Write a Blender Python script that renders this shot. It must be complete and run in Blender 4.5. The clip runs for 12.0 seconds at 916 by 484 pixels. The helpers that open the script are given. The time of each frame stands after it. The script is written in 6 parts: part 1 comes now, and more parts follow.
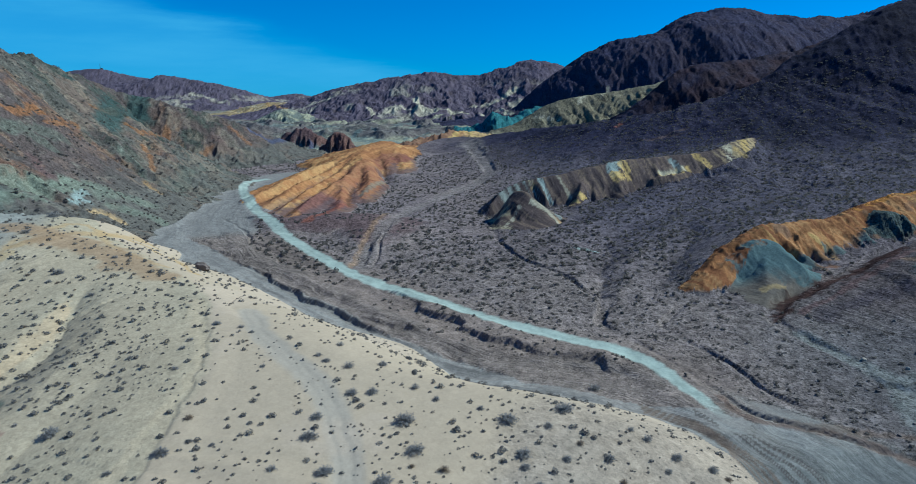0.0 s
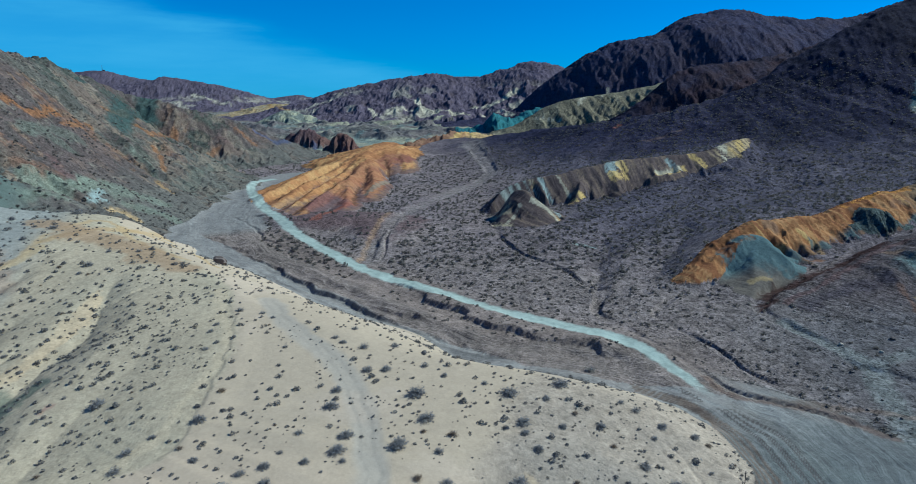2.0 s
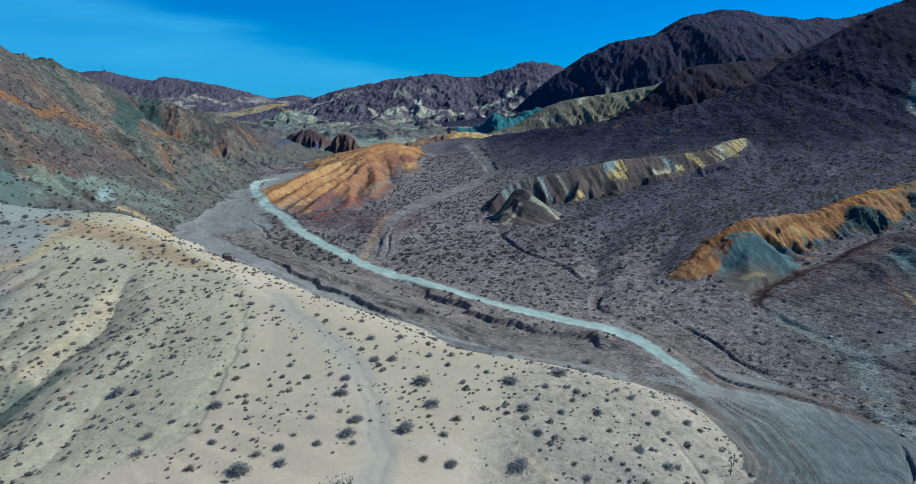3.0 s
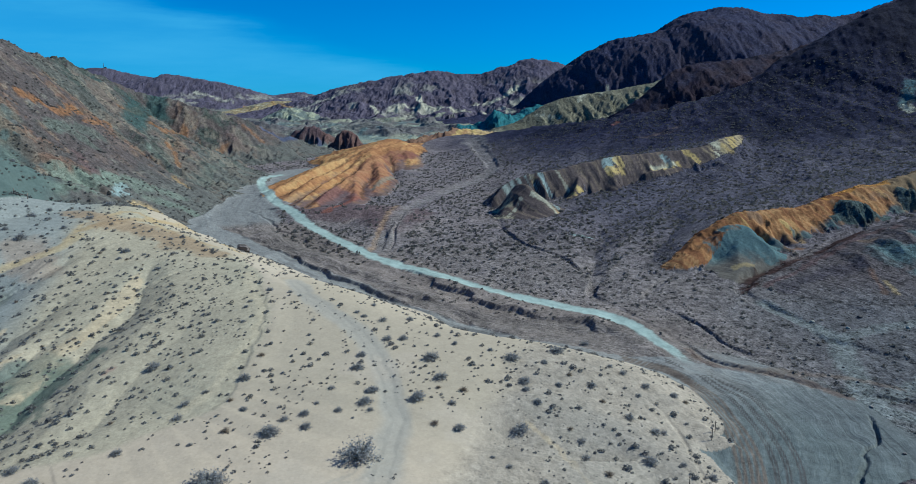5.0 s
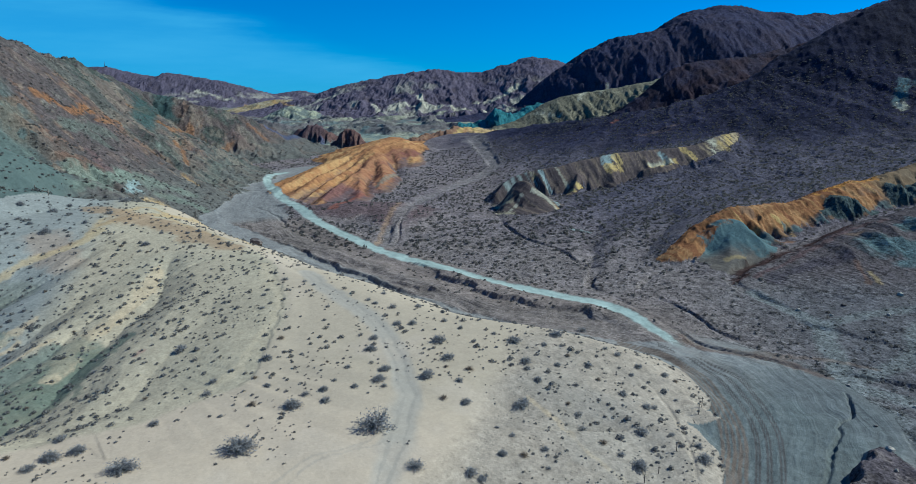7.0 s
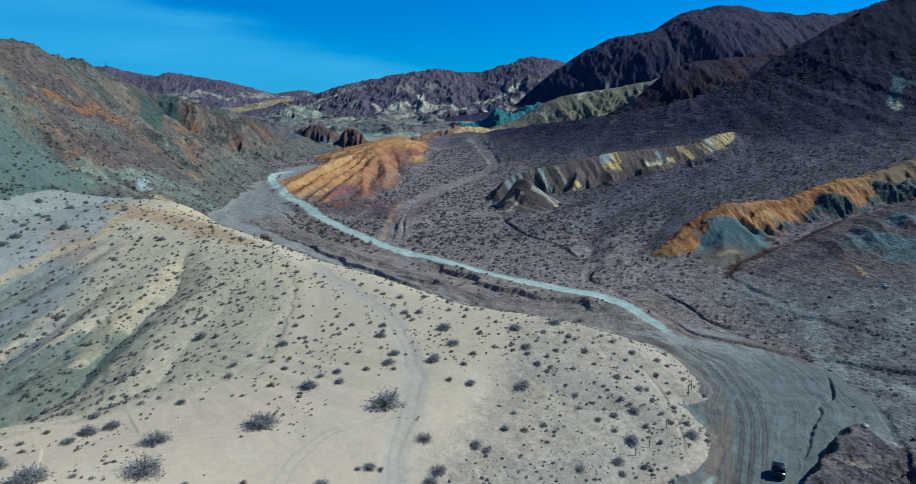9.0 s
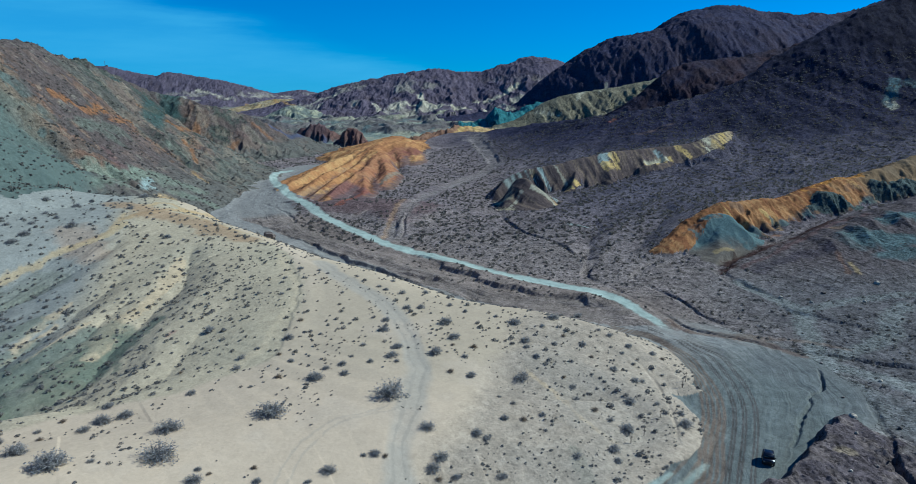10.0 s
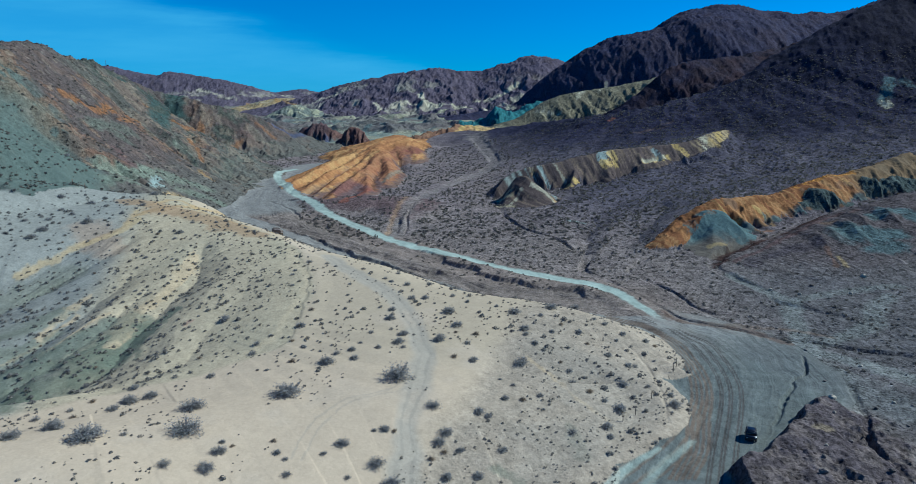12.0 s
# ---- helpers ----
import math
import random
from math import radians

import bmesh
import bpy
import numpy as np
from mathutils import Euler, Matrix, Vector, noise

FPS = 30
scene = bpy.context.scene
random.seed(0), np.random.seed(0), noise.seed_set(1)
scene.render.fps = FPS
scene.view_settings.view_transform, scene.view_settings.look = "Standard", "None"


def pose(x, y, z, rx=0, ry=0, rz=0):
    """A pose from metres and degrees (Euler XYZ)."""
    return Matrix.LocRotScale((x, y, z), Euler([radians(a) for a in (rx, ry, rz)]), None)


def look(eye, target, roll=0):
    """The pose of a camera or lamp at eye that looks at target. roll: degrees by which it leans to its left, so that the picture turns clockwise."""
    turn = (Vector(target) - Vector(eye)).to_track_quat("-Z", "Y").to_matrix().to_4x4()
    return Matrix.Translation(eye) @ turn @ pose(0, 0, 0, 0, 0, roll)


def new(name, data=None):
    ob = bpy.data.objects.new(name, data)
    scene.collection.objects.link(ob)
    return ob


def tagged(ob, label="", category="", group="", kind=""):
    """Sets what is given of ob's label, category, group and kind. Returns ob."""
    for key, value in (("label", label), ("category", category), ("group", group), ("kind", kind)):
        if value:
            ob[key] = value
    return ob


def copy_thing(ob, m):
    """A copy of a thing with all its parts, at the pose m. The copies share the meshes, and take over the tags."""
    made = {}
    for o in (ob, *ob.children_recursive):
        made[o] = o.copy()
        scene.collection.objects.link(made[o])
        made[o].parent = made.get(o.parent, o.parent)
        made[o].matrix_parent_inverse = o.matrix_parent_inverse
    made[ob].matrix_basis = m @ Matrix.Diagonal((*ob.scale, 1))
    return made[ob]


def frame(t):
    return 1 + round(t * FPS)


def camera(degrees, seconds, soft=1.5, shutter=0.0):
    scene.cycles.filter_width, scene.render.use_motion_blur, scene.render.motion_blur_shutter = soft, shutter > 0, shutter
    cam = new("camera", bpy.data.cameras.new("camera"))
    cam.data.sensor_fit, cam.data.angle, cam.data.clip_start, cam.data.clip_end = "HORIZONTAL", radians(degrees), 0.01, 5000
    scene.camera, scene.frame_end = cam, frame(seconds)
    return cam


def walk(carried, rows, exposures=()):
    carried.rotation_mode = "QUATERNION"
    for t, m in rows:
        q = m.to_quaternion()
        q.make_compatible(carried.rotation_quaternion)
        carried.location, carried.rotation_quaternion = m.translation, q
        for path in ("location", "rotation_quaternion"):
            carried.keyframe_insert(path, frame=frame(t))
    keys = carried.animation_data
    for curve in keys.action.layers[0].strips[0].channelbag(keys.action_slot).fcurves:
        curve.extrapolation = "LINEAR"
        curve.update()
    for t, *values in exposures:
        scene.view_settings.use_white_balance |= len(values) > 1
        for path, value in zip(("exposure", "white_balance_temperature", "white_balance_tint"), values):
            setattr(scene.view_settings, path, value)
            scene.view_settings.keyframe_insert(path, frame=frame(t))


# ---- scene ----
cam = camera(70.0, 12.0, soft=0.3)
# seconds, place in metres, turn in degrees
PATH = [
    (0.0, 0.000, 0.000, 45.000, 78.441, 0.000, 0.000),
    (0.5, -0.162, -2.076, 45.056, 78.465, 0.027, 0.006),
    (1.0, -0.340, -4.210, 45.119, 78.492, 0.051, 0.024),
    (1.5, -0.531, -6.382, 45.189, 78.525, 0.068, 0.053),
    (2.0, -0.733, -8.573, 45.263, 78.530, 0.061, 0.066),
    (2.5, -0.943, -10.768, 45.340, 78.531, 0.060, 0.074),
    (3.0, -1.159, -12.951, 45.420, 78.528, 0.096, 0.082),
    (5.0, -2.037, -21.339, 45.745, 78.267, 0.100, 0.111),
    (5.5, -2.251, -23.310, 45.824, 78.214, 0.103, 0.125),
    (6.0, -2.459, -25.220, 45.901, 78.187, 0.164, 0.128),
    (6.5, -2.660, -27.070, 45.975, 78.168, 0.179, 0.147),
    (7.0, -2.853, -28.858, 46.047, 78.111, 0.201, 0.138),
    (9.0, -3.520, -35.473, 46.305, 78.067, 0.223, 0.165),
    (9.5, -3.657, -37.028, 46.363, 78.039, 0.223, 0.138),
    (10.0, -3.781, -38.563, 46.420, 78.025, 0.235, 0.109),
    (10.5, -3.891, -40.092, 46.475, 77.994, 0.246, 0.124),
    (11.0, -3.988, -41.631, 46.529, 77.991, 0.268, 0.129),
    (11.5, -4.072, -43.197, 46.584, 77.958, 0.287, 0.145),
    (12.0, -4.142, -44.809, 46.639, 77.945, 0.307, 0.144),
]
walk(cam, [(t, pose(x, y, z, rx, ry, rz)) for t, x, y, z, rx, ry, rz in PATH], [(0.0, 0.08, 5350, -2), (12.0, 0.08, 5350, -2)])

# ---- daylight: a clear desert sky and one sun from the right ----
SUN_AZIMUTH, SUN_HEIGHT = 76.0, 41.0  # degrees clockwise from +y, and above the horizon
world = bpy.data.worlds.new("desert_sky")
scene.world = world
world.use_nodes = True
wn, wl = world.node_tree.nodes, world.node_tree.links
wn.clear()
sky = wn.new("ShaderNodeTexSky")
sky.sky_type = "NISHITA"
sky.sun_disc = False
sky.sun_elevation, sky.sun_rotation = radians(SUN_HEIGHT), radians(SUN_AZIMUTH)
sky.altitude, sky.air_density, sky.dust_density, sky.ozone_density = 900, 1.0, 0.2, 3.0
bg = wn.new("ShaderNodeBackground")
bg.inputs["Strength"].default_value = 0.06


def sky_math(op, a, b):
    m = wn.new("ShaderNodeMath")
    m.operation = op
    for k, v in enumerate((a, b)):
        if isinstance(v, (int, float)):
            m.inputs[k].default_value = v
        else:
            wl.new(v, m.inputs[k])
    return m.outputs[0]


def sky_range(v, lo, hi, to_lo=0.0, to_hi=1.0):
    r = wn.new("ShaderNodeMapRange")
    r.interpolation_type = "SMOOTHSTEP"
    for key, val in (("From Min", lo), ("From Max", hi), ("To Min", to_lo), ("To Max", to_hi)):
        r.inputs[key].default_value = val
    wl.new(v, r.inputs["Value"])
    return r.outputs["Result"]


def sky_mix(kind, fac, a, b):
    m = wn.new("ShaderNodeMix")
    m.data_type, m.blend_type = "RGBA", kind
    for key, v in (("Factor", fac), ("A", a), ("B", b)):
        if isinstance(v, (int, float, tuple)):
            m.inputs[key].default_value = v
        else:
            wl.new(v, m.inputs[key])
    return m.outputs["Result"]


# thin high cloud in long streaks, thickest low over the left of the valley
place = wn.new("ShaderNodeTexCoord")
xyz = wn.new("ShaderNodeSeparateXYZ")
wl.new(place.outputs["Generated"], xyz.inputs[0])
stretch = wn.new("ShaderNodeMapping")
stretch.inputs["Scale"].default_value, stretch.inputs["Rotation"].default_value = (2.0, 2.0, 16.0), (0, radians(-10), 0)
wl.new(place.outputs["Generated"], stretch.inputs["Vector"])
wisp = wn.new("ShaderNodeTexNoise")
wisp.inputs["Scale"].default_value, wisp.inputs["Detail"].default_value, wisp.inputs["Roughness"].default_value = 1.6, 6, 0.6
wl.new(stretch.outputs["Vector"], wisp.inputs["Vector"])
edge = sky_math("ADD", xyz.outputs["Z"], sky_math("ADD", sky_math("MULTIPLY", xyz.outputs["X"], 0.26), sky_math("MULTIPLY", wisp.outputs["Fac"], 0.06)))
veil = sky_math("MULTIPLY", sky_range(edge, 0.085, 0.035), sky_range(wisp.outputs["Fac"], 0.25, 0.70, 1.0, 0.6))
deep = sky_mix("MULTIPLY", 1.0, sky.outputs["Color"], (0.10, 0.80, 1.50, 1))
wl.new(sky_mix("MIX", sky_math("MULTIPLY", veil, 0.85), deep, (1.6, 6.6, 11.0, 1)), bg.inputs["Color"])
wout = wn.new("ShaderNodeOutputWorld")
wl.new(bg.outputs["Background"], wout.inputs["Surface"])

sun = new("sun", bpy.data.lights.new("sun", "SUN"))
sun.data.energy, sun.data.angle, sun.data.color = 5.0, radians(0.53), (1.0, 0.94, 0.82)
az, el = radians(SUN_AZIMUTH), radians(SUN_HEIGHT)
sun.matrix_world = look((0, 0, 0), (-math.sin(az) * math.cos(el), -math.cos(az) * math.cos(el), -math.sin(el)))

# ---- terrain: plan of ridges, banks and channels ----
def lattice(ix, iy, seed):
    h = (ix * 374761393 + iy * 668265263 + seed * 1442695041) & 0xFFFFFFFF
    h = ((h ^ (h >> 13)) * 1274126177) & 0xFFFFFFFF
    return ((h ^ (h >> 16)) & 0xFFFF).astype(np.float32) / 32767.5 - 1.0


def grain(x, y, seed=0):
    """Smooth value noise, -1 to 1."""
    fx, fy = np.floor(x), np.floor(y)
    ix, iy = fx.astype(np.int64), fy.astype(np.int64)
    u, v = (x - fx).astype(np.float32), (y - fy).astype(np.float32)
    u, v = u * u * u * (u * (6 * u - 15) + 10), v * v * v * (v * (6 * v - 15) + 10)
    a, b = lattice(ix, iy, seed), lattice(ix + 1, iy, seed)
    c, d = lattice(ix, iy + 1, seed), lattice(ix + 1, iy + 1, seed)
    return a + (b - a) * u + (c - a) * v + (a - b - c + d) * u * v


def fbm(x, y, size, octaves=4, seed=0, gain=0.5):
    total, amp, norm = 0.0, 1.0, 0.0
    for k in range(octaves):
        total = total + amp * grain(x / size + 17.3 * k, y / size - 9.1 * k, seed + k)
        norm, amp, size = norm + amp, amp * gain, size * 0.48
    return total / norm


def ridged(x, y, size, octaves=4, seed=0, gain=0.55):
    """0 in the gullies, 1 on sharp crests."""
    total, amp, norm = 0.0, 1.0, 0.0
    for k in range(octaves):
        total = total + amp * (1 - np.abs(grain(x / size + 5.7 * k, y / size + 3.3 * k, seed + k)) * 1.6).clip(0, 1)
        norm, amp, size = norm + amp, amp * gain, size * 0.47
    return total / norm


def step(a, b, x):
    t = ((x - a) / (b - a)).clip(0, 1)
    return t * t * (3 - 2 * t)


def bend(p, parts=3):
    """A line rounded through its points (Catmull-Rom)."""
    if len(p) < 3:
        return p
    q = np.vstack([2 * p[0] - p[1], p, 2 * p[-1] - p[-2]])
    out = []
    for k in range(1, len(q) - 2):
        for t in np.arange(parts) / parts:
            out.append(0.5 * (2 * q[k] + (q[k + 1] - q[k - 1]) * t + (2 * q[k - 1] - 5 * q[k] + 4 * q[k + 1] - q[k + 2]) * t * t + (3 * q[k] - q[k - 1] - 3 * q[k + 1] + q[k + 2]) * t**3))
    return np.array(out + [p[-1]])


def along(x, y, pts, reach, blend=0.0):
    """Points within reach of a line: their indices, distance, side (+1 left), arc length, and the line's further columns there.
    With blend, in metres, the columns pass softly from one stretch to another that is as near."""
    pts = bend(np.array(pts, float))
    lo, hi = pts[:, :2].min(0) - reach, pts[:, :2].max(0) + reach
    idx = np.nonzero((x > lo[0]) & (x < hi[0]) & (y > lo[1]) & (y < hi[1]))[0]
    px, py = x[idx], y[idx]
    best = np.full(len(idx), 1e18)
    side, arc, ext = np.ones(len(idx)), np.zeros(len(idx)), np.zeros((len(idx), pts.shape[1] - 2))
    run = 0.0

    def stretch(a, b):
        dx, dy = b[0] - a[0], b[1] - a[1]
        ln = math.hypot(dx, dy)
        t = (((px - a[0]) * dx + (py - a[1]) * dy) / ln**2).clip(0, 1)
        return dx, dy, ln, t, (px - a[0] - t * dx) ** 2 + (py - a[1] - t * dy) ** 2

    for a, b in zip(pts[:-1], pts[1:]):
        dx, dy, ln, t, d2 = stretch(a, b)
        m = d2 < best
        best[m] = d2[m]
        side[m] = np.sign(dx * (py[m] - a[1]) - dy * (px[m] - a[0]))
        arc[m] = run + t[m] * ln
        ext[m] = a[2:] + t[m][:, None] * (b[2:] - a[2:])
        run += ln
    if blend:
        total, mixed = np.zeros(len(idx)), np.zeros_like(ext)
        for a, b in zip(pts[:-1], pts[1:]):
            dx, dy, ln, t, d2 = stretch(a, b)
            share = ln * np.exp(-(np.sqrt(d2) - np.sqrt(best)) / blend)
            total += share
            mixed += share[:, None] * (a[2:] + t[:, None] * (b[2:] - a[2:]))
        ext = mixed / total[:, None]
    keep = best < reach * reach
    return idx[keep], np.sqrt(best[keep]), side[keep], arc[keep], ext[keep].T


class Land:
    def __init__(self, x, y):
        self.x, self.y = x, y
        self.z = np.zeros(len(x))
        self.kind = np.zeros(len(x), np.int32)
        self.rise = np.full(len(x), 0.6)
        self.off = np.zeros(len(x))
        self.wx = x + 1.3 * fbm(x, y, 9.0, 4, 101, 0.6)
        self.wy = y + 1.3 * fbm(x, y, 9.0, 4, 111, 0.6)

    def ridge(self, kind, pts, shape=1.5, soft=0.08, rill=0.0, rill_size=8.0, flute=0.0, flute_size=10.0, one_side=False, own=False, blend=0.0):
        """A ridge: columns x, y, crest height, width to the left, width to the right of the line."""
        pts = np.array(pts, float)
        i, d, side, arc, (zc, wl_, wr_) = along(self.x, self.y, pts, pts[:, 3:5].max() * (1 + 0.8 * flute), blend)
        w = np.where(side > 0, wl_, wr_)
        if flute:
            px, py = self.x[i], self.y[i]
            spur = ridged(arc + 0.5 * flute_size * fbm(px, py, flute_size, 3, 83), side * 40 + 0.25 * d, flute_size, 3, 84)
            w = w * (1 + flute * (1.8 * spur - 1.0) * (1 if not one_side else (side < 0)))
        u = (d / w).clip(0, 1)
        u = ((np.sqrt(u * u + soft * soft) - soft) / (math.sqrt(1 + soft * soft) - soft)).clip(0, 1)
        g = (1 - u) ** shape
        add = (zc - self.z[i]).clip(0) * g
        if rill:
            wob = arc + 0.6 * rill_size * fbm(self.x[i], self.y[i], rill_size * 1.5, 3, 91)
            r = np.abs(grain(wob / rill_size, side * 7.7 + d / (rill_size * 9), 55)) + 0.5 * np.abs(grain(wob / rill_size * 2.3, side * 3.1 + d / (rill_size * 5), 56))
            add = add - (1 if not one_side else (side < 0)) * rill * (1 - (r / 0.7).clip(0, 1)) * (u * 3).clip(0, 1) * (1 - u).clip(0, 1) ** 0.5 * (add / (add + 2.0))
        self.z[i] += add
        m = add > (0.35 if own else self.rise[i])
        j = i[m]
        self.kind[j], self.rise[j], self.off[j] = kind, add[m], (d * side)[m]

    def carve(self, pts, flat=0.4):
        """A channel: columns x, y, depth, half width."""
        pts = np.array(pts, float)
        i, d, side, arc, (dep, w) = along(self.wx, self.wy, pts, pts[:, 3].max() * 1.6)
        w = w * (1 + 0.3 * fbm(self.x[i], self.y[i], 6.0, 3, 31))
        dep = dep * (0.58 + 0.6 * fbm(self.x[i], self.y[i], 12.0, 2, 33))
        self.z[i] -= dep * (1 - step(flat, 1.0, d / w))

    def valley(self, pts, rough=0.25):
        """A V-shaped gully: columns x, y, depth, half width."""
        pts = np.array(pts, float)
        i, d, side, arc, (dep, w) = along(self.wx, self.wy, pts, pts[:, 3].max() * 1.4)
        u = d / w + rough * fbm(self.x[i], self.y[i], 7.0, 4, 37)
        self.z[i] -= dep * (1 - u).clip(0, 1) ** 1.25

    def bank(self, pts, steep=0.8, wobble=1.5):
        """A cut bank: columns x, y, height of the left side over the right, and the distance over which that fades."""
        pts = np.array(pts, float)
        i, d, side, arc, (hgt, fade) = along(self.wx, self.wy, pts, pts[:, 3].max())
        ends = step(0, 8, arc) * step(0, 8, arc.max() - arc) if len(arc) else 1
        hgt = hgt * (0.55 + 0.6 * step(-0.35, 0.25, fbm(self.x[i], self.y[i], 11.0, 3, 79)))
        sd = d * side + wobble * fbm(self.x[i], self.y[i], 5.0, 2, 77)
        self.z[i] += 1.15 * hgt * ends * step(-steep, steep, sd) * (1 - step(0.25, 1.0, d / fade))


ROAD = [(39.5, 86), (38.4, 91.2), (36.9, 97.6), (33.9, 106.5), (29.4, 112.7), (23.9, 117.4), (16.8, 122.5), (9.1, 128.2), (-0.5, 136.9), (-11.4, 147), (-20.8, 156.4),
        (-27.9, 164.8), (-36.6, 178.2), (-53.4, 206.5), (-74.7, 247.4), (-93, 287.8), (-107.7, 326.4), (-113, 348), (-113.5, 362), (-110, 376)]
RIGHT_CREST = [(47, 560, 25, 130, 150), (81, 520, 31, 140, 170), (116, 484, 37, 150, 200), (130, 475, 41, 150, 230), (167, 463, 49, 150, 260), (206, 461, 62, 150, 290),
               (235, 466.3, 80.2, 150, 310), (258, 471.3, 92.2, 150, 330), (295, 480.6, 111, 160, 350), (325, 489.4, 124.2, 180, 360), (390, 512, 158, 220, 380), (520, 572, 208, 260, 400)]
LEFT_CREST = [(-175, 60, 58, 200, 60), (-182, 140, 66, 200, 75), (-189, 225, 72, 200, 95), (-201, 270, 72.5, 200, 105), (-212, 330, 70, 200, 105), (-222, 375, 66, 200, 100), (-238, 420, 64, 180, 95),
              (-238, 460, 58, 160, 90), (-200, 462, 48, 120, 70), (-170, 482, 39, 100, 60), (-153, 505, 28, 90, 50), (-122, 540, 12, 60, 40), (-104, 572, 6, 40, 30)]


# spurs of the orange ridge that plunge towards the wash, and the gullies between them: x, y, height or depth, half width
ORANGE_SPURS = [[(-62.9, 440, 17.6, 8), (-74.2, 380, 14.2, 8), (-83.4, 335, 11.2, 8), (-89.1, 295, 7.4, 8), (-90, 276, 4.4, 6)],
                [(-67, 412, 15.0, 8), (-74.2, 345, 11.0, 8), (-78.3, 300, 8.4, 8), (-79.7, 268, 5.2, 6)],
                [(-62, 405, 14.4, 8), (-64.4, 340, 10.8, 8), (-68.3, 285, 8.4, 7), (-70.2, 250, 5.2, 6)],
                [(-63.2, 420, 17.0, 11), (-57.4, 395, 14.6, 12), (-57.8, 350, 11.6, 11), (-57.7, 310, 10.6, 9), (-60.7, 270, 8.8, 8), (-62, 240, 5.8, 6)],
                [(-57.4, 395, 14.4, 10), (-49.7, 360, 11.4, 11), (-43.5, 320, 8.6, 10), (-42.5, 288, 6.4, 8)],
                [(-57.7, 320, 10.8, 9), (-52, 290, 8.8, 9), (-48, 262, 6.4, 7), (-48, 246, 4.8, 5)],
                [(-55.3, 510, 20, 14), (-45.7, 470, 15.2, 14), (-36.6, 430, 11.0, 12), (-34, 395, 6.0, 8)],
                [(-57, 480, 18.5, 10), (-51, 440, 13.6, 10), (-44, 405, 9.4, 8)]]
ORANGE_GULLIES = [[(-73, 425, 0.5, 3), (-82, 375, 1.6, 4.5), (-91, 330, 1.6, 4.5), (-96, 300, 0.8, 4)],
                  [(-67, 425, 0.5, 3), (-74.2, 363, 2.0, 4.5), (-81, 318, 2.2, 4.5), (-84.5, 282, 1.2, 4)],
                  [(-65.5, 402, 0.6, 3), (-69, 342, 2.2, 4.5), (-73, 292, 2.0, 4.5), (-75, 258, 1.0, 4)],
                  [(-61.5, 380, 0.6, 3), (-61.2, 330, 2.0, 4), (-64.5, 280, 1.8, 4), (-66.5, 245, 1.0, 3.5)],
                  [(-54, 372, 0.6, 3), (-50.5, 335, 1.8, 4.5), (-50, 305, 1.6, 4), (-46, 270, 0.8, 4)],
                  [(-50, 432, 0.8, 4), (-42, 382, 2.0, 5), (-37, 340, 0.8, 5)]]


# spurs standing out of the badland faces: x, y, height, half width
SCARP_LOBES = [[(66, 281.5, 21, 5), (67, 275, 17.4, 5.5), (67.5, 268.5, 11.5, 4.5)], [(52, 273, 16, 3), (50, 265, 13.6, 4.5), (47, 257, 8.6, 4)], [(84, 281, 15.4, 3), (93, 283.5, 17, 4), (102, 287.5, 17, 3)],
               [(86, 288, 21.6, 2.4), (87, 281.5, 16, 2.2)], [(98, 293, 22.4, 2.4), (99, 287.5, 17.6, 2.2)], [(109, 297, 23, 2.4), (111, 291, 18.4, 2.2)], [(121, 303, 25, 2.6), (122.5, 297, 20.4, 2.4)],
               [(128, 307, 27, 2.6), (130, 300, 21.4, 2.4)], [(137, 314, 28.6, 2.6), (140, 306, 22.4, 2.4)], [(33, 267, 15.2, 2.4), (35, 261, 10.4, 2.2)]]
BADLAND_SPURS = [[(83, 169, 15.0, 4), (83.6, 165, 12.7, 4), (86, 161, 10.2, 4), (89, 157, 7.0, 3.4)], [(94.4, 175, 14.9, 4), (97, 171, 11.9, 4), (99.3, 168, 9.6, 4), (100.5, 164, 7.2, 3.4)],
                 [(106.5, 181, 14.2, 3.6), (107.7, 177, 11.4, 3.6), (109.6, 172, 8.0, 3.2)], [(100.5, 178, 14.2, 2.6), (103, 173.5, 10.8, 2.6), (105, 169, 8.0, 2.4)], [(89, 172, 14.6, 2.6), (91.5, 167, 11, 2.6), (94, 162.5, 7.8, 2.4)],
                 [(112, 184, 15.6, 3), (113.5, 179, 12.4, 3), (115, 174, 9.2, 3)], [(133, 194, 19.4, 3.6), (135, 189, 15.4, 3.6), (137, 183, 11, 3.2)], [(155, 205, 22.4, 3.6), (154, 199, 18, 3.6), (153, 192, 13.6, 3.2)], [(56.6, 146, 6.2, 5), (64.6, 152, 9.2, 5), (74.7, 158, 13.2, 6)]]


def relief(x, y):
    """Heights of the whole land, the kind of ground at each place, and the relief's parts."""
    n = Land(x, y)
    z = n.z
    z += np.interp(y, (60, 100, 130, 160, 200, 335, 560, 700, 6000), (0, 0.6, 1.6, 2.7, 3.2, 4.6, 7.4, 9.2, 110))
    z += 0.085 * (x - 12).clip(0, 260) * step(95, 230, y) * (1 - step(500, 900, y))
    z += 0.02 * (x - 30).clip(0, 200) * (1 - step(95, 230, y))
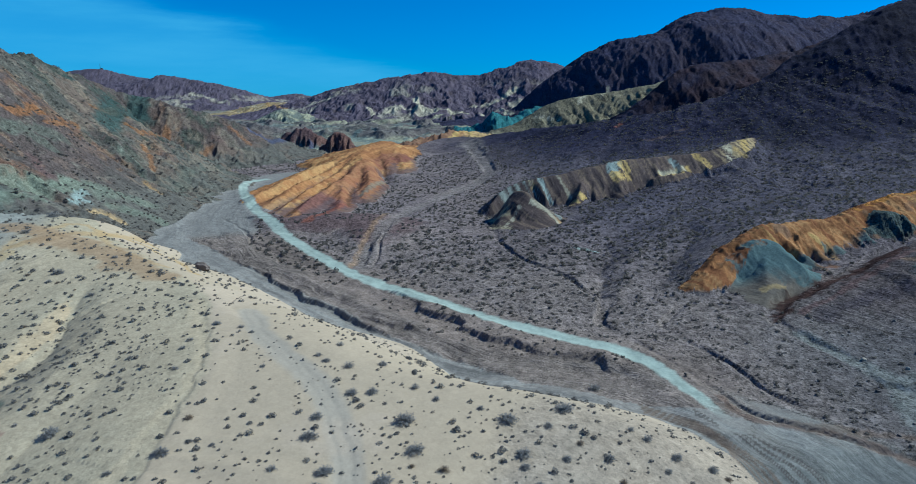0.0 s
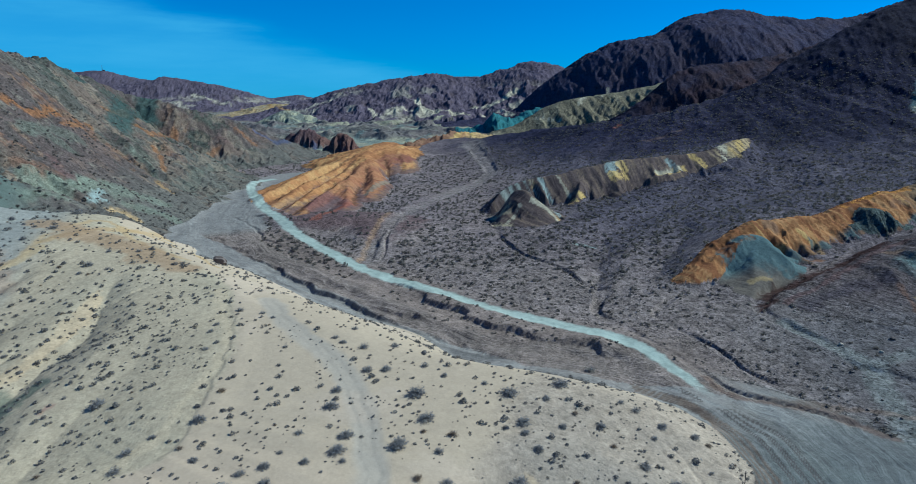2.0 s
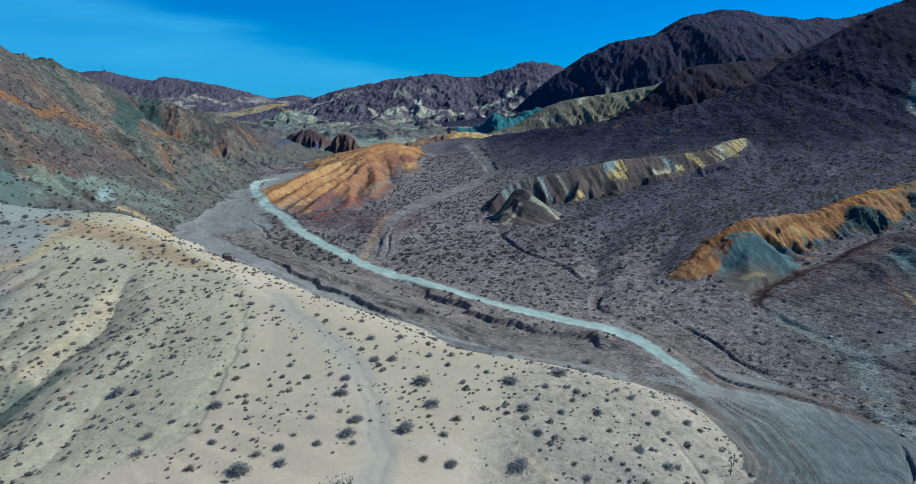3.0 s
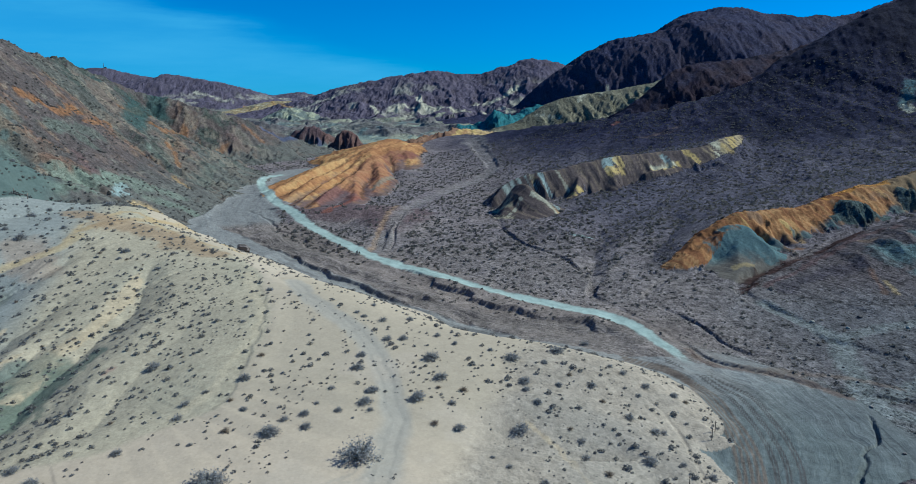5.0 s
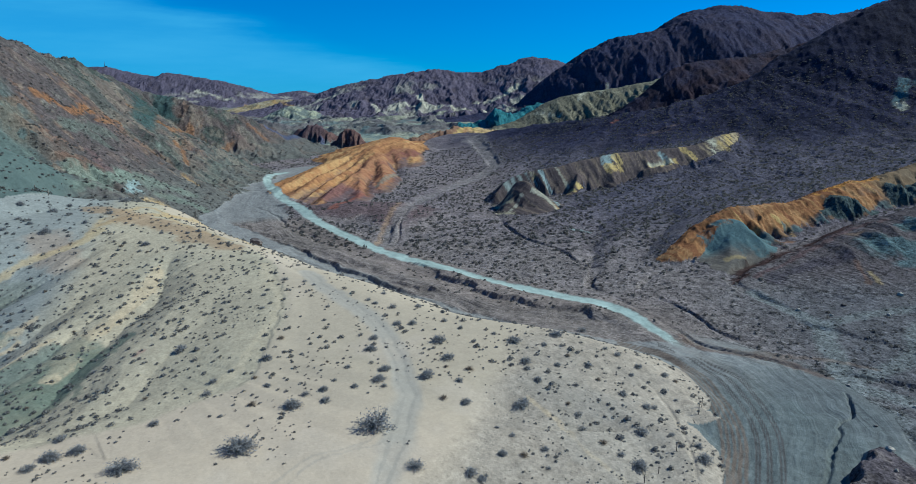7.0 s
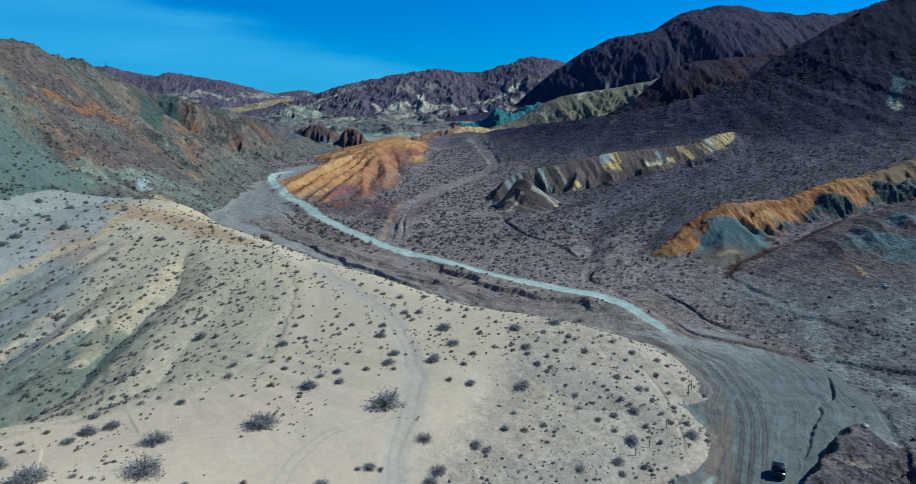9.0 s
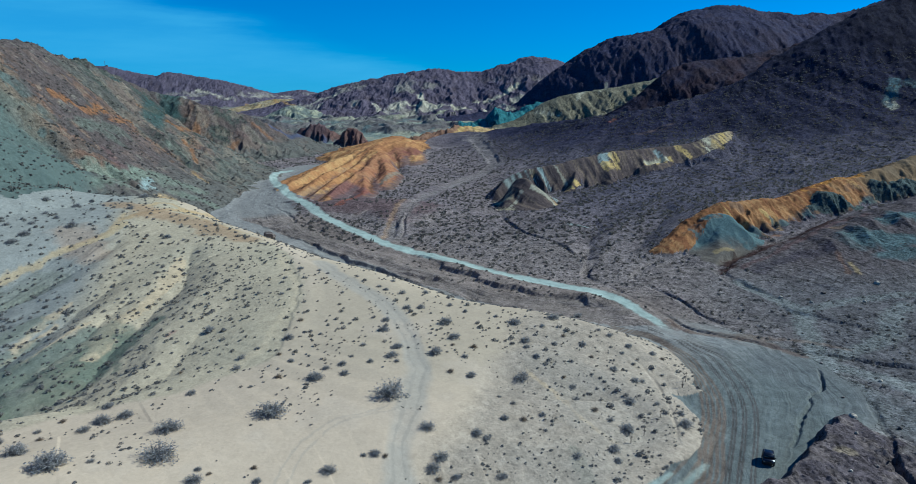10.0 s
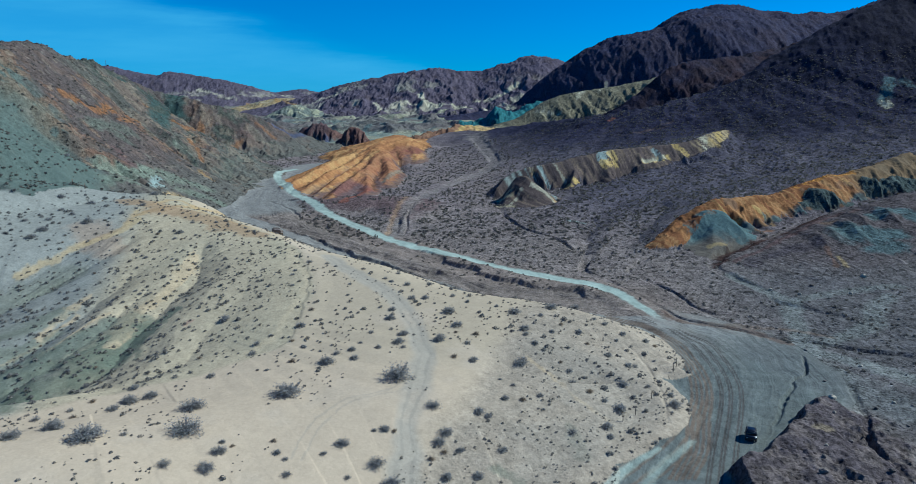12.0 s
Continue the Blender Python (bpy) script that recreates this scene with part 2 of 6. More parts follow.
    # far ranges
    n.ridge(10, [(-3300, 4300, 190, 500, 600), (-2606, 4300, 265, 500, 700), (-2490, 4300, 274, 500, 700), (-2290, 4300, 292, 500, 700), (-2150, 4300, 262, 500, 700), (-2000, 4300, 235, 500, 700), (-1500, 4300, 150, 500, 700)], 1.3)
    n.ridge(11, [(-1900, 2700, 120, 400, 500), (-1250, 2600, 145, 400, 500), (-1146, 2600, 172, 400, 500), (-1005, 2550, 150, 400, 480), (-835, 2500, 120, 400, 420), (-717, 2500, 88, 400, 380), (-560, 2500, 40, 300, 300)], 1.2, flute=0.25, flute_size=90)
    n.ridge(11, [(-900, 2900, 70, 300, 300), (-743, 2900, 105, 300, 300), (-642, 2900, 99, 300, 300), (-500, 2900, 60, 300, 300)], 1.2)
    n.ridge(25, [(-620, 1600, 26, 90, 120), (-538, 1600, 41, 90, 150), (-481, 1600, 55, 100, 170), (-425, 1600, 60, 100, 180), (-369, 1600, 55, 100, 170), (-320, 1600, 38, 90, 140)], 1.1, flute=0.35, flute_size=40, rill=3, rill_size=14)
    n.ridge(26, [(-385, 1250, 20, 50, 50), (-344, 1250, 40, 70, 75), (-322, 1250, 45, 70, 80), (-295, 1250, 37, 70, 75), (-262, 1250, 20, 50, 50)], 1.0, flute=0.35, flute_size=22, rill=3, rill_size=9)
    n.ridge(9, [(-483.1, 1500, 34.5, 200, 160), (-331.4, 1500, 69.3, 200, 240), (-271.7, 1500, 89.9, 200, 280), (-212.9, 1500, 100.8, 200, 320), (-108.7, 1500, 117.5, 200, 340), (-51, 1500, 125, 200, 340), (20.7, 1500, 115.1, 200, 340), (59.4, 1500, 119.1, 200, 350), (124.2, 1500, 142.6, 220, 380), (156.2, 1500, 149.9, 220, 400), (201.6, 1500, 146.4, 220, 400), (247.6, 1500, 134.2, 220, 400), (309.6, 1500, 132.3, 220, 400), (469.1, 1500, 143.6, 220, 400)], 1.35, flute=0.12, flute_size=30, rill=3, rill_size=15)
    n.ridge(8, [(62.5, 1120, 33.5, 160, 110), (162, 1120, 79, 200, 180), (239, 1120, 122, 200, 230), (268.6, 1120, 140.2, 200, 250), (300.7, 1120, 160, 200, 270), (336.1, 1120, 170.7, 200, 280)], 1.15, flute=0.14, flute_size=50, rill=3, rill_size=16)
    n.ridge(8, [(332.7, 1200, 166, 200, 260), (384.6, 1200, 199.6, 200, 300), (425, 1200, 210, 200, 330), (490, 1200, 215.6, 220, 340), (555.7, 1200, 203.4, 220, 340), (630, 1200, 200, 220, 340), (705.8, 1200, 207.3, 220, 340), (922.6, 1200, 285.9, 220, 340)], 1.05, soft=0.2, flute=0.1, flute_size=80, rill=3, rill_size=22)
    n.ridge(12, [(64, 760, 26, 60, 80), (100, 780, 46, 90, 100), (135, 790, 57, 90, 110), (192, 800, 65, 90, 120), (226, 800, 73, 90, 120), (270, 805, 80, 90, 120)], 1.2, flute=0.35, flute_size=22, rill=3, rill_size=9)
    n.ridge(7, [(145, 630, 28, 80, 60), (153.5, 633.7, 34.1, 90, 70), (183.6, 646.9, 55.7, 100, 100), (209.2, 658.1, 74.7, 110, 130), (241.9, 672.5, 88.7, 120, 150), (305.4, 700.4, 96, 130, 170), (366.9, 727.3, 106.2, 130, 190), (427.4, 753.8, 123.9, 130, 200), (667.5, 859.2, 183.9, 150, 220)], 1.15, flute=0.2, flute_size=26, rill=3, rill_size=11)
    n.ridge(6, RIGHT_CREST, 2.2)
    n.ridge(4, LEFT_CREST, 1.55, flute=0.14, flute_size=40, rill=1.2, rill_size=9)
    n.ridge(4, [(-200, 110, 62, 40, 40), (-172, 140, 50, 34, 34), (-150, 162, 39, 30, 32), (-134, 178, 28, 24, 26), (-121, 186, 20, 18, 18)], 1.0, soft=0.2)
    # near sand hill and its second crest
    n.ridge(3, [(-190, 135, 42, 60, 100), (-140, 150, 26, 30, 70), (-108, 161, 18.6, 14, 36)], 1.0, soft=0.2)
    n.ridge(3, [(-108, 161, 18.4, 40, 70), (-97, 147, 17.8, 34, 78), (-77, 140, 15.4, 30, 75), (-59, 126, 13.2, 26, 75), (-40, 105, 11.6, 24, 75), (-25, 92, 10.2, 22, 75),
                (-8, 84, 8.6, 19, 75), (12, 79, 7.6, 17, 44), (24, 74, 5.0, 15, 26), (31, 66, 1.7, 6, 9)], 1.0, soft=0.2, blend=2.0)
    n.ridge(3, [(-110, -5, 13, 26, 50), (-55, 20, 9.2, 26, 40), (-39, 30, 7.0, 24, 34), (-25, 40, 6.0, 20, 30), (-10, 46, 5.4, 18, 30), (6, 50, 4.0, 14, 24)], 1.0, soft=0.3)
    n.ridge(3, [(-110, 22, 10, 10, 40), (-75, 36, 6.6, 10, 40), (-57, 44, 5.3, 10, 40), (-51, 49.5, 5.5, 10, 40), (-44, 53, 5.8, 10, 40), (-38, 58, 6.5, 10, 40), (-34.5, 66, 7.9, 12, 40), (-35, 76, 9.3, 12, 40), (-37, 90, 11.2, 12, 40)], 1.0, soft=0.15)
    n.ridge(3, [(10, 68, 6.2, 12, 14), (20, 60, 3.4, 10, 12), (26, 51, 2.0, 7, 9), (23, 42, 1.6, 6, 8), (14, 33, 1.4, 6, 8), (4, 22, 1.4, 8, 8)], 0.9, soft=0.3)
    # orange ridge, its low dark apron, and the second orange hills
    n.ridge(5, [(-101, 300, 3.6, 7, 12), (-97.5, 312, 5.6, 8, 20), (-92.4, 335, 8.4, 11, 30), (-83.2, 375, 12.2, 16, 36), (-73.9, 410, 14.8, 24, 36), (-65.7, 440, 17, 48, 34), (-59.4, 480, 19.6, 52, 32), (-55.3, 510, 20.4, 55, 34), (-45.2, 536, 15.4, 46, 32), (-22, 580, 18.5, 50, 44), (3, 640, 24, 50, 50), (40, 680, 21, 40, 50)], 0.9, soft=0.05, flute=0.15, flute_size=20, rill=0.9, rill_size=6)
    for spur in ORANGE_SPURS:
        n.ridge(5, [(px, py, pz, wide, wide + 1) for px, py, pz, wide in spur], 0.85, soft=0.06, flute=0.2, flute_size=7, rill=0.5, rill_size=3)
    n.ridge(13, [(-66, 240, 5.2, 22, 14), (-48, 232, 6.8, 30, 18), (-33, 226, 6.4, 30, 14), (-28, 205, 4.8, 14, 10)], 1.0, soft=0.4)
    # middle badland scarp with the sharp knoll in front of it
    n.ridge(14, [(13.7, 258, 8.5, 5, 5), (18.4, 264, 12.6, 12, 9), (28.6, 268, 16, 22, 9), (43, 272, 18, 44, 10), (52, 276, 20, 60, 11), (63, 280, 21.6, 60, 11), (70, 284, 22.8, 60, 11), (84, 290, 23.4, 60, 10), (93, 294, 23.8, 60, 10), (106.5, 298, 24.6, 60, 10),
                 (117, 303, 25.8, 60, 13), (126, 308, 28, 60, 13), (136, 316, 30, 40, 13), (145, 324, 31, 24, 9)], 0.95, soft=0.03, flute=0.16, flute_size=7, rill=0.5, rill_size=1.8, one_side=True)
    for lobe in SCARP_LOBES:
        n.ridge(14, [(px, py, pz, wide, wide) for px, py, pz, wide in lobe], 0.95, soft=0.12, rill=0.4, rill_size=1.6)
    n.ridge(15, [(14, 244, 4.5, 8, 10), (22, 238, 8.5, 12, 18), (30, 228, 7.4, 12, 20), (40, 217, 4.6, 10, 14)], 1.1, flute=0.25, flute_size=9, rill=0.6, rill_size=4)
    n.ridge(15, [(17, 247, 7, 5, 6), (22.8, 240, 15.4, 8, 9), (29, 233, 11.8, 7, 11), (38, 225, 6.0, 7, 9)], 0.95, soft=0.03, flute=0.25, flute_size=6, rill=1.0, rill_size=2.5)
    n.ridge(15, [(22.8, 240, 15.2, 6, 6), (19, 233, 9.4, 5, 6), (16, 224, 4.6, 4, 5)], 0.95, soft=0.03, rill=1.0, rill_size=2.5)
    # orange and green badland on the right
    n.ridge(16, [(46, 138, 2.0, 6, 5), (53, 145, 4.4, 7, 5), (56.6, 148, 6.2, 8, 6), (63.9, 156, 10.6, 12, 8), (77.7, 166, 14.8, 20, 10), (83, 169, 15.2, 26, 10), (90, 172, 15, 34, 10), (94.5, 175, 15, 44, 10), (105.7, 181, 14.4, 44, 9), (111.4, 184, 15.8, 44, 10),
                 (120, 188, 17.4, 44, 11), (131, 193, 19.6, 44, 11), (139.6, 197, 20, 44, 12), (146, 200, 21.2, 44, 12), (155, 205, 22.6, 44, 13), (172, 214, 26, 50, 16)], 0.9, soft=0.04, flute=0.35, flute_size=6, rill=1.0, rill_size=2.4, one_side=True, blend=1.5)
    for spur in BADLAND_SPURS:
        n.ridge(16, [(px, py, pz, wide, wide) for px, py, pz, wide in spur], 0.95, soft=0.06, flute=0.2, flute_size=3, rill=0.4, rill_size=1.5)
    n.ridge(24, [(76.5, 158.5, 13.2, 8, 9), (78, 154, 11.2, 9, 10), (80.5, 149, 8.2, 9, 10), (83, 144.5, 5, 7, 8)], 0.92, soft=0.05, flute=0.25, flute_size=5, rill=0.7, rill_size=2, own=True)
    n.ridge(24, [(76.5, 158.5, 13.0, 7, 8), (73.5, 152, 10.2, 9, 9), (71, 146, 7.2, 10, 10), (69, 139, 4.4, 8, 9)], 0.92, soft=0.05, flute=0.2, flute_size=5, rill=0.6, rill_size=2, own=True)
    n.ridge(21, [(114.5, 181, 12.8, 4, 6), (119.5, 182, 16.4, 6, 7), (125.5, 184, 15.8, 6, 7), (129.5, 184.5, 12.2, 4, 6)], 0.85, soft=0.1, flute=0.3, flute_size=4, rill=0.5, rill_size=2, own=True)
    n.ridge(21, [(139.5, 192, 15.2, 4, 6), (144, 193, 19.8, 5, 6), (149, 194, 17.4, 4, 6), (152.5, 195, 18.8, 4, 6), (163, 200, 17.8, 4, 6)], 0.85, soft=0.1, flute=0.3, flute_size=4, rill=0.5, rill_size=2, own=True)
    n.ridge(17, [(65, 126, 2.8, 4, 12), (72, 132, 4.2, 7, 24), (84, 139.5, 6.6, 9, 30), (96, 146.5, 8.6, 10, 34), (111, 155, 11.8, 11, 36), (140, 166, 17, 12, 40)], 0.8, soft=0.12, flute=0.15, flute_size=14)
    for bx, by, bz in ((98, 146, 9.2), (102.5, 148.5, 10.2), (110, 152, 11.6), (114.5, 155, 12.9), (124, 158.5, 14.6)):
        n.ridge(17, [(bx, by, bz, 3.5, 3.5), (bx + 0.5, by - 7, bz + 0.1, 4.0, 4.0), (bx - 0.5, by - 13, bz - 1.5, 3.6, 3.6), (bx + 0.5, by - 19, bz - 4.6, 3, 3)], 0.9, soft=0.05, flute=0.3, flute_size=4, rill=0.8, rill_size=2)
    # hump beside the wash
    n.ridge(18, [(-30, -70, 3.09, 2.4, 60), (8, -6, 3.09, 2.4, 50), (23, 10, 2.97, 2.2, 44), (29, 19, 2.85, 2, 38), (30.4, 25, 2.73, 1.7, 35), (31.6, 31, 2.73, 1.5, 31), (35.2, 32, 2.61, 1.7, 28), (37.6, 34.8, 2.73, 1.4, 26), (40.2, 36.6, 2.85, 1.7, 24), (41.8, 39.6, 2.73, 1.2, 21), (45.4, 41.8, 2.73, 1.7, 18), (46.9, 45.2, 2.5, 1.2, 15), (50, 47, 2.14, 1.5, 12), (51.6, 49.6, 1.66, 1.4, 9), (54.5, 51.4, 0.83, 1.5, 5)], 0.9, soft=0.03, flute=0.5, flute_size=2.6, rill=0.5, rill_size=1.6)
    # rock outcrops up the valley
    n.ridge(19, [(-113, 560, 15, 8, 8), (-108, 560, 23, 10, 10), (-103, 560, 26.5, 11, 11), (-97, 560, 26, 11, 11), (-92, 560, 21, 9, 9), (-86, 560, 13, 8, 8)], 0.45, flute=0.5, flute_size=5, rill=1.0, rill_size=3)
    n.ridge(19, [(-172, 640, 17, 12, 12), (-162, 640, 24, 13, 15), (-151, 640, 27.5, 13, 17), (-142, 640, 24, 13, 16), (-130, 640, 17, 12, 12), (-122, 640, 14, 10, 10)], 0.6, flute=0.45, flute_size=7, rill=1.0, rill_size=3)
    n.ridge(20, [(18, 890, 18, 30, 36), (32, 900, 24, 34, 40), (52, 900, 32, 40, 48), (74, 905, 24, 34, 40), (104, 955, 43, 50, 56), (122, 960, 40, 50, 52), (150, 960, 24, 40, 40)], 1.0, flute=0.35, flute_size=16, rill=3, rill_size=7)
    # low broken hills over the pale country up the valley
    up = step(640, 760, y) * (1 - step(1150, 1400, y)) * np.isin(n.kind, (0, 9, 20)) * step(-700, -420, x)
    up = up * (1 - step(4, 20, n.rise) * (n.kind == 9))
    bump = ridged(x + 30 * fbm(x, y, 80, 3, 60), y * 0.8, 95.0, 5, 61)
    z += up * (26 * (bump - 0.45).clip(0) + 5 * fbm(x, y, 30, 3, 62))
    n.hills = up * (bump - 0.45)
    # broken ground
    h = step(1.5, 30, z - 0.0145 * (y - 60).clip(0))
    far = step(250, 900, y)
    hard = np.isin(n.kind, (4, 6, 7, 8, 9, 10, 11)).astype(float)
    smooth = np.isin(n.kind, (3, 18)).astype(float)
    z += (0.4 + 1.6 * far + 2.2 * hard * step(100, 300, np.hypot(x, y))) * (1 - 0.6 * np.isin(n.kind, (6, 7, 8))) * h * fbm(x, y, 38.0, 5, 3)
    z += hard * h * np.select([n.kind == 4, n.kind == 6, n.kind == 7, n.kind == 8], [1.0 + 5 * far, 0 * far, 0.5 + 0.8 * far, 1 + 1.2 * far], 1 + 3 * far) * (ridged(x + 9 * fbm(x, y, 30, 2, 8), y * 0.6, 30.0, 5, 12) - 0.55)
    rock = (n.kind == 4) * step(-0.1, 0.3, fbm(x, y, 30, 3, 15)) * step(60, 140, np.hypot(x + 120, y - 100))
    z += rock * 3.8 * (ridged(x, y, 8.0, 4, 16) - 0.5) + (n.kind == 19) * 4.5 * (ridged(x, y, 8.0, 4, 19) - 0.5)
    z += hard * (0.5 + far) * (1 - 0.75 * (n.kind == 6)) * (ridged(x, y, 9.0, 2, 18) - 0.5) * h * 2
    z += 0.10 * fbm(x, y, 7.0, 3, 5) + (1 - smooth) * (1 - far) * (0.35 * fbm(x, y, 16.0, 3, 6) + 0.16 * fbm(x, y, 2.6, 3, 7))
    down, across = 0.62 * x + 0.78 * y, 0.78 * x - 0.62 * y
    stone = (np.isin(n.kind, (0, 6, 13, 17)) | (np.isin(n.kind, (14, 16)) & (n.off > 2))) * step(15, 60, x) * step(100, 170, y)
    z += stone * ((0.5 + 1.1 * (n.kind == 6)) * fbm(across + 6 * fbm(x, y, 40, 2, 64), down * 0.3, 13.0, 4, 65) + (0.25 + 0.5 * (n.kind == 6)) * fbm(x, y, 5.0, 3, 66))
    rib = 0.94 * x - 0.35 * y + 7 * fbm(x, y, 60, 2, 73)
    z += (n.kind == 6) * step(3, 30, n.rise) * (4.0 * (ridged(rib, (0.35 * x + 0.94 * y) * 0.16, 34.0, 4, 74, 0.5) - 0.5) + 0.9 * (ridged(x, y * 0.5, 9.0, 3, 75) - 0.5))
    z += np.isin(n.kind, (7, 8)) * step(5, 60, n.rise) * (4.0 + 3.0 * (n.kind == 8)) * (ridged(x + 0.2 * y + 14 * fbm(x, y, 90, 2, 76), y * 0.22, 44.0, 5, 77, 0.55) - 0.5)
    z += (n.kind == 4) * 5.0 * np.exp(-((x + 195) / 45) ** 2 - ((y - 400) / 90) ** 2) * (ridged(x, y * 0.7, 15.0, 4, 78) - 0.5)
    z += (n.kind == 4) * (0.9 * fbm(x, y, 11.0, 4, 67, 0.6) + 0.4 * (ridged(x, y, 3.6, 3, 68) - 0.5))
    z += np.isin(n.kind, (7, 8, 9, 12, 20, 25, 26)) * ((1.8 - 0.8 * np.isin(n.kind, (7, 8))) * (ridged(x, y * 0.5, 16.0, 4, 69, 0.6) - 0.5))
    z += (n.kind == 5) * step(0.6, 4, n.rise) * 1.1 * (ridged(0.98 * x - 0.21 * y + 2 * fbm(x, y, 20, 2, 71), (0.21 * x + 0.98 * y) * 0.14, 6.0, 4, 70) - 0.5)
    n.z = z
    n.kind[np.isin(n.kind, (14, 16)) & (n.off > 2.5 + 1.5 * fbm(x, y, 6.0, 3, 98))] = 0
    n.z += (np.isin(n.kind, (14, 16)) * step(0.5, 3, n.rise)) * (0.7 + 0.5 * (n.kind == 16)) * (ridged(x, y, 4.5, 4, 99, 0.6) - 0.5)
    n.z += (n.kind == 5) * step(535, 560, y) * 9.0 * (ridged(x, y * 0.7, 24.0, 4, 103, 0.5) - 0.55)
    n.z += (n.kind == 5) * step(0.5, 3, n.rise) * 0.7 * (ridged(x, y * 0.6, 3.6, 3, 100, 0.6) - 0.5)
    n.z += (n.kind == 21) * step(0.3, 2, n.rise) * 2.6 * (ridged(x, y, 4.0, 4, 104, 0.6) - 0.5)
    n.z += (n.kind == 18) * (0.30 * fbm(x, y, 6.0, 4, 96) + 0.5 * (ridged(x, y, 2.6, 4, 97, 0.6) - 0.5))
    for gully in ORANGE_GULLIES:
        n.valley(gully, 0.1)
    # channels and cut banks
    n.carve([(-98, 420, 0.5, 9), (-112, 380, 0.6, 12), (-112, 330, 0.6, 14), (-104, 290, 0.6, 16), (-98, 250, 0.7, 14), (-88, 224, 0.8, 11), (-79, 200, 0.9, 9), (-62, 176, 1.1, 8), (-41, 152, 1.2, 7), (-24, 134, 1.1, 6), (-9, 118, 0.9, 6),
             (3, 108, 1.0, 7), (16, 105, 0.8, 7), (30, 98, 0.5, 8), (38, 84, 0.4, 10)])
    n.bank([(-86, 214, 0.3, 10), (-74.8, 195.3, 0.45, 12), (-65.3, 185.6, 0.5, 12), (-57.2, 173.6, 0.5, 12), (-51.4, 167, 0.55, 12), (-44, 156.7, 0.7, 13), (-35.2, 146.6, 0.8, 14), (-29.3, 140.7, 0.8, 14), (-22.7, 132.3, 0.8, 14), (-17, 126.2, 0.7, 13), (-9.3, 117.8, 0.55, 12), (-2.6, 113.5, 0.5, 10), (1.7, 110, 0.5, 8), (6.7, 106, 0.45, 7), (11, 102.5, 0.3, 6)], 0.42, 1.4)
    n.bank([(-22.7, 134.5, 0.4, 6), (-15.8, 128, 0.6, 7), (-10.9, 124.5, 0.6, 7), (-2.7, 119.5, 0.5, 6)], 0.42, 1.6)
    n.bank([(-20, 152, 0.4, 7), (-11.2, 143, 0.7, 8), (-5.5, 133.4, 0.8, 8), (1.9, 127, 0.8, 8), (5, 121.2, 0.9, 9), (9.5, 117, 0.9, 9), (14.5, 113.8, 0.9, 9), (22.4, 110, 0.8, 8), (27, 106, 0.7, 7), (31, 101.9, 0.5, 6)], 0.42, 1.8)
    n.carve([(-89.8, 248, 0.4, 0.6), (-76.9, 226.6, 0.6, 0.7), (-70, 217, 0.6, 0.7), (-66.2, 206, 0.6, 0.7), (-57.8, 195, 0.6, 0.7), (-52, 185.5, 0.6, 0.7), (-49, 177, 0.3, 0.6)])
    n.carve([(-23, 174, 0.4, 0.5), (-23.3, 190, 0.6, 0.6), (-24.2, 206, 0.6, 0.6), (-24, 224, 0.4, 0.6)])
    n.carve([(8, 566, 1.6, 8), (19, 408, 1.6, 5), (15, 366, 1.2, 5), (-7, 310, 0.8, 6), (-20, 267, 0.8, 5), (-26.7, 219, 0.8, 3.5), (-28, 185, 0.8, 3), (-27, 170, 0.7, 2.5)])
    n.carve([(12, 252, 0.7, 3), (13, 218, 0.8, 1.3), (16.5, 187, 0.9, 1.0), (26.4, 163, 1.1, 1.1), (30, 151, 1.2, 1.4), (34.2, 144, 1.7, 2.4), (29.6, 131.6, 1.2, 1.6), (33, 119, 1.1, 1.2), (37, 109.5, 1.1, 1.1), (39.7, 100, 1.0, 1.1), (44.7, 90, 1.0, 1.0), (51.5, 83.5, 1.0, 0.9), (60, 76, 1.0, 0.9), (90, 62, 0.9, 1)])
    n.valley([(110, 270, 1.0, 12), (75, 235, 1.8, 14), (50, 205, 1.8, 12), (40, 175, 1.6, 8), (33.5, 148, 1.6, 5)])
    n.carve([(49, 137.5, 0.3, 1.2), (46, 134, 0.8, 1.4), (41, 126, 0.8, 1.0), (45, 114, 0.8, 0.9), (47.6, 107.7, 0.8, 0.8), (49, 100, 0.7, 0.8), (52, 92, 0.6, 0.8)])
    n.carve([(120, 172, 1.6, 4), (106, 161, 2.2, 4), (94, 151.5, 2.4, 4), (82, 144, 2.2, 3.6), (70, 135.5, 1.9, 3), (64, 126, 1.4, 2.2), (69, 109, 1.0, 2), (68, 100, 0.8, 2), (78, 88, 0.6, 2)])
    n.valley([(-69, 116, 0.36, 4), (-66.6, 109, 1.08, 5), (-62.6, 97, 1.8, 7), (-63.9, 86, 2.16, 8), (-64.5, 78, 2.28, 9), (-65.1, 71, 2.28, 9), (-64, 63, 2.28, 9), (-65, 57, 2.16, 10), (-72, 50, 2.16, 12), (-95, 38, 2.4, 16)], 0.12)
    n.valley([(-70.7, 90, 0.44, 3), (-71.8, 80, 0.99, 4), (-72.6, 72, 1.32, 5), (-74, 65, 1.54, 6), (-77, 58, 1.65, 6), (-84, 50, 1.76, 7), (-95, 44, 1.76, 8)], 0.12)
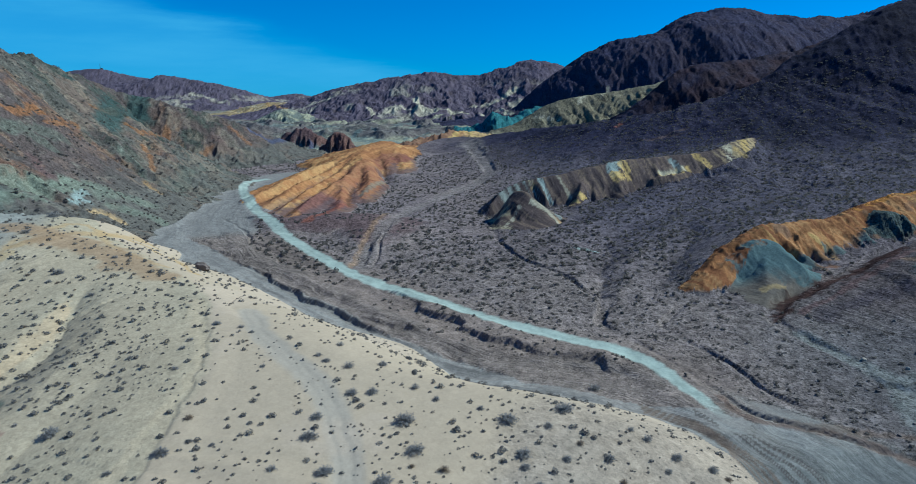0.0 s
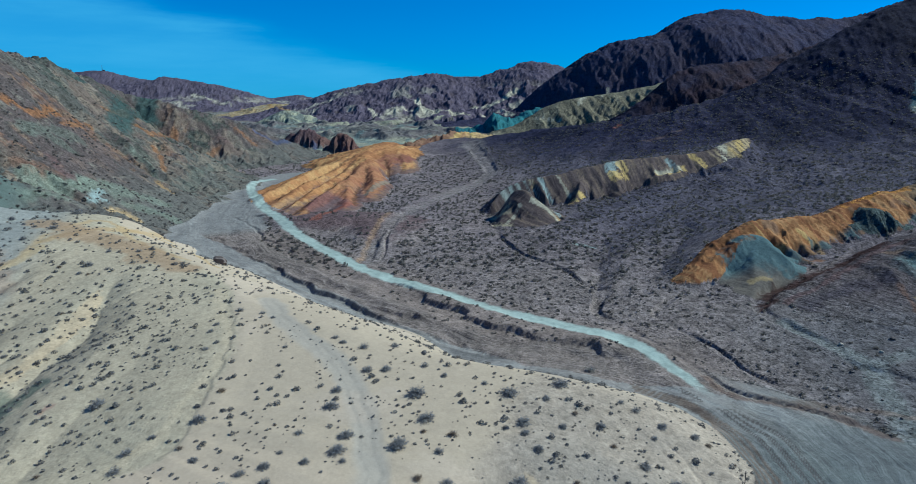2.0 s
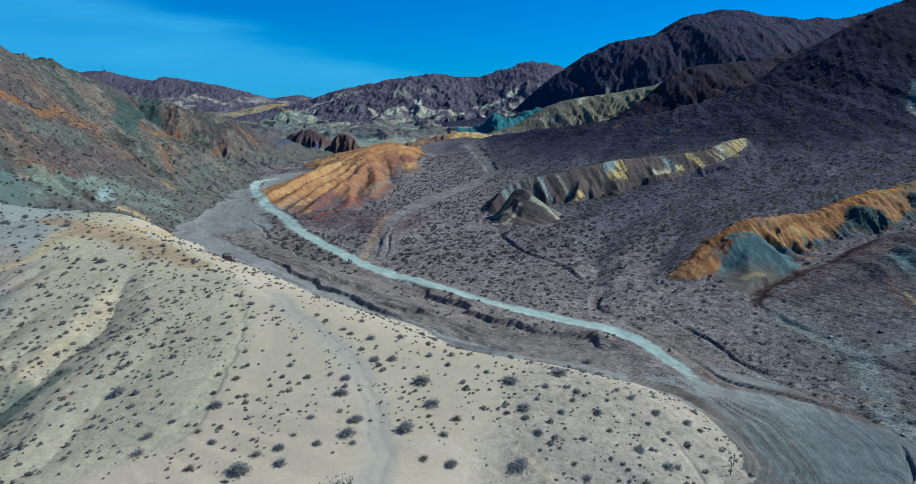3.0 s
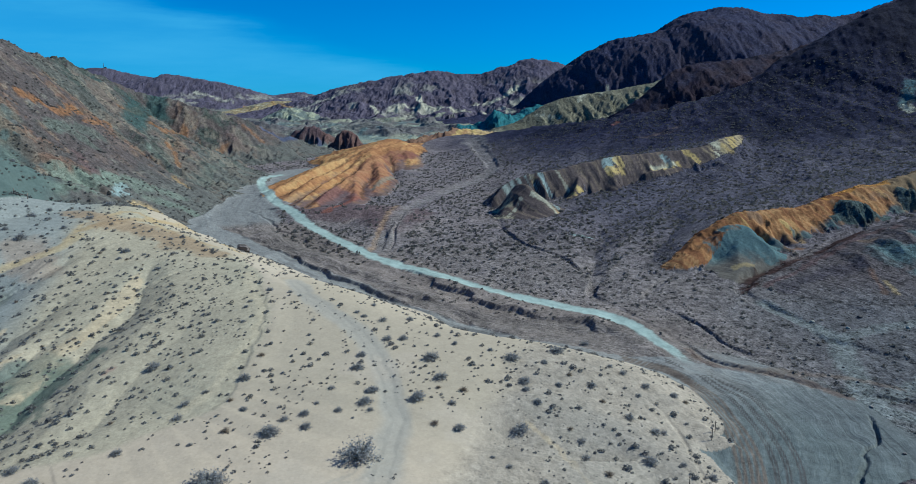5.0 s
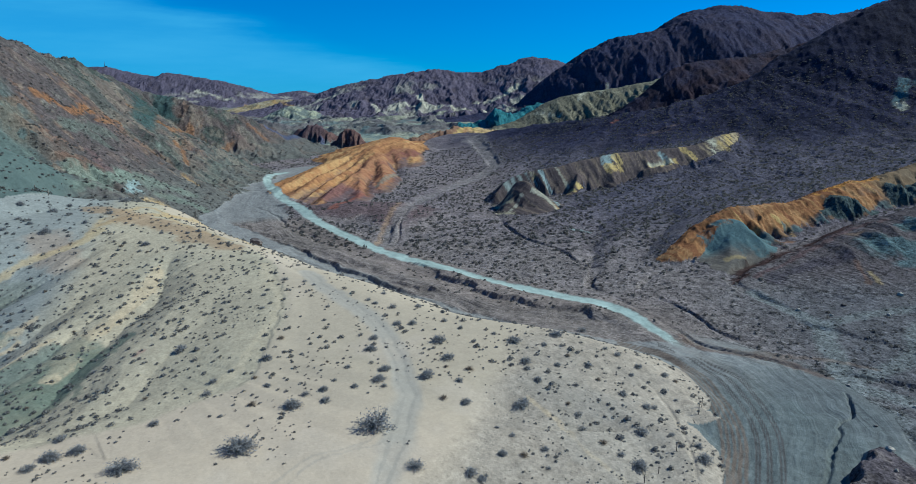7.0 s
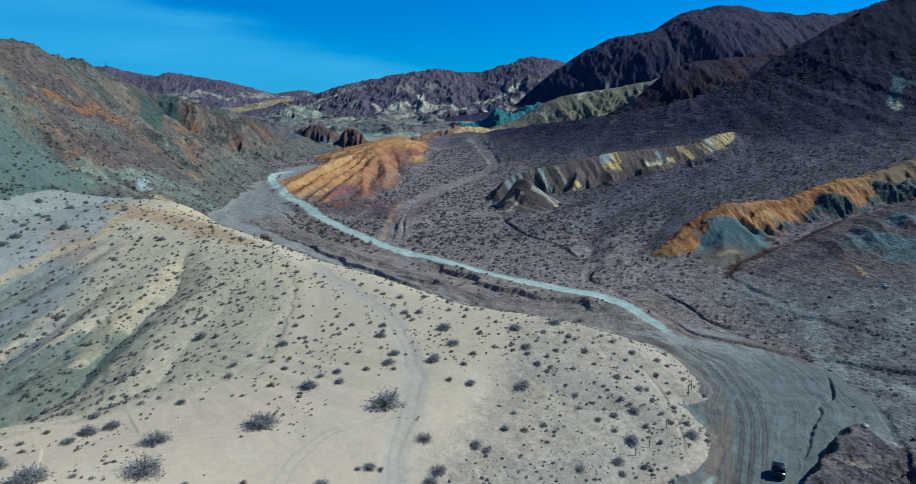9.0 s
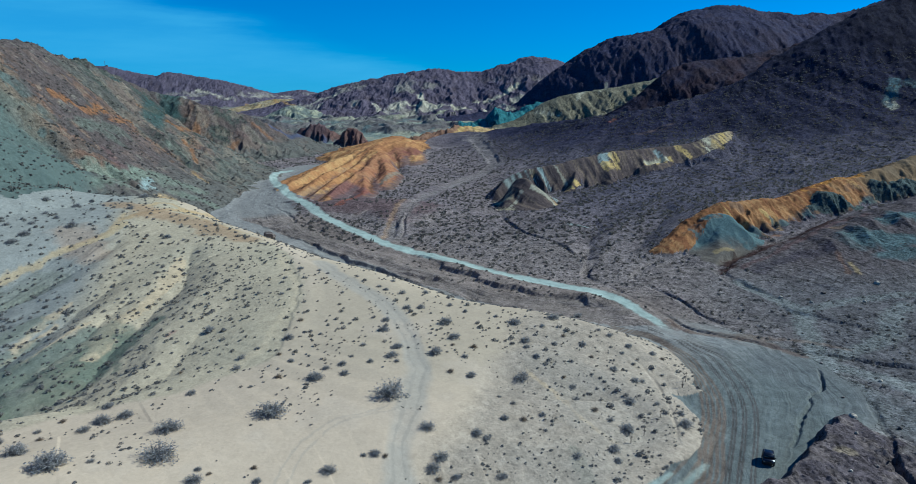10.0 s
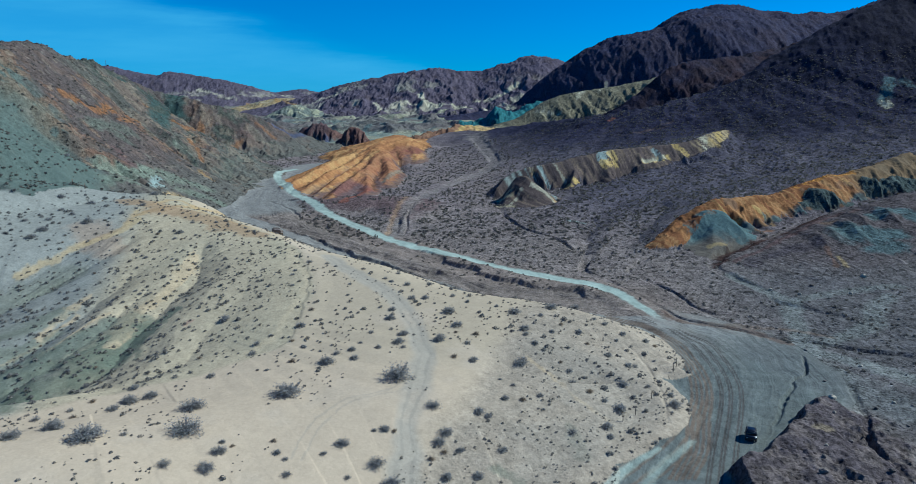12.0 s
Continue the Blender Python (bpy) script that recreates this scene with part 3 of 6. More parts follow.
    n.valley([(-77.5, 100, 0.44, 3), (-79.6, 90, 0.99, 5), (-81.5, 80, 1.43, 6), (-83, 70, 1.54, 7), (-87, 60, 1.65, 8), (-102, 50, 1.76, 9)], 0.12)
    n.valley([(-89, 118, 0.44, 4), (-94, 108, 1.1, 6), (-98, 97, 1.43, 7), (-102, 86, 1.54, 8), (-112, 72, 1.65, 9)], 0.12)
    n.valley([(-91, 127, 0.33, 4), (-98, 117, 0.88, 6), (-102, 106, 1.32, 8), (-107, 95, 1.43, 9), (-120, 82, 1.65, 11)], 0.12)
    n.valley([(-49, 78, 0.12, 3), (-49.5, 67, 0.36, 3.5), (-50, 56, 0.6, 4), (-56, 48, 0.84, 5)], 0.12)
    n.bank([(-45, 111, 0.1, 5), (-37.5, 93, 0.15, 5), (-34.6, 79, 0.16, 5), (-33, 66, 0.16, 5), (-34, 58, 0.12, 5), (-38, 54.5, 0.1, 4)], 0.35, 0.8)
    # fine runnels down the flanks of the sand hill
    i, d, side, arc, _ = along(x, y, [(-140, 150, 0), (-106, 160, 0), (-97, 147, 0), (-77, 140, 0), (-59, 126, 0), (-40, 105, 0), (-25, 92, 0), (-8, 84, 0), (12, 79, 0), (24, 74, 0), (31, 64, 0)], 100)
    wob = arc + 3 * fbm(x[i], y[i], 14, 3, 92)
    cut = (1 - np.abs(grain(wob / 6, d / 60, 93)) / 0.35).clip(0, 1) + 0.25 * (1 - np.abs(grain(wob / 2.6, d / 50, 94)) / 0.4).clip(0, 1)
    flank = step(-50, -66, x[i]) * step(-108, -97, x[i]) + 0.45 * step(8, 20, x[i])
    n.z[i] -= 0.30 * cut * flank * (n.kind[i] == 3) * step(4, 14, d) * (side < 0) * (0.4 + 0.8 * step(-0.2, 0.3, fbm(x[i], y[i], 20, 2, 95)))
    n.flank, n.down = np.zeros(len(x)), np.zeros((len(x), 2))
    n.flank[i], n.down[i, 0], n.down[i, 1] = flank * (side < 0), wob, d
    n.carve([(26, 68, 0.15, 0.4), (27.7, 64.7, 0.25, 0.4), (28.4, 58, 0.3, 0.4), (27.1, 49, 0.3, 0.4), (25.7, 43, 0.2, 0.4)])
    n.carve([(-36, 108, 0.1, 2.2), (-28, 92, 0.16, 2.2), (-19, 82, 0.18, 2.2), (-14, 71, 0.18, 2.2), (-10.8, 60, 0.16, 2.4), (-10.8, 47, 0.14, 2.4), (-11, 31, 0.1, 2.4), (-10, 20, 0.1, 2.4)], 0.1)
    n.carve([(58.5, 68, 0.55, 0.4), (56, 63, 0.6, 0.4), (53, 60, 0.5, 0.35), (50.5, 55, 0.6, 0.4), (47.7, 52, 0.6, 0.45), (44.2, 47.4, 0.5, 0.4), (42, 44, 0.3, 0.35)])
    n.carve([(60, 56, 0.4, 0.6), (57, 48, 0.6, 0.7), (53.2, 40, 1.0, 0.9), (51.8, 36, 1.1, 0.9), (51, 32, 0.7, 0.8), (50, 26, 0.5, 0.8)])
    # the road is graded flat
    i, d, side, arc, _ = along(x, y, [(a, b, 0) for a, b in ROAD], 7)
    n.z[i] += (1 - step(3.2, 6.5, d)) * (0.35 - 0.10 * fbm(x[i], y[i], 7.0, 3, 5))
    m = i[d < 2.5 + 0.5 * grain(x[i] / 3, y[i] / 3, 4)]
    n.kind[m] = 1
    return n


# ---- ground colours: mineral stains with soft, broken edges, and some painted shade ----
SAND, FAN, VARNISH, WASH = (0.480, 0.391, 0.278), (0.196, 0.164, 0.162), (0.065, 0.056, 0.070), (0.29, 0.27, 0.24)
ORANGE, MAROON, OCHRE, CREAM = (0.46, 0.22, 0.055), (0.20, 0.085, 0.065), (0.40, 0.25, 0.10), (0.50, 0.47, 0.34)
TEAL, MINT, GREEN, RUST = (0.045, 0.15, 0.165), (0.37, 0.44, 0.385), (0.125, 0.138, 0.112), (0.27, 0.125, 0.05)
BROWN, STONE, YELLOW, SLATE = (0.125, 0.10, 0.085), (0.30, 0.27, 0.21), (0.55, 0.40, 0.15), (0.13, 0.12, 0.115)
BRICK, TAN, MINTDK, TEALGREY = (0.28, 0.11, 0.075), (0.26, 0.175, 0.11), (0.30, 0.375, 0.35), (0.100, 0.150, 0.152)
RUSTDK, CREAMGREEN, BLUESLATE, GREENDK = (0.17, 0.08, 0.035), (0.36, 0.36, 0.24), (0.075, 0.085, 0.135), (0.155, 0.17, 0.125)
OCHREPALE, GREENPALE, DARKTEAL, MAROONDK = (0.46, 0.33, 0.17), (0.185, 0.215, 0.165), (0.05, 0.085, 0.078), (0.13, 0.085, 0.08)
PINK, SANDY = (0.40, 0.24, 0.19), (0.52, 0.40, 0.25)


def tint(col, mask, rgb, amount=1.0):
    m = (mask * amount).clip(0, 1)[:, None]
    col += (np.array(rgb) - col) * m


def spot(x, y, cx, cy, rx, ry, turn=0.0, rough=0.35, size=6.0, seed=40):
    """A patch with a broken edge: 1 inside, 0 outside."""
    c, s = math.cos(radians(turn)), math.sin(radians(turn))
    u, v = ((x - cx) * c + (y - cy) * s) / rx, ((y - cy) * c - (x - cx) * s) / ry
    return 1 - step(0.7, 1.15, np.hypot(u, v) + rough * fbm(x, y, size, 3, seed))


def colours(n):
    """Mineral colour with some shade painted in, and how stony the ground is, at each place."""
    x, y, z, kind = n.x, n.y, n.z, n.kind
    col, stony = np.zeros((len(x), 3)), np.full(len(x), 0.8)
    n1, n2, n3 = fbm(x, y, 60, 4, 21), fbm(x, y, 14, 4, 22), fbm(x, y, 3.0, 3, 23)

    streak = fbm((0.82 * x + 0.57 * y) / 1.5 + 0.35 * n3, z / 14 + (0.57 * x - 0.82 * y) / 40, 1.0, 4, 28, 0.75)

    def brush(rgb, amount, pts, only=(), clean=False):
        """A coloured streak along a line: columns x, y, half width."""
        i, d, side, arc, (w,) = along(x if clean else n.wx, y if clean else n.wy, pts, 2.6 * max(p[2] for p in pts))
        if only:
            inside = np.isin(kind[i], only)
            i, d, w = i[inside], d[inside], w[inside]
        tint_at = 1 - step(0.45, 1.3, d / w + (0.5 if clean else 1.1) * fbm(x[i], y[i], max(1.8, pts[0][2] * 1.6), 5, 71, 0.7))
        if only and only[0] in (14, 16):
            tint_at = step(0.0, 0.35, tint_at) * step(-0.35, 0.05, streak[i])
        col[i] += (np.array(rgb) - col[i]) * (amount * tint_at)[:, None]

    col[:] = FAN
    tint(col, step(-0.2, 0.5, n2), (0.225, 0.186, 0.172), 0.8)
    tint(col, step(0.0, 0.45, n1 + 0.3 * n3) * step(10, 60, x), VARNISH, 0.55)
    flowing = fbm((0.78 * x - 0.62 * y) + 8 * n2, (0.62 * x + 0.78 * y) * 0.22, 7.0, 4, 72)
    tint(col, step(0.05, 0.4, flowing) * step(-20, 30, x), (0.205, 0.172, 0.160), 0.5)
    tint(col, step(0.1, 0.45, -flowing) * step(-20, 30, x), (0.075, 0.062, 0.064), 0.6)
    tint(col, step(215, 120, y + 0.4 * (x - 60)) * (0.75 + 0.25 * n3), (0.205, 0.175, 0.150), 0.65)
    tint(col, step(44, 74, x + 5 * n2) * step(150, 105, y), (0.098, 0.097, 0.102), 0.8)
    # the broad wash
    i, d, side, arc, (w,) = along(x, y, [(-98, 405, 12), (-112, 365, 17), (-112, 325, 20), (-106, 288, 24), (-98, 248, 22), (-86, 218, 17), (-76, 194, 13), (-60, 171, 12), (-41, 150, 11), (-25, 132, 10), (-10, 116, 9), (3, 106, 9), (18, 103, 9),
                                         (31, 94, 10), (41.5, 79, 15), (43, 68, 19), (40, 58, 20), (34.5, 48, 19), (28, 37, 17), (20, 26, 16), (4, -10, 16), (-20, -60, 20)], 40)
    m = np.zeros(len(x))
    m[i] = 1 - step(0.8, 1.12, d / w + 0.14 * n2[i])
    low = m * ~np.isin(kind, (3, 4, 5, 18))
    tint(col, low, WASH)
    j = i[m[i] > 0]
    flow = np.zeros(len(x))
    n.run_w = np.zeros((len(x), 2))
    n.run_w[i, 0], n.run_w[i, 1] = d * side + 2.6 * fbm(x[i], y[i], 11, 4, 64), arc / 9
    flow[i] = fbm(d * side / 1.3 + 0.35 * fbm(x[i], y[i], 14, 2, 63), arc / 30, 1.0, 4, 61)
    tint(col, low * step(0.0, 0.35, flow), (0.30, 0.295, 0.27), 0.75)
    tint(col, low * step(0.1, 0.45, -flow), (0.15, 0.148, 0.142), 0.6)
    tint(col, low * step(95, 60, y), (0.112, 0.134, 0.130), 0.8)
    tint(col, low * step(140, 190, y), (0.235, 0.228, 0.212), 0.7)
    stony[low > 0.5] = 0.2
    n.low = low > 0.5
    # brown terrace between the wash and the graded road
    i, d, side, arc, _ = along(n.wx, n.wy, [(-74.8, 195.3, 0), (-57.2, 173.6, 0), (-44, 156.7, 0), (-29.3, 140.7, 0), (-17, 126.2, 0), (-9.3, 117.8, 0), (1.7, 110, 0), (11, 102.5, 0), (22, 97, 0)], 30)
    shelf = (side > 0) * step(30, 16, d) * (kind[i] != 3) * step(-0.5, 0.5, d)
    col[i] += (np.array((0.205, 0.165, 0.14)) * (1 + 0.35 * n2[i] + 0.25 * n3[i])[:, None] - col[i]) * (0.85 * shelf)[:, None]
    stony[i] = np.where(shelf > 0.5, 0.45, stony[i])
    # right mountain and its fan; slope shade and blue haze are put into the mountain's colours
    k = np.isin(kind, (6, 7, 8)).astype(float)
    lift = np.where(kind == 6, step(0.6, 16, n.rise + 3 * n2), 1.0)
    tint(col, step(0, 70, x) * step(120, 220, y) * np.isin(kind, (0, 6)), (0.080, 0.076, 0.100), 0.8)
    k = k * lift
    tint(col, k, (0.020, 0.021, 0.044), 0.97)
    tint(col, (kind == 8).astype(float), (0.046, 0.045, 0.078))
    tint(col, (kind == 8) * step(0.0, 0.4, n1 + 0.5 * n2), (0.060, 0.050, 0.070), 0.7)
    tint(col, (kind == 7).astype(float), (0.042, 0.031, 0.040))
    k = k * (kind != 8)
    tint(col, k * step(0.0, 0.5, n1 + 0.4 * n2), (0.036, 0.035, 0.062), 0.7)
    tint(col, k * step(0.0, 0.4, flowing), (0.052, 0.048, 0.074), 0.55)
    tint(col, k * step(0.1, 0.5, -n1 + 0.5 * n3), (0.016, 0.017, 0.030), 0.75)
    # right end darker still: shade of the steep left-facing slope, painted
    tint(col, (kind == 6) * step(250, 300, x + 25 * n1), (0.012, 0.012, 0.022), 0.7)
    tint(col, (kind == 7) * step(0.1, 0.4, n2), (0.040, 0.023, 0.026), 0.6)
    # left hillside
    k = (kind == 4).astype(float)
    warp = fbm(x + 0.5 * z, y, 34, 4, 25)
    tint(col, k, (0.108, 0.087, 0.080))
    tint(col, k * step(0.0, 0.35, n1 + 0.5 * n3), GREEN, 0.5)
    # smooth green mound, its green darkened for the shade on it
    tint(col, k * spot(x, y, -160, 168, 60, 36, -42, 0.15, 14), (0.105, 0.132, 0.116), 0.95)
    tint(col, k * step(0.25, 0.4, warp + 0.6 * n3 + 0.3 * n2), RUST, 0.3)
    tint(col, k * step(0.1, 0.4, -warp + 0.5 * n2), (0.095, 0.08, 0.075), 0.7)
    tint(col, k * step(0.3, 0.6, n3 + 0.3 * n2), STONE, 0.35)
    tint(col, k * step(20, 7, n.rise + 6 * n2) * step(150, 180, y), (0.140, 0.142, 0.122), 0.65)
    lumps = fbm(n.wx, n.wy, 15, 5, 81, 0.7)
    craggy = k * spot(x, y, -185, 390, 60, 110, 0, 0.3, 30)
    tint(col, craggy * step(0.12, 0.22, lumps), (0.18, 0.125, 0.095), 0.5)
    tint(col, craggy * step(0.10, 0.2, -lumps), (0.062, 0.075, 0.062), 0.8)
    tint(col, craggy * step(0.2, 0.3, fbm(x, y, 11, 4, 82, 0.6)), (0.24, 0.20, 0.15), 0.5)
    tint(col, k * (1 - craggy) * step(0.2, 0.35, lumps), (0.17, 0.122, 0.095), 0.4)
    tint(col, k * (1 - craggy) * step(0.15, 0.3, -lumps), (0.088, 0.082, 0.074), 0.6)
    # far ranges and the pale country between them
    k = np.isin(kind, (9, 10, 11)).astype(float)
    tint(col, k, (0.108, 0.092, 0.122))
    tint(col, k * step(0.1, 0.5, n2), (0.075, 0.06, 0.066), 0.6)
    tint(col, k * step(0.15, 0.4, fbm(x, y, 60, 5, 33)) * step(110, 60, z), CREAM, 0.6)
    flat = ((y > 600) & (kind == 0)).astype(float)
    flat = flat * step(-900, -500, x)
    tint(col, ((y > 600) & (kind == 0)).astype(float), (0.17, 0.15, 0.135))
    tint(col, flat * step(-0.2, 0.1, fbm(x * 0.6, y, 50, 5, 34)), (0.33, 0.33, 0.235), 0.85)
    tint(col, flat * step(0.1, 0.35, fbm(x * 0.5, y, 46, 5, 35)), (0.12, 0.125, 0.13), 0.7)
    tint(col, flat * step(0.04, 0.14, n.hills), (0.125, 0.115, 0.115), 0.8)
    tint(col, flat * step(0.12, 0.02, n.hills) * step(0.0, 0.3, fbm(x, y, 24, 4, 36)), (0.15, 0.21, 0.20), 0.6)
    tint(col, (kind == 25).astype(float), (0.33, 0.25, 0.13))
    tint(col, (kind == 25) * step(0.0, 0.3, n2), (0.42, 0.38, 0.26), 0.7)
    tint(col, (kind == 26).astype(float), (0.15, 0.17, 0.15))
    tint(col, (kind == 26) * step(0.05, 0.3, n2), CREAMGREEN, 0.8)
    tint(col, (kind == 12).astype(float), (0.165, 0.15, 0.105))
    tint(col, (kind == 12) * step(0.0, 0.3, n2), (0.235, 0.215, 0.145), 0.8)
    tint(col, (kind == 20).astype(float), TEAL)
    # near sand hill
    k = (kind == 3).astype(float)
    tint(col, k, SAND)
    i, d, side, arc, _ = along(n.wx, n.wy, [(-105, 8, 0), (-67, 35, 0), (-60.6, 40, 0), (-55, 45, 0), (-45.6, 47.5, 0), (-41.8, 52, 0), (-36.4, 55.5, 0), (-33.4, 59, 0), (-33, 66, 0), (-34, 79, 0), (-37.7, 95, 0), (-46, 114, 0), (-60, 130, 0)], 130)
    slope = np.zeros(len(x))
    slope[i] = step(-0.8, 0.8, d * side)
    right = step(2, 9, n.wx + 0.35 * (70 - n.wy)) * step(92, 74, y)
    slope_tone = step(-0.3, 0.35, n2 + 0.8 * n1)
    tint(col, k * slope, (0.465, 0.395, 0.272), 0.8)
    tint(col, k * slope * slope_tone, (0.39, 0.345, 0.245), 0.5)
    tint(col, k * right, (0.375, 0.312, 0.24), 0.85)
    tint(col, k * right * step(-0.1, 0.4, n2 + 0.4 * n3), (0.33, 0.28, 0.22), 0.6)
    tint(col, k * step(-88, -100, n.wx + 0.3 * (n.wy - 130)), (0.275, 0.285, 0.262), 0.9)
    tint(col, k * (1 - slope) * (1 - right) * step(62, 40, y + 0.2 * x), (0.565, 0.448, 0.322), 0.85)
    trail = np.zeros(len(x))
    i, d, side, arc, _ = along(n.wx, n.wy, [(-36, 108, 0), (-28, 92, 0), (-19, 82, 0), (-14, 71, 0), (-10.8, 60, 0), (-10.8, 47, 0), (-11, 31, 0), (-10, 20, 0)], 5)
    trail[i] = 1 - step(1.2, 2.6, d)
    tint(col, k * trail, (0.42, 0.375, 0.305), 0.75)
    tint(col, k * (1 - slope) * (1 - right) * step(0.1, 0.5, n2 + 0.3 * n3), (0.54, 0.44, 0.33), 0.5)
    tint(col, k * (1 - step(0.5, 1.0, np.hypot((x - 3) / 9, (y - 95) / 5))), (0.50, 0.41, 0.26), 0.8)
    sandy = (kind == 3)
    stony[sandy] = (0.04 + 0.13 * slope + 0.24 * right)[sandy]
    # orange ridge
    k = (kind == 5).astype(float)
    bed = fbm((0.98 * x - 0.21 * y + 0.8 * z) / 3.0 + 0.5 * n2, (0.21 * x + 0.98 * y) / 60, 1.0, 5, 27, 0.65)
    tint(col, k, (0.40, 0.205, 0.085))
    tint(col, k * step(0.05, 0.3, bed + 0.2 * n3), (0.50, 0.31, 0.13), 0.7)
    tint(col, k * step(0.05, 0.3, -bed), (0.25, 0.115, 0.055), 0.75)
    tint(col, k * spot(x, y, -50, 330, 13, 80, 2, 0.3, 14), (0.27, 0.12, 0.075), 0.65)
    tint(col, k * spot(x, y, -55, 262, 10, 26, 8, 0.35, 9), (0.17, 0.085, 0.08), 0.85)
    tint(col, k * spot(x, y, -43, 440, 10, 36, -12, 0.35, 12), (0.22, 0.10, 0.07), 0.7)
    tint(col, k * step(545, 560, y) * step(5, -5, x + 8 * n2), (0.19, 0.115, 0.085), 0.8)
    tint(col, k * step(-2, 12, x + 8 * n2) * step(560, 580, y), (0.46, 0.34, 0.17), 0.8)
    tint(col, k * step(3.2, 1.2, n.rise + n3) * step(-85, -70, x), (0.13, 0.095, 0.095), 0.85)
    tint(col, (kind == 13).astype(float) * step(0.2, 1.6, n.rise + 0.6 * n3), (0.135, 0.092, 0.090), 0.85)
    # badlands
    k = np.isin(kind, (14, 15)).astype(float)
    tint(col, k, (0.108, 0.084, 0.078))
    tint(col, k * step(0.1, 0.3, streak), (0.28, 0.21, 0.14), 0.45)
    tint(col, k * step(0.05, 0.3, -streak), (0.080, 0.062, 0.058), 0.75)
    tint(col, (kind == 14) * spot(x, y, 133, 309, 17, 9, 40, 0.3, 4) * step(-0.3, 0.1, streak), (0.47, 0.37, 0.20), 0.85)
    tint(col, (kind == 14) * spot(x, y, 24, 263, 9, 6, 20, 0.3, 4) * step(-0.2, 0.15, streak), (0.33, 0.38, 0.33), 0.8)
    tint(col, (kind == 15) * step(19.5, 17, n.wx) * step(-0.05, 0.15, fbm((0.5 * x + 0.87 * y) / 1.1, z / 20, 1.0, 3, 26)), (0.42, 0.37, 0.23), 0.75)
    k = (kind == 16).astype(float)
    tint(col, k, (0.31, 0.15, 0.062))
    tint(col, k * step(0.0, 0.3, streak + 0.4 * n3), (0.40, 0.235, 0.105), 0.7)
    tint(col, k * step(0.0, 0.3, -streak), (0.17, 0.072, 0.035), 0.8)
    tint(col, k * step(0.25, 0.5, fbm(x, y, 7, 4, 32)), (0.22, 0.14, 0.09), 0.7)
    tint(col, k * step(1.8, 0.8, n.rise + 0.6 * n3) * step(70, 80, x), (0.16, 0.115, 0.085), 0.6)
    for tx, ty in ((88.5, 158), (100, 165), (110, 172.5), (137, 184)):
        tint(col, k * spot(x, y, tx, ty, 4.2, 3.2, 30, 0.4, 3), TEALGREY, 0.85)
    tint(col, k * step(134, 146, x + 4 * n2), (0.17, 0.135, 0.085), 0.75)
    tint(col, (kind == 24).astype(float), TEALGREY)
    tint(col, (kind == 24) * step(0.1, 0.4, n3 + n2), (0.12, 0.16, 0.155), 0.6)
    tint(col, (kind == 24) * (1 - step(143, 149, y + 2 * n2)), (0.15, 0.125, 0.10), 0.9)
    tint(col, (kind == 17) * step(0.4, 3.0, n.rise + 1.2 * n2), (0.098, 0.082, 0.082), 0.9)
    tint(col, (kind == 18).astype(float), (0.105, 0.088, 0.092))
    tint(col, (kind == 18) * step(0.0, 0.4, n3), (0.16, 0.132, 0.118), 0.6)
    tint(col, (kind == 18) * spot(x, y, 46, 38.5, 1.8, 1.3), (0.29, 0.235, 0.165), 0.8)
    tint(col, (kind == 19).astype(float), (0.125, 0.074, 0.066))
    tint(col, (kind == 19) * step(0.0, 0.3, n3), (0.17, 0.105, 0.085), 0.7)
    tint(col, (kind == 19) * step(-135, -142, x + 0 * y), (0.085, 0.060, 0.068), 0.7)
    tint(col, (kind == 21).astype(float), (0.075, 0.095, 0.09))
    stony[np.isin(kind, (5, 14, 15, 16, 24)) & ~(np.isin(kind, (14, 16)) & (n.off > 1.5))] = 0.22
    mound = (kind == 4) * spot(x, y, -143, 163, 42, 26, -42, 0.12, 14)
    stony[kind == 4] = (0.62 - 0.25 * step(24, 8, n.rise) - 0.3 * mound)[kind == 4]
    # single stains, and a few streaks of painted shade
    brush(OCHREPALE, .75, [(-93.6, 134.2, 1.9), (-90.2, 142.8, 2), (-86.5, 157.6, 2.1)])
    brush(OCHREPALE, .75, [(-86, 156.5, 1.8), (-81.8, 168, 1.9), (-78, 176.1, 1.9)])
    brush(GREEN, .5, [(-122.1, 281, 2.5), (-133.8, 322.9, 2.8), (-137.1, 354.3, 3.1)], (4,))
    brush(GREENPALE, .8, [(-137, 197.8, 3.2), (-133.5, 205.8, 3.3), (-130.2, 222.3, 3.5)], (4,))
    brush(GREENPALE, .7, [(-124.7, 179.3, 2.6), (-120, 184.3, 2.6)], (4,))
    brush(GREENPALE, .6, [(-126.7, 226.3, 3.5), (-122.1, 236.7, 3.6), (-116.2, 246.2, 3.7)], (4,))
    brush(GREENPALE, .6, [(-120, 224, 2.7), (-112.8, 229.4, 2.8), (-105.8, 231.7, 2.8)], (4,))
    brush(MINTDK, .7, [(-124.1, 207, 1.3), (-126.7, 217.2, 1.4), (-126.3, 221.1, 1.4)])
    brush(OCHREPALE, .8, [(-120.9, 212.9, 1.5), (-118.4, 217, 1.6), (-113.6, 216.7, 1.5)])
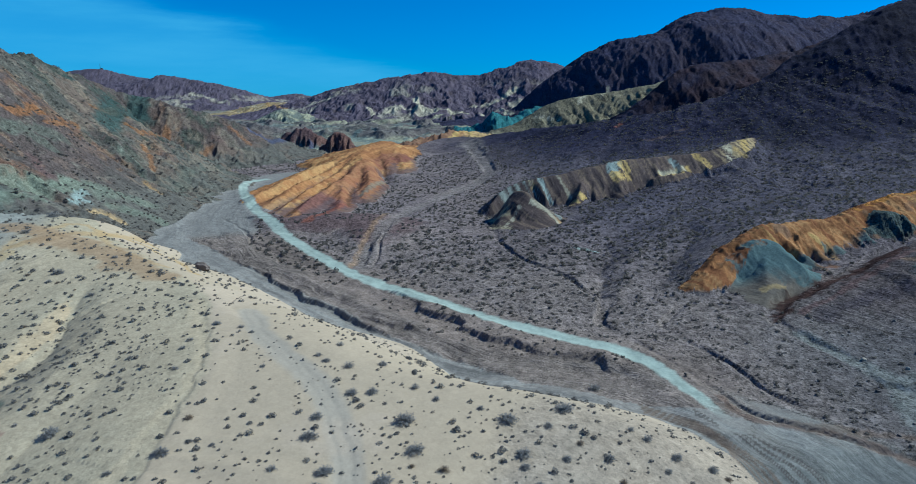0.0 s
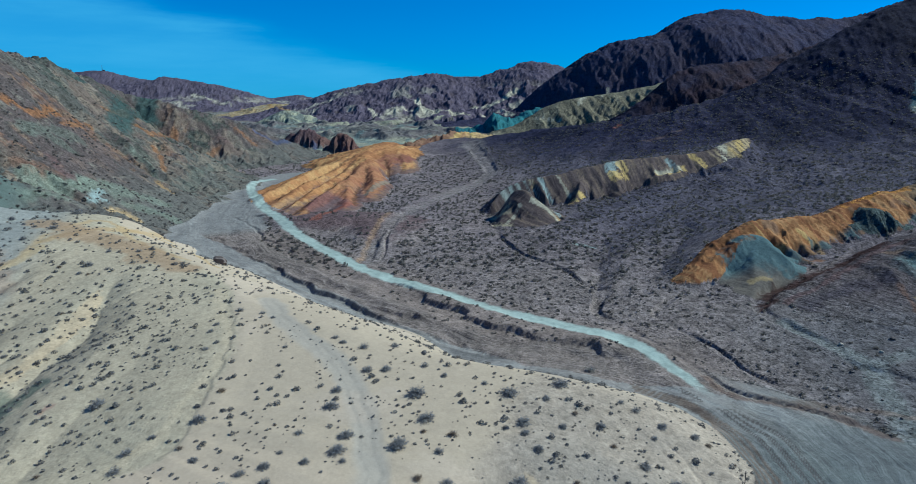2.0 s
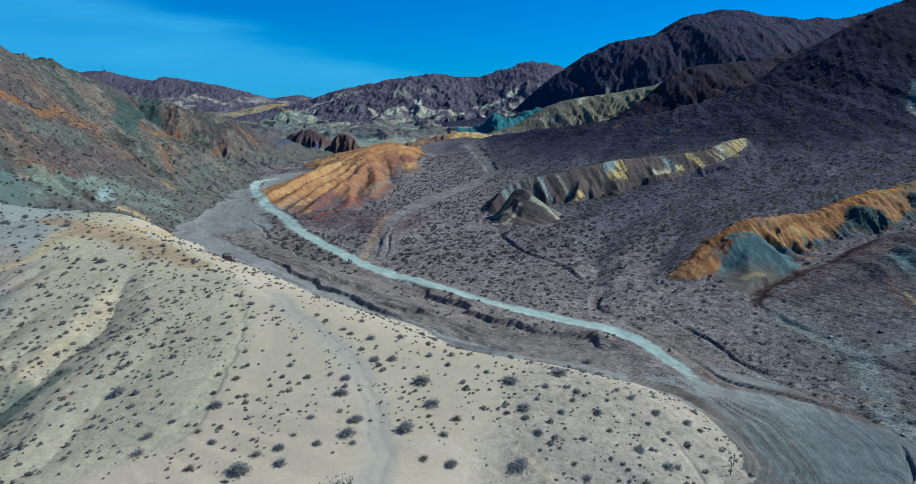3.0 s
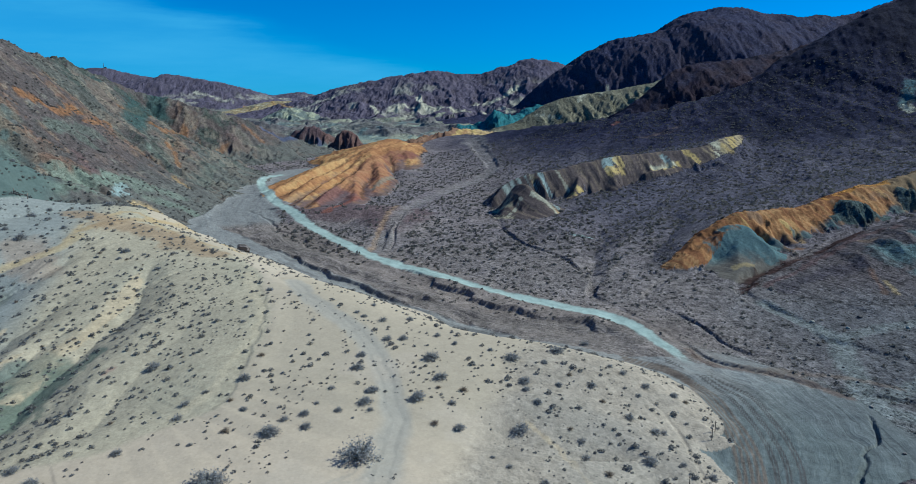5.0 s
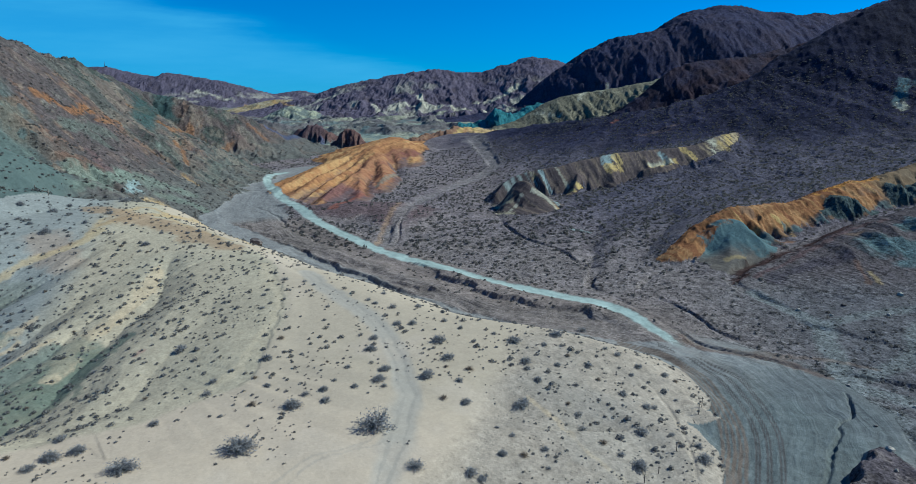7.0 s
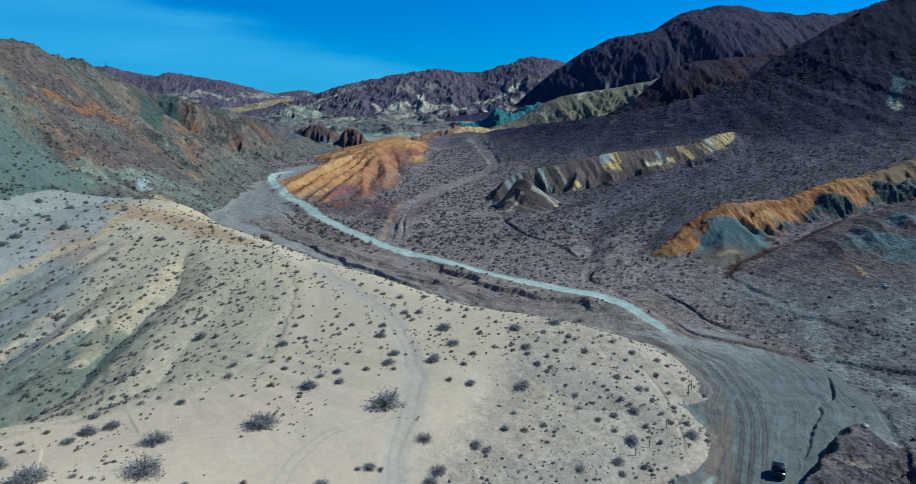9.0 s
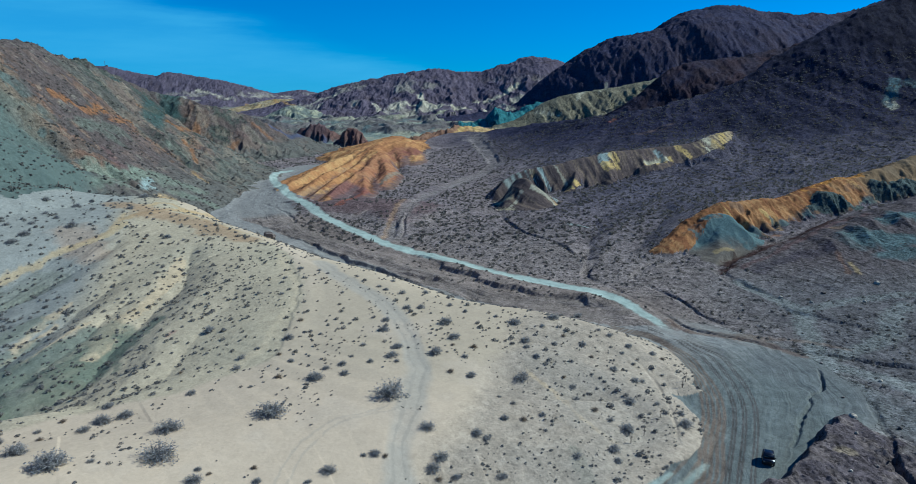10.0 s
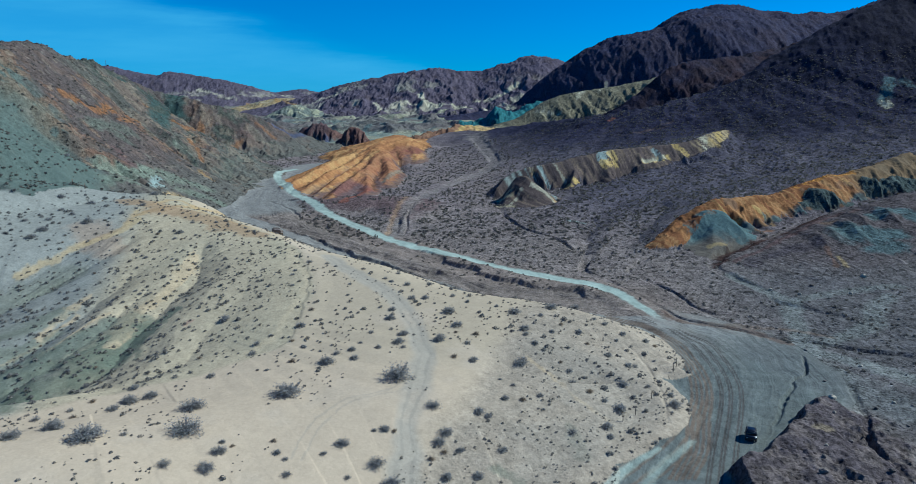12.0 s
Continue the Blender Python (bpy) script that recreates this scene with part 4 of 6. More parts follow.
    brush(GREEN, .6, [(-153.3, 225.2, 2.4), (-154, 241.4, 2.6), (-149.6, 251.3, 2.6)], (4,))
    brush(GREEN, .5, [(-153.6, 274.5, 2.2), (-149.9, 289.8, 2.3), (-146.8, 303.7, 2.4)], (4,))
    brush(OCHREPALE, .9, [(-86.4, 158.6, 1.3), (-81.1, 160.6, 1.3), (-75.4, 160.3, 1.3), (-61.6, 141.5, 1.1), (-55.2, 132.1, 1.1)])
    brush(RUST, .7, [(-165.8, 227.1, 2), (-163.9, 235.6, 2), (-160.4, 241.7, 2), (-165, 261.7, 2.2)], (4,))
    brush(RUST, .6, [(-156.2, 252.3, 1.5), (-165.9, 288.3, 1.7)], (4,))
    brush(RUST, .7, [(-183.3, 333.2, 2.2), (-182.2, 346.6, 2.3), (-185.6, 371.1, 2.4)], (4,))
    brush(RUST, .6, [(-172.9, 345.3, 1.9), (-165.9, 352.1, 1.9), (-194.1, 442.7, 2.3)], (4,))
    brush(RUST, .6, [(-158.6, 332.8, 1.5), (-148.2, 316.7, 1.4), (-141.4, 303.5, 1.3)], (4,))
    brush(OCHRE, .5, [(-128.2, 268.9, 1.2), (-123, 269.2, 1.2)], (4,))
    brush(RUST, .6, [(-858, 2219.7, 15.1), (-774.2, 2146, 14.5), (-418.1, 1259.5, 8.6)], (4,))
    brush(RUST, .5, [(-162.8, 474.8, 2.4), (-149.6, 474, 2.4)], (4,))
    brush(RUST, .5, [(-169.6, 437.1, 2.1), (-167.3, 446.3, 2.1)], (4,))
    brush(DARKTEAL, .8, [(-201.7, 341, 2.3), (-202.8, 353.5, 2.4)], (4,))
    brush(DARKTEAL, .8, [(-1230.9, 2500.8, 15.1), (-1182.5, 2461.9, 14.8)], (4,))
    brush(DARKTEAL, .8, [(-1144.1, 2396.9, 14.4), (-1115.3, 2388.2, 14.3)], (4,))
    brush(DARKTEAL, .85, [(-220.6, 427.5, 6), (-218.4, 459.1, 6.4), (-894.6, 2238.3, 28.5)], (4,))
    brush(DARKTEAL, .7, [(-215.2, 450.1, 2.9), (-203.9, 443.9, 2.8)], (4,))
    brush(GREENPALE, .6, [(-147.7, 191.9, 2), (-132.7, 174.6, 1.8), (-126.9, 175.6, 1.8), (-125.2, 183.5, 1.9)], (4,))
    brush(GREENPALE, .5, [(-133.9, 206.6, 1.5), (-132, 221.7, 1.6), (-128.2, 228.6, 1.6)], (4,))
    brush(GREENPALE, .5, [(-148.6, 289.7, 1.6), (-139.2, 287.3, 1.6), (-129.4, 272.2, 1.5)], (4,))
    brush(GREEN, .6, [(-153, 220.5, 3), (-150.6, 233.2, 3.1), (-147.2, 237.8, 3.1)], (4,))
    brush(GREEN, .5, [(-163.2, 192.2, 2), (-159.7, 199.6, 2.1), (-158.3, 210.9, 2.1)], (4,))
    brush(MAROONDK, .7, [(-142.3, 220.2, 2.1), (-137.7, 216, 2.1), (-135.2, 216.7, 2.1)], (4,))
    brush(MAROONDK, .5, [(-181.6, 457.4, 3.8), (-166.2, 455.2, 3.8)], (4,))
    brush(MINTDK, .7, [(-126.5, 214.9, 1.2), (-123.7, 217.5, 1.2)])
    brush(GREENDK, .8, [(-65.7, 76.5, 2.9), (-65.7, 70.5, 2.8), (-65.1, 61.8, 2.7), (-67.7, 55.5, 2.6)])
    brush(GREENDK, .8, [(-68.4, 69.5, 3.1), (-72, 61.6, 3), (-77.8, 59, 3), (-67.6, 38.2, 2.5)])
    brush(GREENDK, .7, [(-75.6, 72, 1.4), (-77.5, 65.7, 1.4), (-81.6, 60.5, 1.4)])
    brush(GREENDK, .6, [(-86.6, 83.1, 2.4), (-88.8, 76.9, 2.3), (-92.1, 73.2, 2.3)])
    brush(GREENDK, .5, [(-97.1, 100.6, 2.1), (-100.3, 92.7, 2), (-102.6, 88.4, 2)])
    brush(OCHRE, .8, [(-63.7, 91.2, 0.5), (-64.6, 87.8, 0.5), (-65.3, 84.1, 0.5)], (4,))
    brush(PINK, .6, [(-54.8, 70.3, 0.7), (-54.3, 71.7, 0.7)])
    brush(SANDY, .8, [(-68.4, 109.9, 0.8), (-65.4, 100.4, 0.7), (-65.8, 90.9, 0.7), (-66.7, 82, 0.7)])
    brush(SANDY, .7, [(-67.9, 77.8, 0.6), (-67, 72.2, 0.6), (-67.5, 69.9, 0.6)])
    brush(SANDY, .7, [(-73.7, 80.2, 0.5), (-76.2, 75, 0.5), (-77.5, 69.5, 0.4), (-78.9, 62.7, 0.4), (-80.8, 57.7, 0.4)])
    brush(SANDY, .7, [(-82.4, 81.7, 0.6), (-83.2, 75.9, 0.5), (-84.2, 69.3, 0.5), (-86, 64.4, 0.5)])
    brush(OCHREPALE, .7, [(-95.1, 146.1, 1), (-94.4, 156.4, 1), (-89.1, 158.4, 1), (-73.6, 138.4, 0.9), (-59.5, 130, 0.8)])
    brush(OCHREPALE, .6, [(-95.2, 138.9, 0.9), (-94.3, 128.3, 0.9), (-96.8, 122.1, 0.9), (-99.2, 117.8, 0.9)])
    brush(OCHRE, .5, [(-97.2, 162.7, 0.8), (-91.3, 157.4, 0.8)], (4,))
    brush(GREENDK, .6, [(11.3, 38.3, 1.1), (12, 35.4, 1.1), (12.2, 32.3, 1.1)])
    brush(GREENDK, .6, [(1, 28.8, 0.9), (3.7, 27.1, 0.9)])
    brush(BROWN, .3, [(2.1, 35, 0.4), (4.4, 34.1, 0.4), (5.7, 32.3, 0.4)])
    brush(SANDY, .6, [(6.8, 58.8, 0.4), (10.1, 54.3, 0.4), (13.5, 46.5, 0.4), (16.8, 41.2, 0.4)])
    brush(BRICK, .8, [(-53.3, 227.4, 1.9), (-50.2, 254.4, 2.1), (-46.6, 269.6, 2.2)], (5, 13))
    # gully floors darkened: the shade in these creases is painted on
    for gully in ORANGE_GULLIES:
        brush((0.13, 0.07, 0.042), 0.8, [(px, py, 0.9) for px, py, dep, wide in gully], (5,))
    brush((0.20, 0.215, 0.17), .6, [(-43.7, 292.8, 1.1), (-40.9, 328.4, 1.4), (-40.1, 360, 1.4)], (5, 13))
    brush(MAROON, .8, [(-44.3, 445.5, 2.4), (-36.1, 431.4, 2.3), (-34.7, 476.5, 2.6)], (5, 13))
    brush(BROWN, .8, [(-33.5, 547.8, 3.4), (-21.7, 556.8, 3.5), (-9.5, 563.5, 3.5)], (5, 13))
    brush(YELLOW, .8, [(-12.3, 577.8, 2.1), (9, 637.5, 2.3), (32.4, 555.9, 2)], (5, 13))
    brush(TAN, .7, [(-28.9, 171.2, 0.8), (-29.4, 190.3, 0.9), (-29.2, 208.3, 1), (-29.3, 224.6, 1), (-28.9, 257.6, 1.2)])
    brush(MINTDK, .9, [(24.1, 305.2, 1.9), (27.9, 269, 1.7)], (14, 15))
    brush(MINTDK, .9, [(33.1, 268.1, 1.1), (38, 262.9, 1.1)], (14, 15))
    brush(CREAM, .8, [(40.3, 271.8, 1), (45.3, 264.2, 1)], (14, 15))
    brush(MINTDK, .9, [(68, 287, 2.6), (65.6, 277.7, 2.6)], (14, 15))
    brush(YELLOW, .9, [(70.5, 283.8, 1.8), (73.1, 280.5, 1.8), (65.9, 274.3, 1.8)], (14, 15))
    brush(YELLOW, .9, [(43.8, 258.9, 1.4), (50.9, 261.6, 1.4), (46.8, 258.1, 1.4)], (14, 15))
    brush(CREAM, .8, [(26.9, 233.3, 1), (32.2, 228.2, 0.9), (36, 219.1, 0.9)], (14, 15))
    brush(CREAM, .7, [(15.8, 222.8, 0.5), (18.9, 227.8, 0.5), (22.1, 231.5, 0.5)], (14, 15))
    brush(MINTDK, .8, [(34.5, 258.7, 1.1), (35, 226, 0.9)], (14, 15))
    brush(OCHRE, .7, [(37, 213.1, 0.6), (34.1, 226.8, 0.6)], (14, 15))
    brush(YELLOW, .9, [(88.4, 283.9, 1.5), (94.9, 286.4, 1.5), (101.2, 290.1, 1.5)], (14, 15))
    brush(YELLOW, .8, [(107.3, 297.6, 1.7), (111.9, 294.7, 1.7)], (14, 15))
    brush(CREAM, .9, [(125.1, 309.9, 2.2), (124.5, 297.3, 2.2)], (14, 15))
    brush(YELLOW, .9, [(136, 319.9, 2.2), (134.3, 307.7, 2.1)], (14, 15))
    brush(MINTDK, .8, [(95.2, 292.4, 1.4), (98.5, 289.8, 1.4)], (14, 15))
    brush(MINTDK, .8, [(34.8, 189.4, 1.1), (39.7, 187.7, 1.1)])
    brush(YELLOW, .6, [(27.9, 268.7, 1.2), (30.6, 266.7, 1.2)], (14, 15))
    # rust face left of the crest, painted dark with its shadow
    brush(RUSTDK, .8, [(58.5, 152, 1.2), (65.9, 157.9, 1.2), (74.7, 164.8, 1.3)], (16, 21, 24))
    brush(TEALGREY, .9, [(66.9, 152, 2.7), (73.7, 157.3, 2.9)], (16, 21, 24))
    brush(TEALGREY, .9, [(72.8, 150.6, 2.3), (75.6, 146.2, 2.3), (80.1, 146.8, 2.3)], (16, 21, 24))
    brush(OCHRE, .8, [(79.9, 166.4, 1.3), (81.9, 162.9, 1.3), (84.1, 160.9, 1.3)], (16, 21, 24))
    brush(YELLOW, .7, [(93.3, 169, 1.1), (96.7, 166.1, 1)], (16, 21, 24))
    brush(TEALGREY, .8, [(95.9, 167.5, 1.1), (98.6, 164, 1)], (16, 21, 24))
    brush(YELLOW, .35, [(68.5, 141.3, 0.9), (72.8, 142.8, 0.9)])
    brush(ORANGE, .9, [(116.7, 188.5, 1.6), (129.1, 194.9, 1.7), (140.1, 198.9, 1.7)], (16, 21, 24))
    brush(TEALGREY, .8, [(111, 172.6, 2), (118, 172.3, 2.1)], (16, 21, 24))
    brush(OCHRE, .8, [(130.9, 195.4, 1.5), (135.5, 191.8, 1.5)], (16, 21, 24))
    brush(TEALGREY, .4, [(102.9, 141.5, 2), (103.9, 135, 1.9)], (17,))
    brush(TEALGREY, .9, [(268.2, 380.6, 3.1), (258.2, 368.7, 3)])
    brush(CREAM, .9, [(251, 358, 1.6), (249.5, 350.1, 1.6)])
    brush(TAN, .25, [(102.7, 387.9, 1), (119.4, 389.5, 1), (134.4, 391.3, 1)])
    brush(CREAMGREEN, .9, [(-232.2, 1056.4, 4), (-190.7, 1123.5, 4.2), (-109.2, 1115, 4.1), (-31.5, 1220.1, 4.5)])
    brush(CREAM, .9, [(-113.9, 1291.4, 3), (-72.1, 1266.4, 2.9), (-26.7, 1260, 2.9)])
    brush(CREAM, .9, [(-88.7, 1338.8, 5.5), (-76.7, 1290.8, 5.3)])
    brush(CREAM, .9, [(-15.5, 1265, 7.5), (10.1, 1233, 7.3)])
    brush(CREAM, .8, [(34, 1303.9, 8.9), (70.9, 1299.1, 8.9), (115, 1343.3, 9.2)])
    brush(CREAM, .8, [(45.5, 1235.3, 6.2), (87.7, 1078.5, 5.4)])
    brush(CREAM, .8, [(-179, 1316.4, 4.8), (-156.5, 1242.8, 4.6)])
    brush(CREAM, .8, [(-138.8, 1254.5, 3.4), (-101.9, 1285.7, 3.5)])
    brush(CREAM, .8, [(-949.4, 2381.1, 9.2), (-852.6, 2286.2, 8.8), (-773.9, 2259.1, 8.6)])
    brush(OCHRE, .8, [(-726, 2230.8, 6.3), (-441.8, 1562.5, 4.4), (-316.7, 1324.5, 3.7)])
    brush(CREAMGREEN, .8, [(-337.9, 1163.2, 6.6), (-308.8, 1170.9, 6.6)])
    brush(BLUESLATE, .9, [(-154.5, 494.9, 2.9), (-138.5, 511.8, 3), (-138.4, 623.8, 3.6)])
    brush(CREAM, .8, [(86.6, 766.2, 1.8), (114.6, 744.6, 1.7)])
    brush(CREAM, .8, [(145.3, 1044.5, 4.3), (131.1, 1041, 4.3)])
    brush(CREAM, .7, [(149.1, 789.8, 3), (139.8, 775.9, 2.9)])
    brush(TEALGREY, .7, [(-61.1, 740.7, 2.1), (-38, 839.7, 2.3)])
    brush(TEALGREY, .7, [(-121.2, 783.2, 4.4), (-109, 860.7, 4.8)])
    brush(SLATE, .8, [(-48.6, 900.1, 5.8), (-32.9, 1069, 6.8)])
    brush(BRICK, .6, [(106.9, 447.7, 2.2), (111.6, 453.6, 2.2)])
    brush(CREAM, .6, [(169.6, 786.7, 1.9), (225.3, 1008.2, 2.4)])
    brush(TEALGREY, .85, [(107.1, 141.6, 3.9), (112.1, 137.1, 3.9), (119, 137.7, 4)])
    brush(TEALGREY, .8, [(108.5, 130.8, 3.2), (116.8, 131.3, 3.3)])
    brush(TEALGREY, .85, [(121.3, 150, 2.7), (129.5, 151.9, 2.8), (131, 146.7, 2.7)])
    brush(YELLOW, .35, [(97.6, 126, 0.8), (96.5, 120.1, 0.8)])
    brush(RUSTDK, .4, [(97.1, 131.1, 0.8), (93.6, 120.9, 0.8)])
    brush(TAN, .6, [(105.5, 149.6, 1), (108.3, 148.5, 1)])
    # red-brown scarp along the mound's crest, its shade painted in
    brush(MAROONDK, .8, [(70.9, 129.2, 0.8), (80.1, 135.2, 0.8), (89.4, 141.2, 0.9), (104.7, 151.4, 0.9), (119.6, 156.1, 1)])
    brush(VARNISH, .6, [(73.3, 126.5, 2.6), (85.5, 132.7, 2.7), (96.2, 134.9, 2.8)])
    brush(TEALGREY, .9, [(263.8, 373.3, 3.5), (251.5, 359.5, 3.4)])
    brush(CREAM, .9, [(248.6, 358.4, 1.9), (246.8, 347.7, 1.9)])
    brush(TEALGREY, .6, [(272.3, 375.9, 2.7), (271.2, 365.4, 2.6)])
    brush(VARNISH, .5, [(225.4, 316.6, 3.8), (227.8, 305.5, 3.8)])
    brush(TAN, .25, [(117.9, 391.3, 1.2), (137.8, 400.6, 1.3)])
    # second dark streak on that rust face, shadow included in the colour
    brush(RUSTDK, .8, [(65.9, 157.2, 1), (72.8, 161.5, 1), (79, 165.8, 1)])
    brush(RUSTDK, .7, [(90, 169.2, 0.8), (99.9, 176.5, 0.9), (108, 178.9, 0.9)])
    brush(RUSTDK, .7, [(89.8, 156.8, 1.2), (94.2, 158.6, 1.2)])
    brush(RUSTDK, .7, [(108.6, 177.1, 1.6), (107.4, 171.4, 1.5)])
    brush(OCHRE, .7, [(80.6, 162.4, 0.9), (84.2, 160.6, 0.9)])
    brush(OCHRE, .6, [(97, 171.7, 1), (97.7, 164.3, 0.9)])
    brush(CREAM, .8, [(87.6, 284.8, 1.2), (99.2, 289.2, 1.3)])
    brush(YELLOW, .6, [(128.6, 306.3, 1.5), (131.3, 302.1, 1.5)])
    brush((0.17, 0.19, 0.14), 0.8, [(-66, 74, 3), (-67, 63, 4.5), (-73, 53, 6), (-92, 42, 8)], (3,))
    brush((0.19, 0.205, 0.155), 0.7, [(-82, 75, 2.5), (-90, 65, 3.5), (-108, 52, 5)], (3,))
    brush((0.20, 0.21, 0.165), 0.6, [(-96, 104, 4), (-106, 92, 5), (-125, 76, 6)], (3,))
    # shadow in the gully behind the mound, painted as a dark red-brown streak
    brush((0.050, 0.026, 0.022), 0.9, [(65, 128, 1.2), (70.5, 134.5, 2.2), (82, 142.5, 3), (94, 149.5, 3.2), (108, 158, 3)])
    brush((0.36, 0.25, 0.15), 0.8, [(-106, 152, 4), (-97, 146, 5), (-85, 141, 6.5), (-77, 138, 5), (-66, 130, 4), (-57, 123, 3)], (3,))
    brush((0.36, 0.25, 0.17), 0.5, [(-103, 125, 5), (-97, 120, 5), (-90, 116, 4)], (3,))
    brush((0.34, 0.295, 0.235), 0.6, [(10, 62, 6), (17, 54, 7), (21, 46, 6), (14, 38, 6), (6, 30, 6)], (3,))
    for off in (-0.8, 0.8):
        brush((0.35, 0.31, 0.25), 0.5, [(-36 + off, 108, 0.25), (-28 + off, 92, 0.25), (-19 + off, 82, 0.25), (-14 + off, 71, 0.25), (-10.8 + off, 60, 0.25), (-10.8 + off, 47, 0.25), (-11 + off, 31, 0.25), (-10 + off, 20, 0.25)], (3,))
        brush((0.37, 0.325, 0.26), 0.4, [(-11 + off, 48, 0.22), (-14 + off, 43, 0.22), (-19 + off, 40, 0.22), (-23 + off, 35, 0.22), (-24 + off, 26, 0.22)], (3,))
    brush((0.235, 0.205, 0.187), 0.7, [(8, 566, 9), (19, 408, 6), (15, 366, 5), (-7, 310, 4.5), (-20, 267, 4), (-25, 219, 3), (-26, 185, 2.4), (-26, 170, 2.4)], (0, 6, 13))
    # the green mound again, shade mixed into its colour
    tint(col, (kind == 4) * spot(x, y, -143, 163, 42, 26, -42, 0.12, 14), (0.108, 0.140, 0.124), 0.92)
    brush((0.52, 0.43, 0.29), .8, [(-39, 57, 1.1), (-36.8, 62, 1.0), (-36, 68, 0.9), (-35.8, 77, 0.9), (-36.4, 85, 1.0), (-38, 91, 1.0), (-41.6, 100, 1.2), (-46, 109, 1.4)], (3,))
    brush((0.53, 0.42, 0.27), .9, [(-69.9, 112, 0.8), (-66.6, 100, 2.0), (-66.6, 91, 1.6), (-67.6, 83, 1.6), (-68.4, 76, 1.8), (-67, 68, 1.6)], (3,))
    brush((0.51, 0.405, 0.265), .85, [(-83.4, 90, 0.8), (-84.6, 84, 1.3), (-85.2, 79, 1.2), (-85, 73, 1.0)], (3,))
    brush((0.20, 0.22, 0.165), .55, [(-68, 78, 3), (-72, 70, 5), (-80, 61, 6), (-95, 50, 8)], (3,))
    brush((0.22, 0.235, 0.185), .5, [(-86, 82, 3), (-94, 73, 5), (-108, 62, 7)], (3,))
    brush((0.17, 0.195, 0.145), .85, [(-61, 80, 1.5), (-62.5, 76, 2.2), (-62.5, 70, 2.6), (-64, 63, 3)], (3,))
    brush((0.165, 0.185, 0.15), .85, [(-72.4, 78, 1.2), (-74, 72, 2.0), (-76.5, 66, 2.6), (-82, 58, 3.2)], (3,))
    brush((0.48, 0.37, 0.21), .75, [(-92.7, 131.7, 1.2), (-94.6, 123.4, 1.2), (-100, 115.6, 1.3), (-103, 109, 1.4), (-107, 101, 1.4)], (3,))
    brush((0.19, 0.196, 0.184), .9, [(76, 52, 2.6), (70, 60, 2.4), (66.5, 65, 2.4), (61.5, 70, 2.4), (57, 73, 2.4), (50, 78, 2.2)], (), True)
    brush((0.18, 0.187, 0.175), .9, [(60.3, 69, 2.0), (62, 76, 2.0), (64.8, 82.3, 2.2), (68, 92, 2.2), (71.2, 98.5, 2.2), (69, 109, 2.0), (66, 120, 1.8)], (), True)
    brush((0.150, 0.157, 0.153), .6, [(53, 72, 5), (57, 62, 6), (60, 53, 6.5), (63, 46, 6)], (0, 13, 22), True)
    brush((0.175, 0.182, 0.172), .8, [(61, 72.5, 1.8), (66, 74.6, 2.0), (74.4, 79.2, 2.2), (80.8, 84.1, 2.6), (87.8, 93.8, 2.4), (95.6, 101.6, 2.2)], (), True)
    brush((0.17, 0.178, 0.168), .7, [(71.2, 98.5, 1.6), (80, 103, 1.8), (90, 106, 1.8), (102, 108, 1.8)], (), True)
    brush((0.15, 0.10, 0.078), .7, [(41, 96, 0.9), (42, 89, 1.0), (47, 85.5, 1.0), (53, 83, 1.1), (57, 77, 1.0), (59, 73.5, 0.9)])
    # vehicle ruts in the wash and on the graded road
    for off in (-2.3, -1.5, -0.7, 0.1, 0.9):
        brush((0.17, 0.128, 0.098), 0.8, [(24.5 + off, 30, 0.28), (28.8 + off, 37, 0.28), (32 + off, 45.3, 0.28), (35.3 + off, 52.9, 0.28), (37.2 + off, 59.7, 0.28), (38 + off, 67.8, 0.28), (38 + off, 77, 0.28), (35.9, 82.8 + off, 0.28), (33.3, 87.8 + off, 0.28), (28, 93 + off, 0.28)], (22, 0), True)
    for off in (0, 0.45, 1.5, 1.95, 3.2, 3.7):
        brush((0.085, 0.072, 0.066), 0.75, [(26 + off, 28, 0.16), (30.1 + off, 37, 0.16), (34.2 + off, 45.4, 0.16), (38.1 + off, 54.4, 0.16), (39.9 + off, 61.5, 0.16), (40.7 + off, 68.9, 0.16), (40.4 + off, 77, 0.16), (38.8, 82.4 + off, 0.16), (35, 89 + off, 0.16)], (22, 0), True)
    for off in (-1.2, -0.4, 0.5, 1.3):
        brush((0.165, 0.128, 0.10), 0.75, [(13 + off, 25.5 - off, 0.25), (19.4 + off, 31.5 - off, 0.25), (25.5 + off, 38 - off, 0.25), (30 + off, 44.5, 0.25), (34 + off, 52, 0.25)], (22, 0), True)
    brush(MINT, 0.6, [(11.5, 24.5, 0.6), (15.1, 28.7, 0.6), (18.1, 31.9, 0.5), (22.8, 36, 0.3)], (), True)
    brush(MINT, 0.45, [(18.6, 28, 0.8), (21.2, 31.9, 0.7), (24.6, 35.4, 0.6), (28.6, 39.4, 0.4)], (), True)
    brush((0.17, 0.125, 0.095), 0.6, [(40, 92, 1.0), (50, 86, 1.2), (60, 82, 1.0), (69, 77, 0.8)])
    i, d, side, arc, _ = along(x, y, [(a, b, 0) for a, b in ROAD], 6)
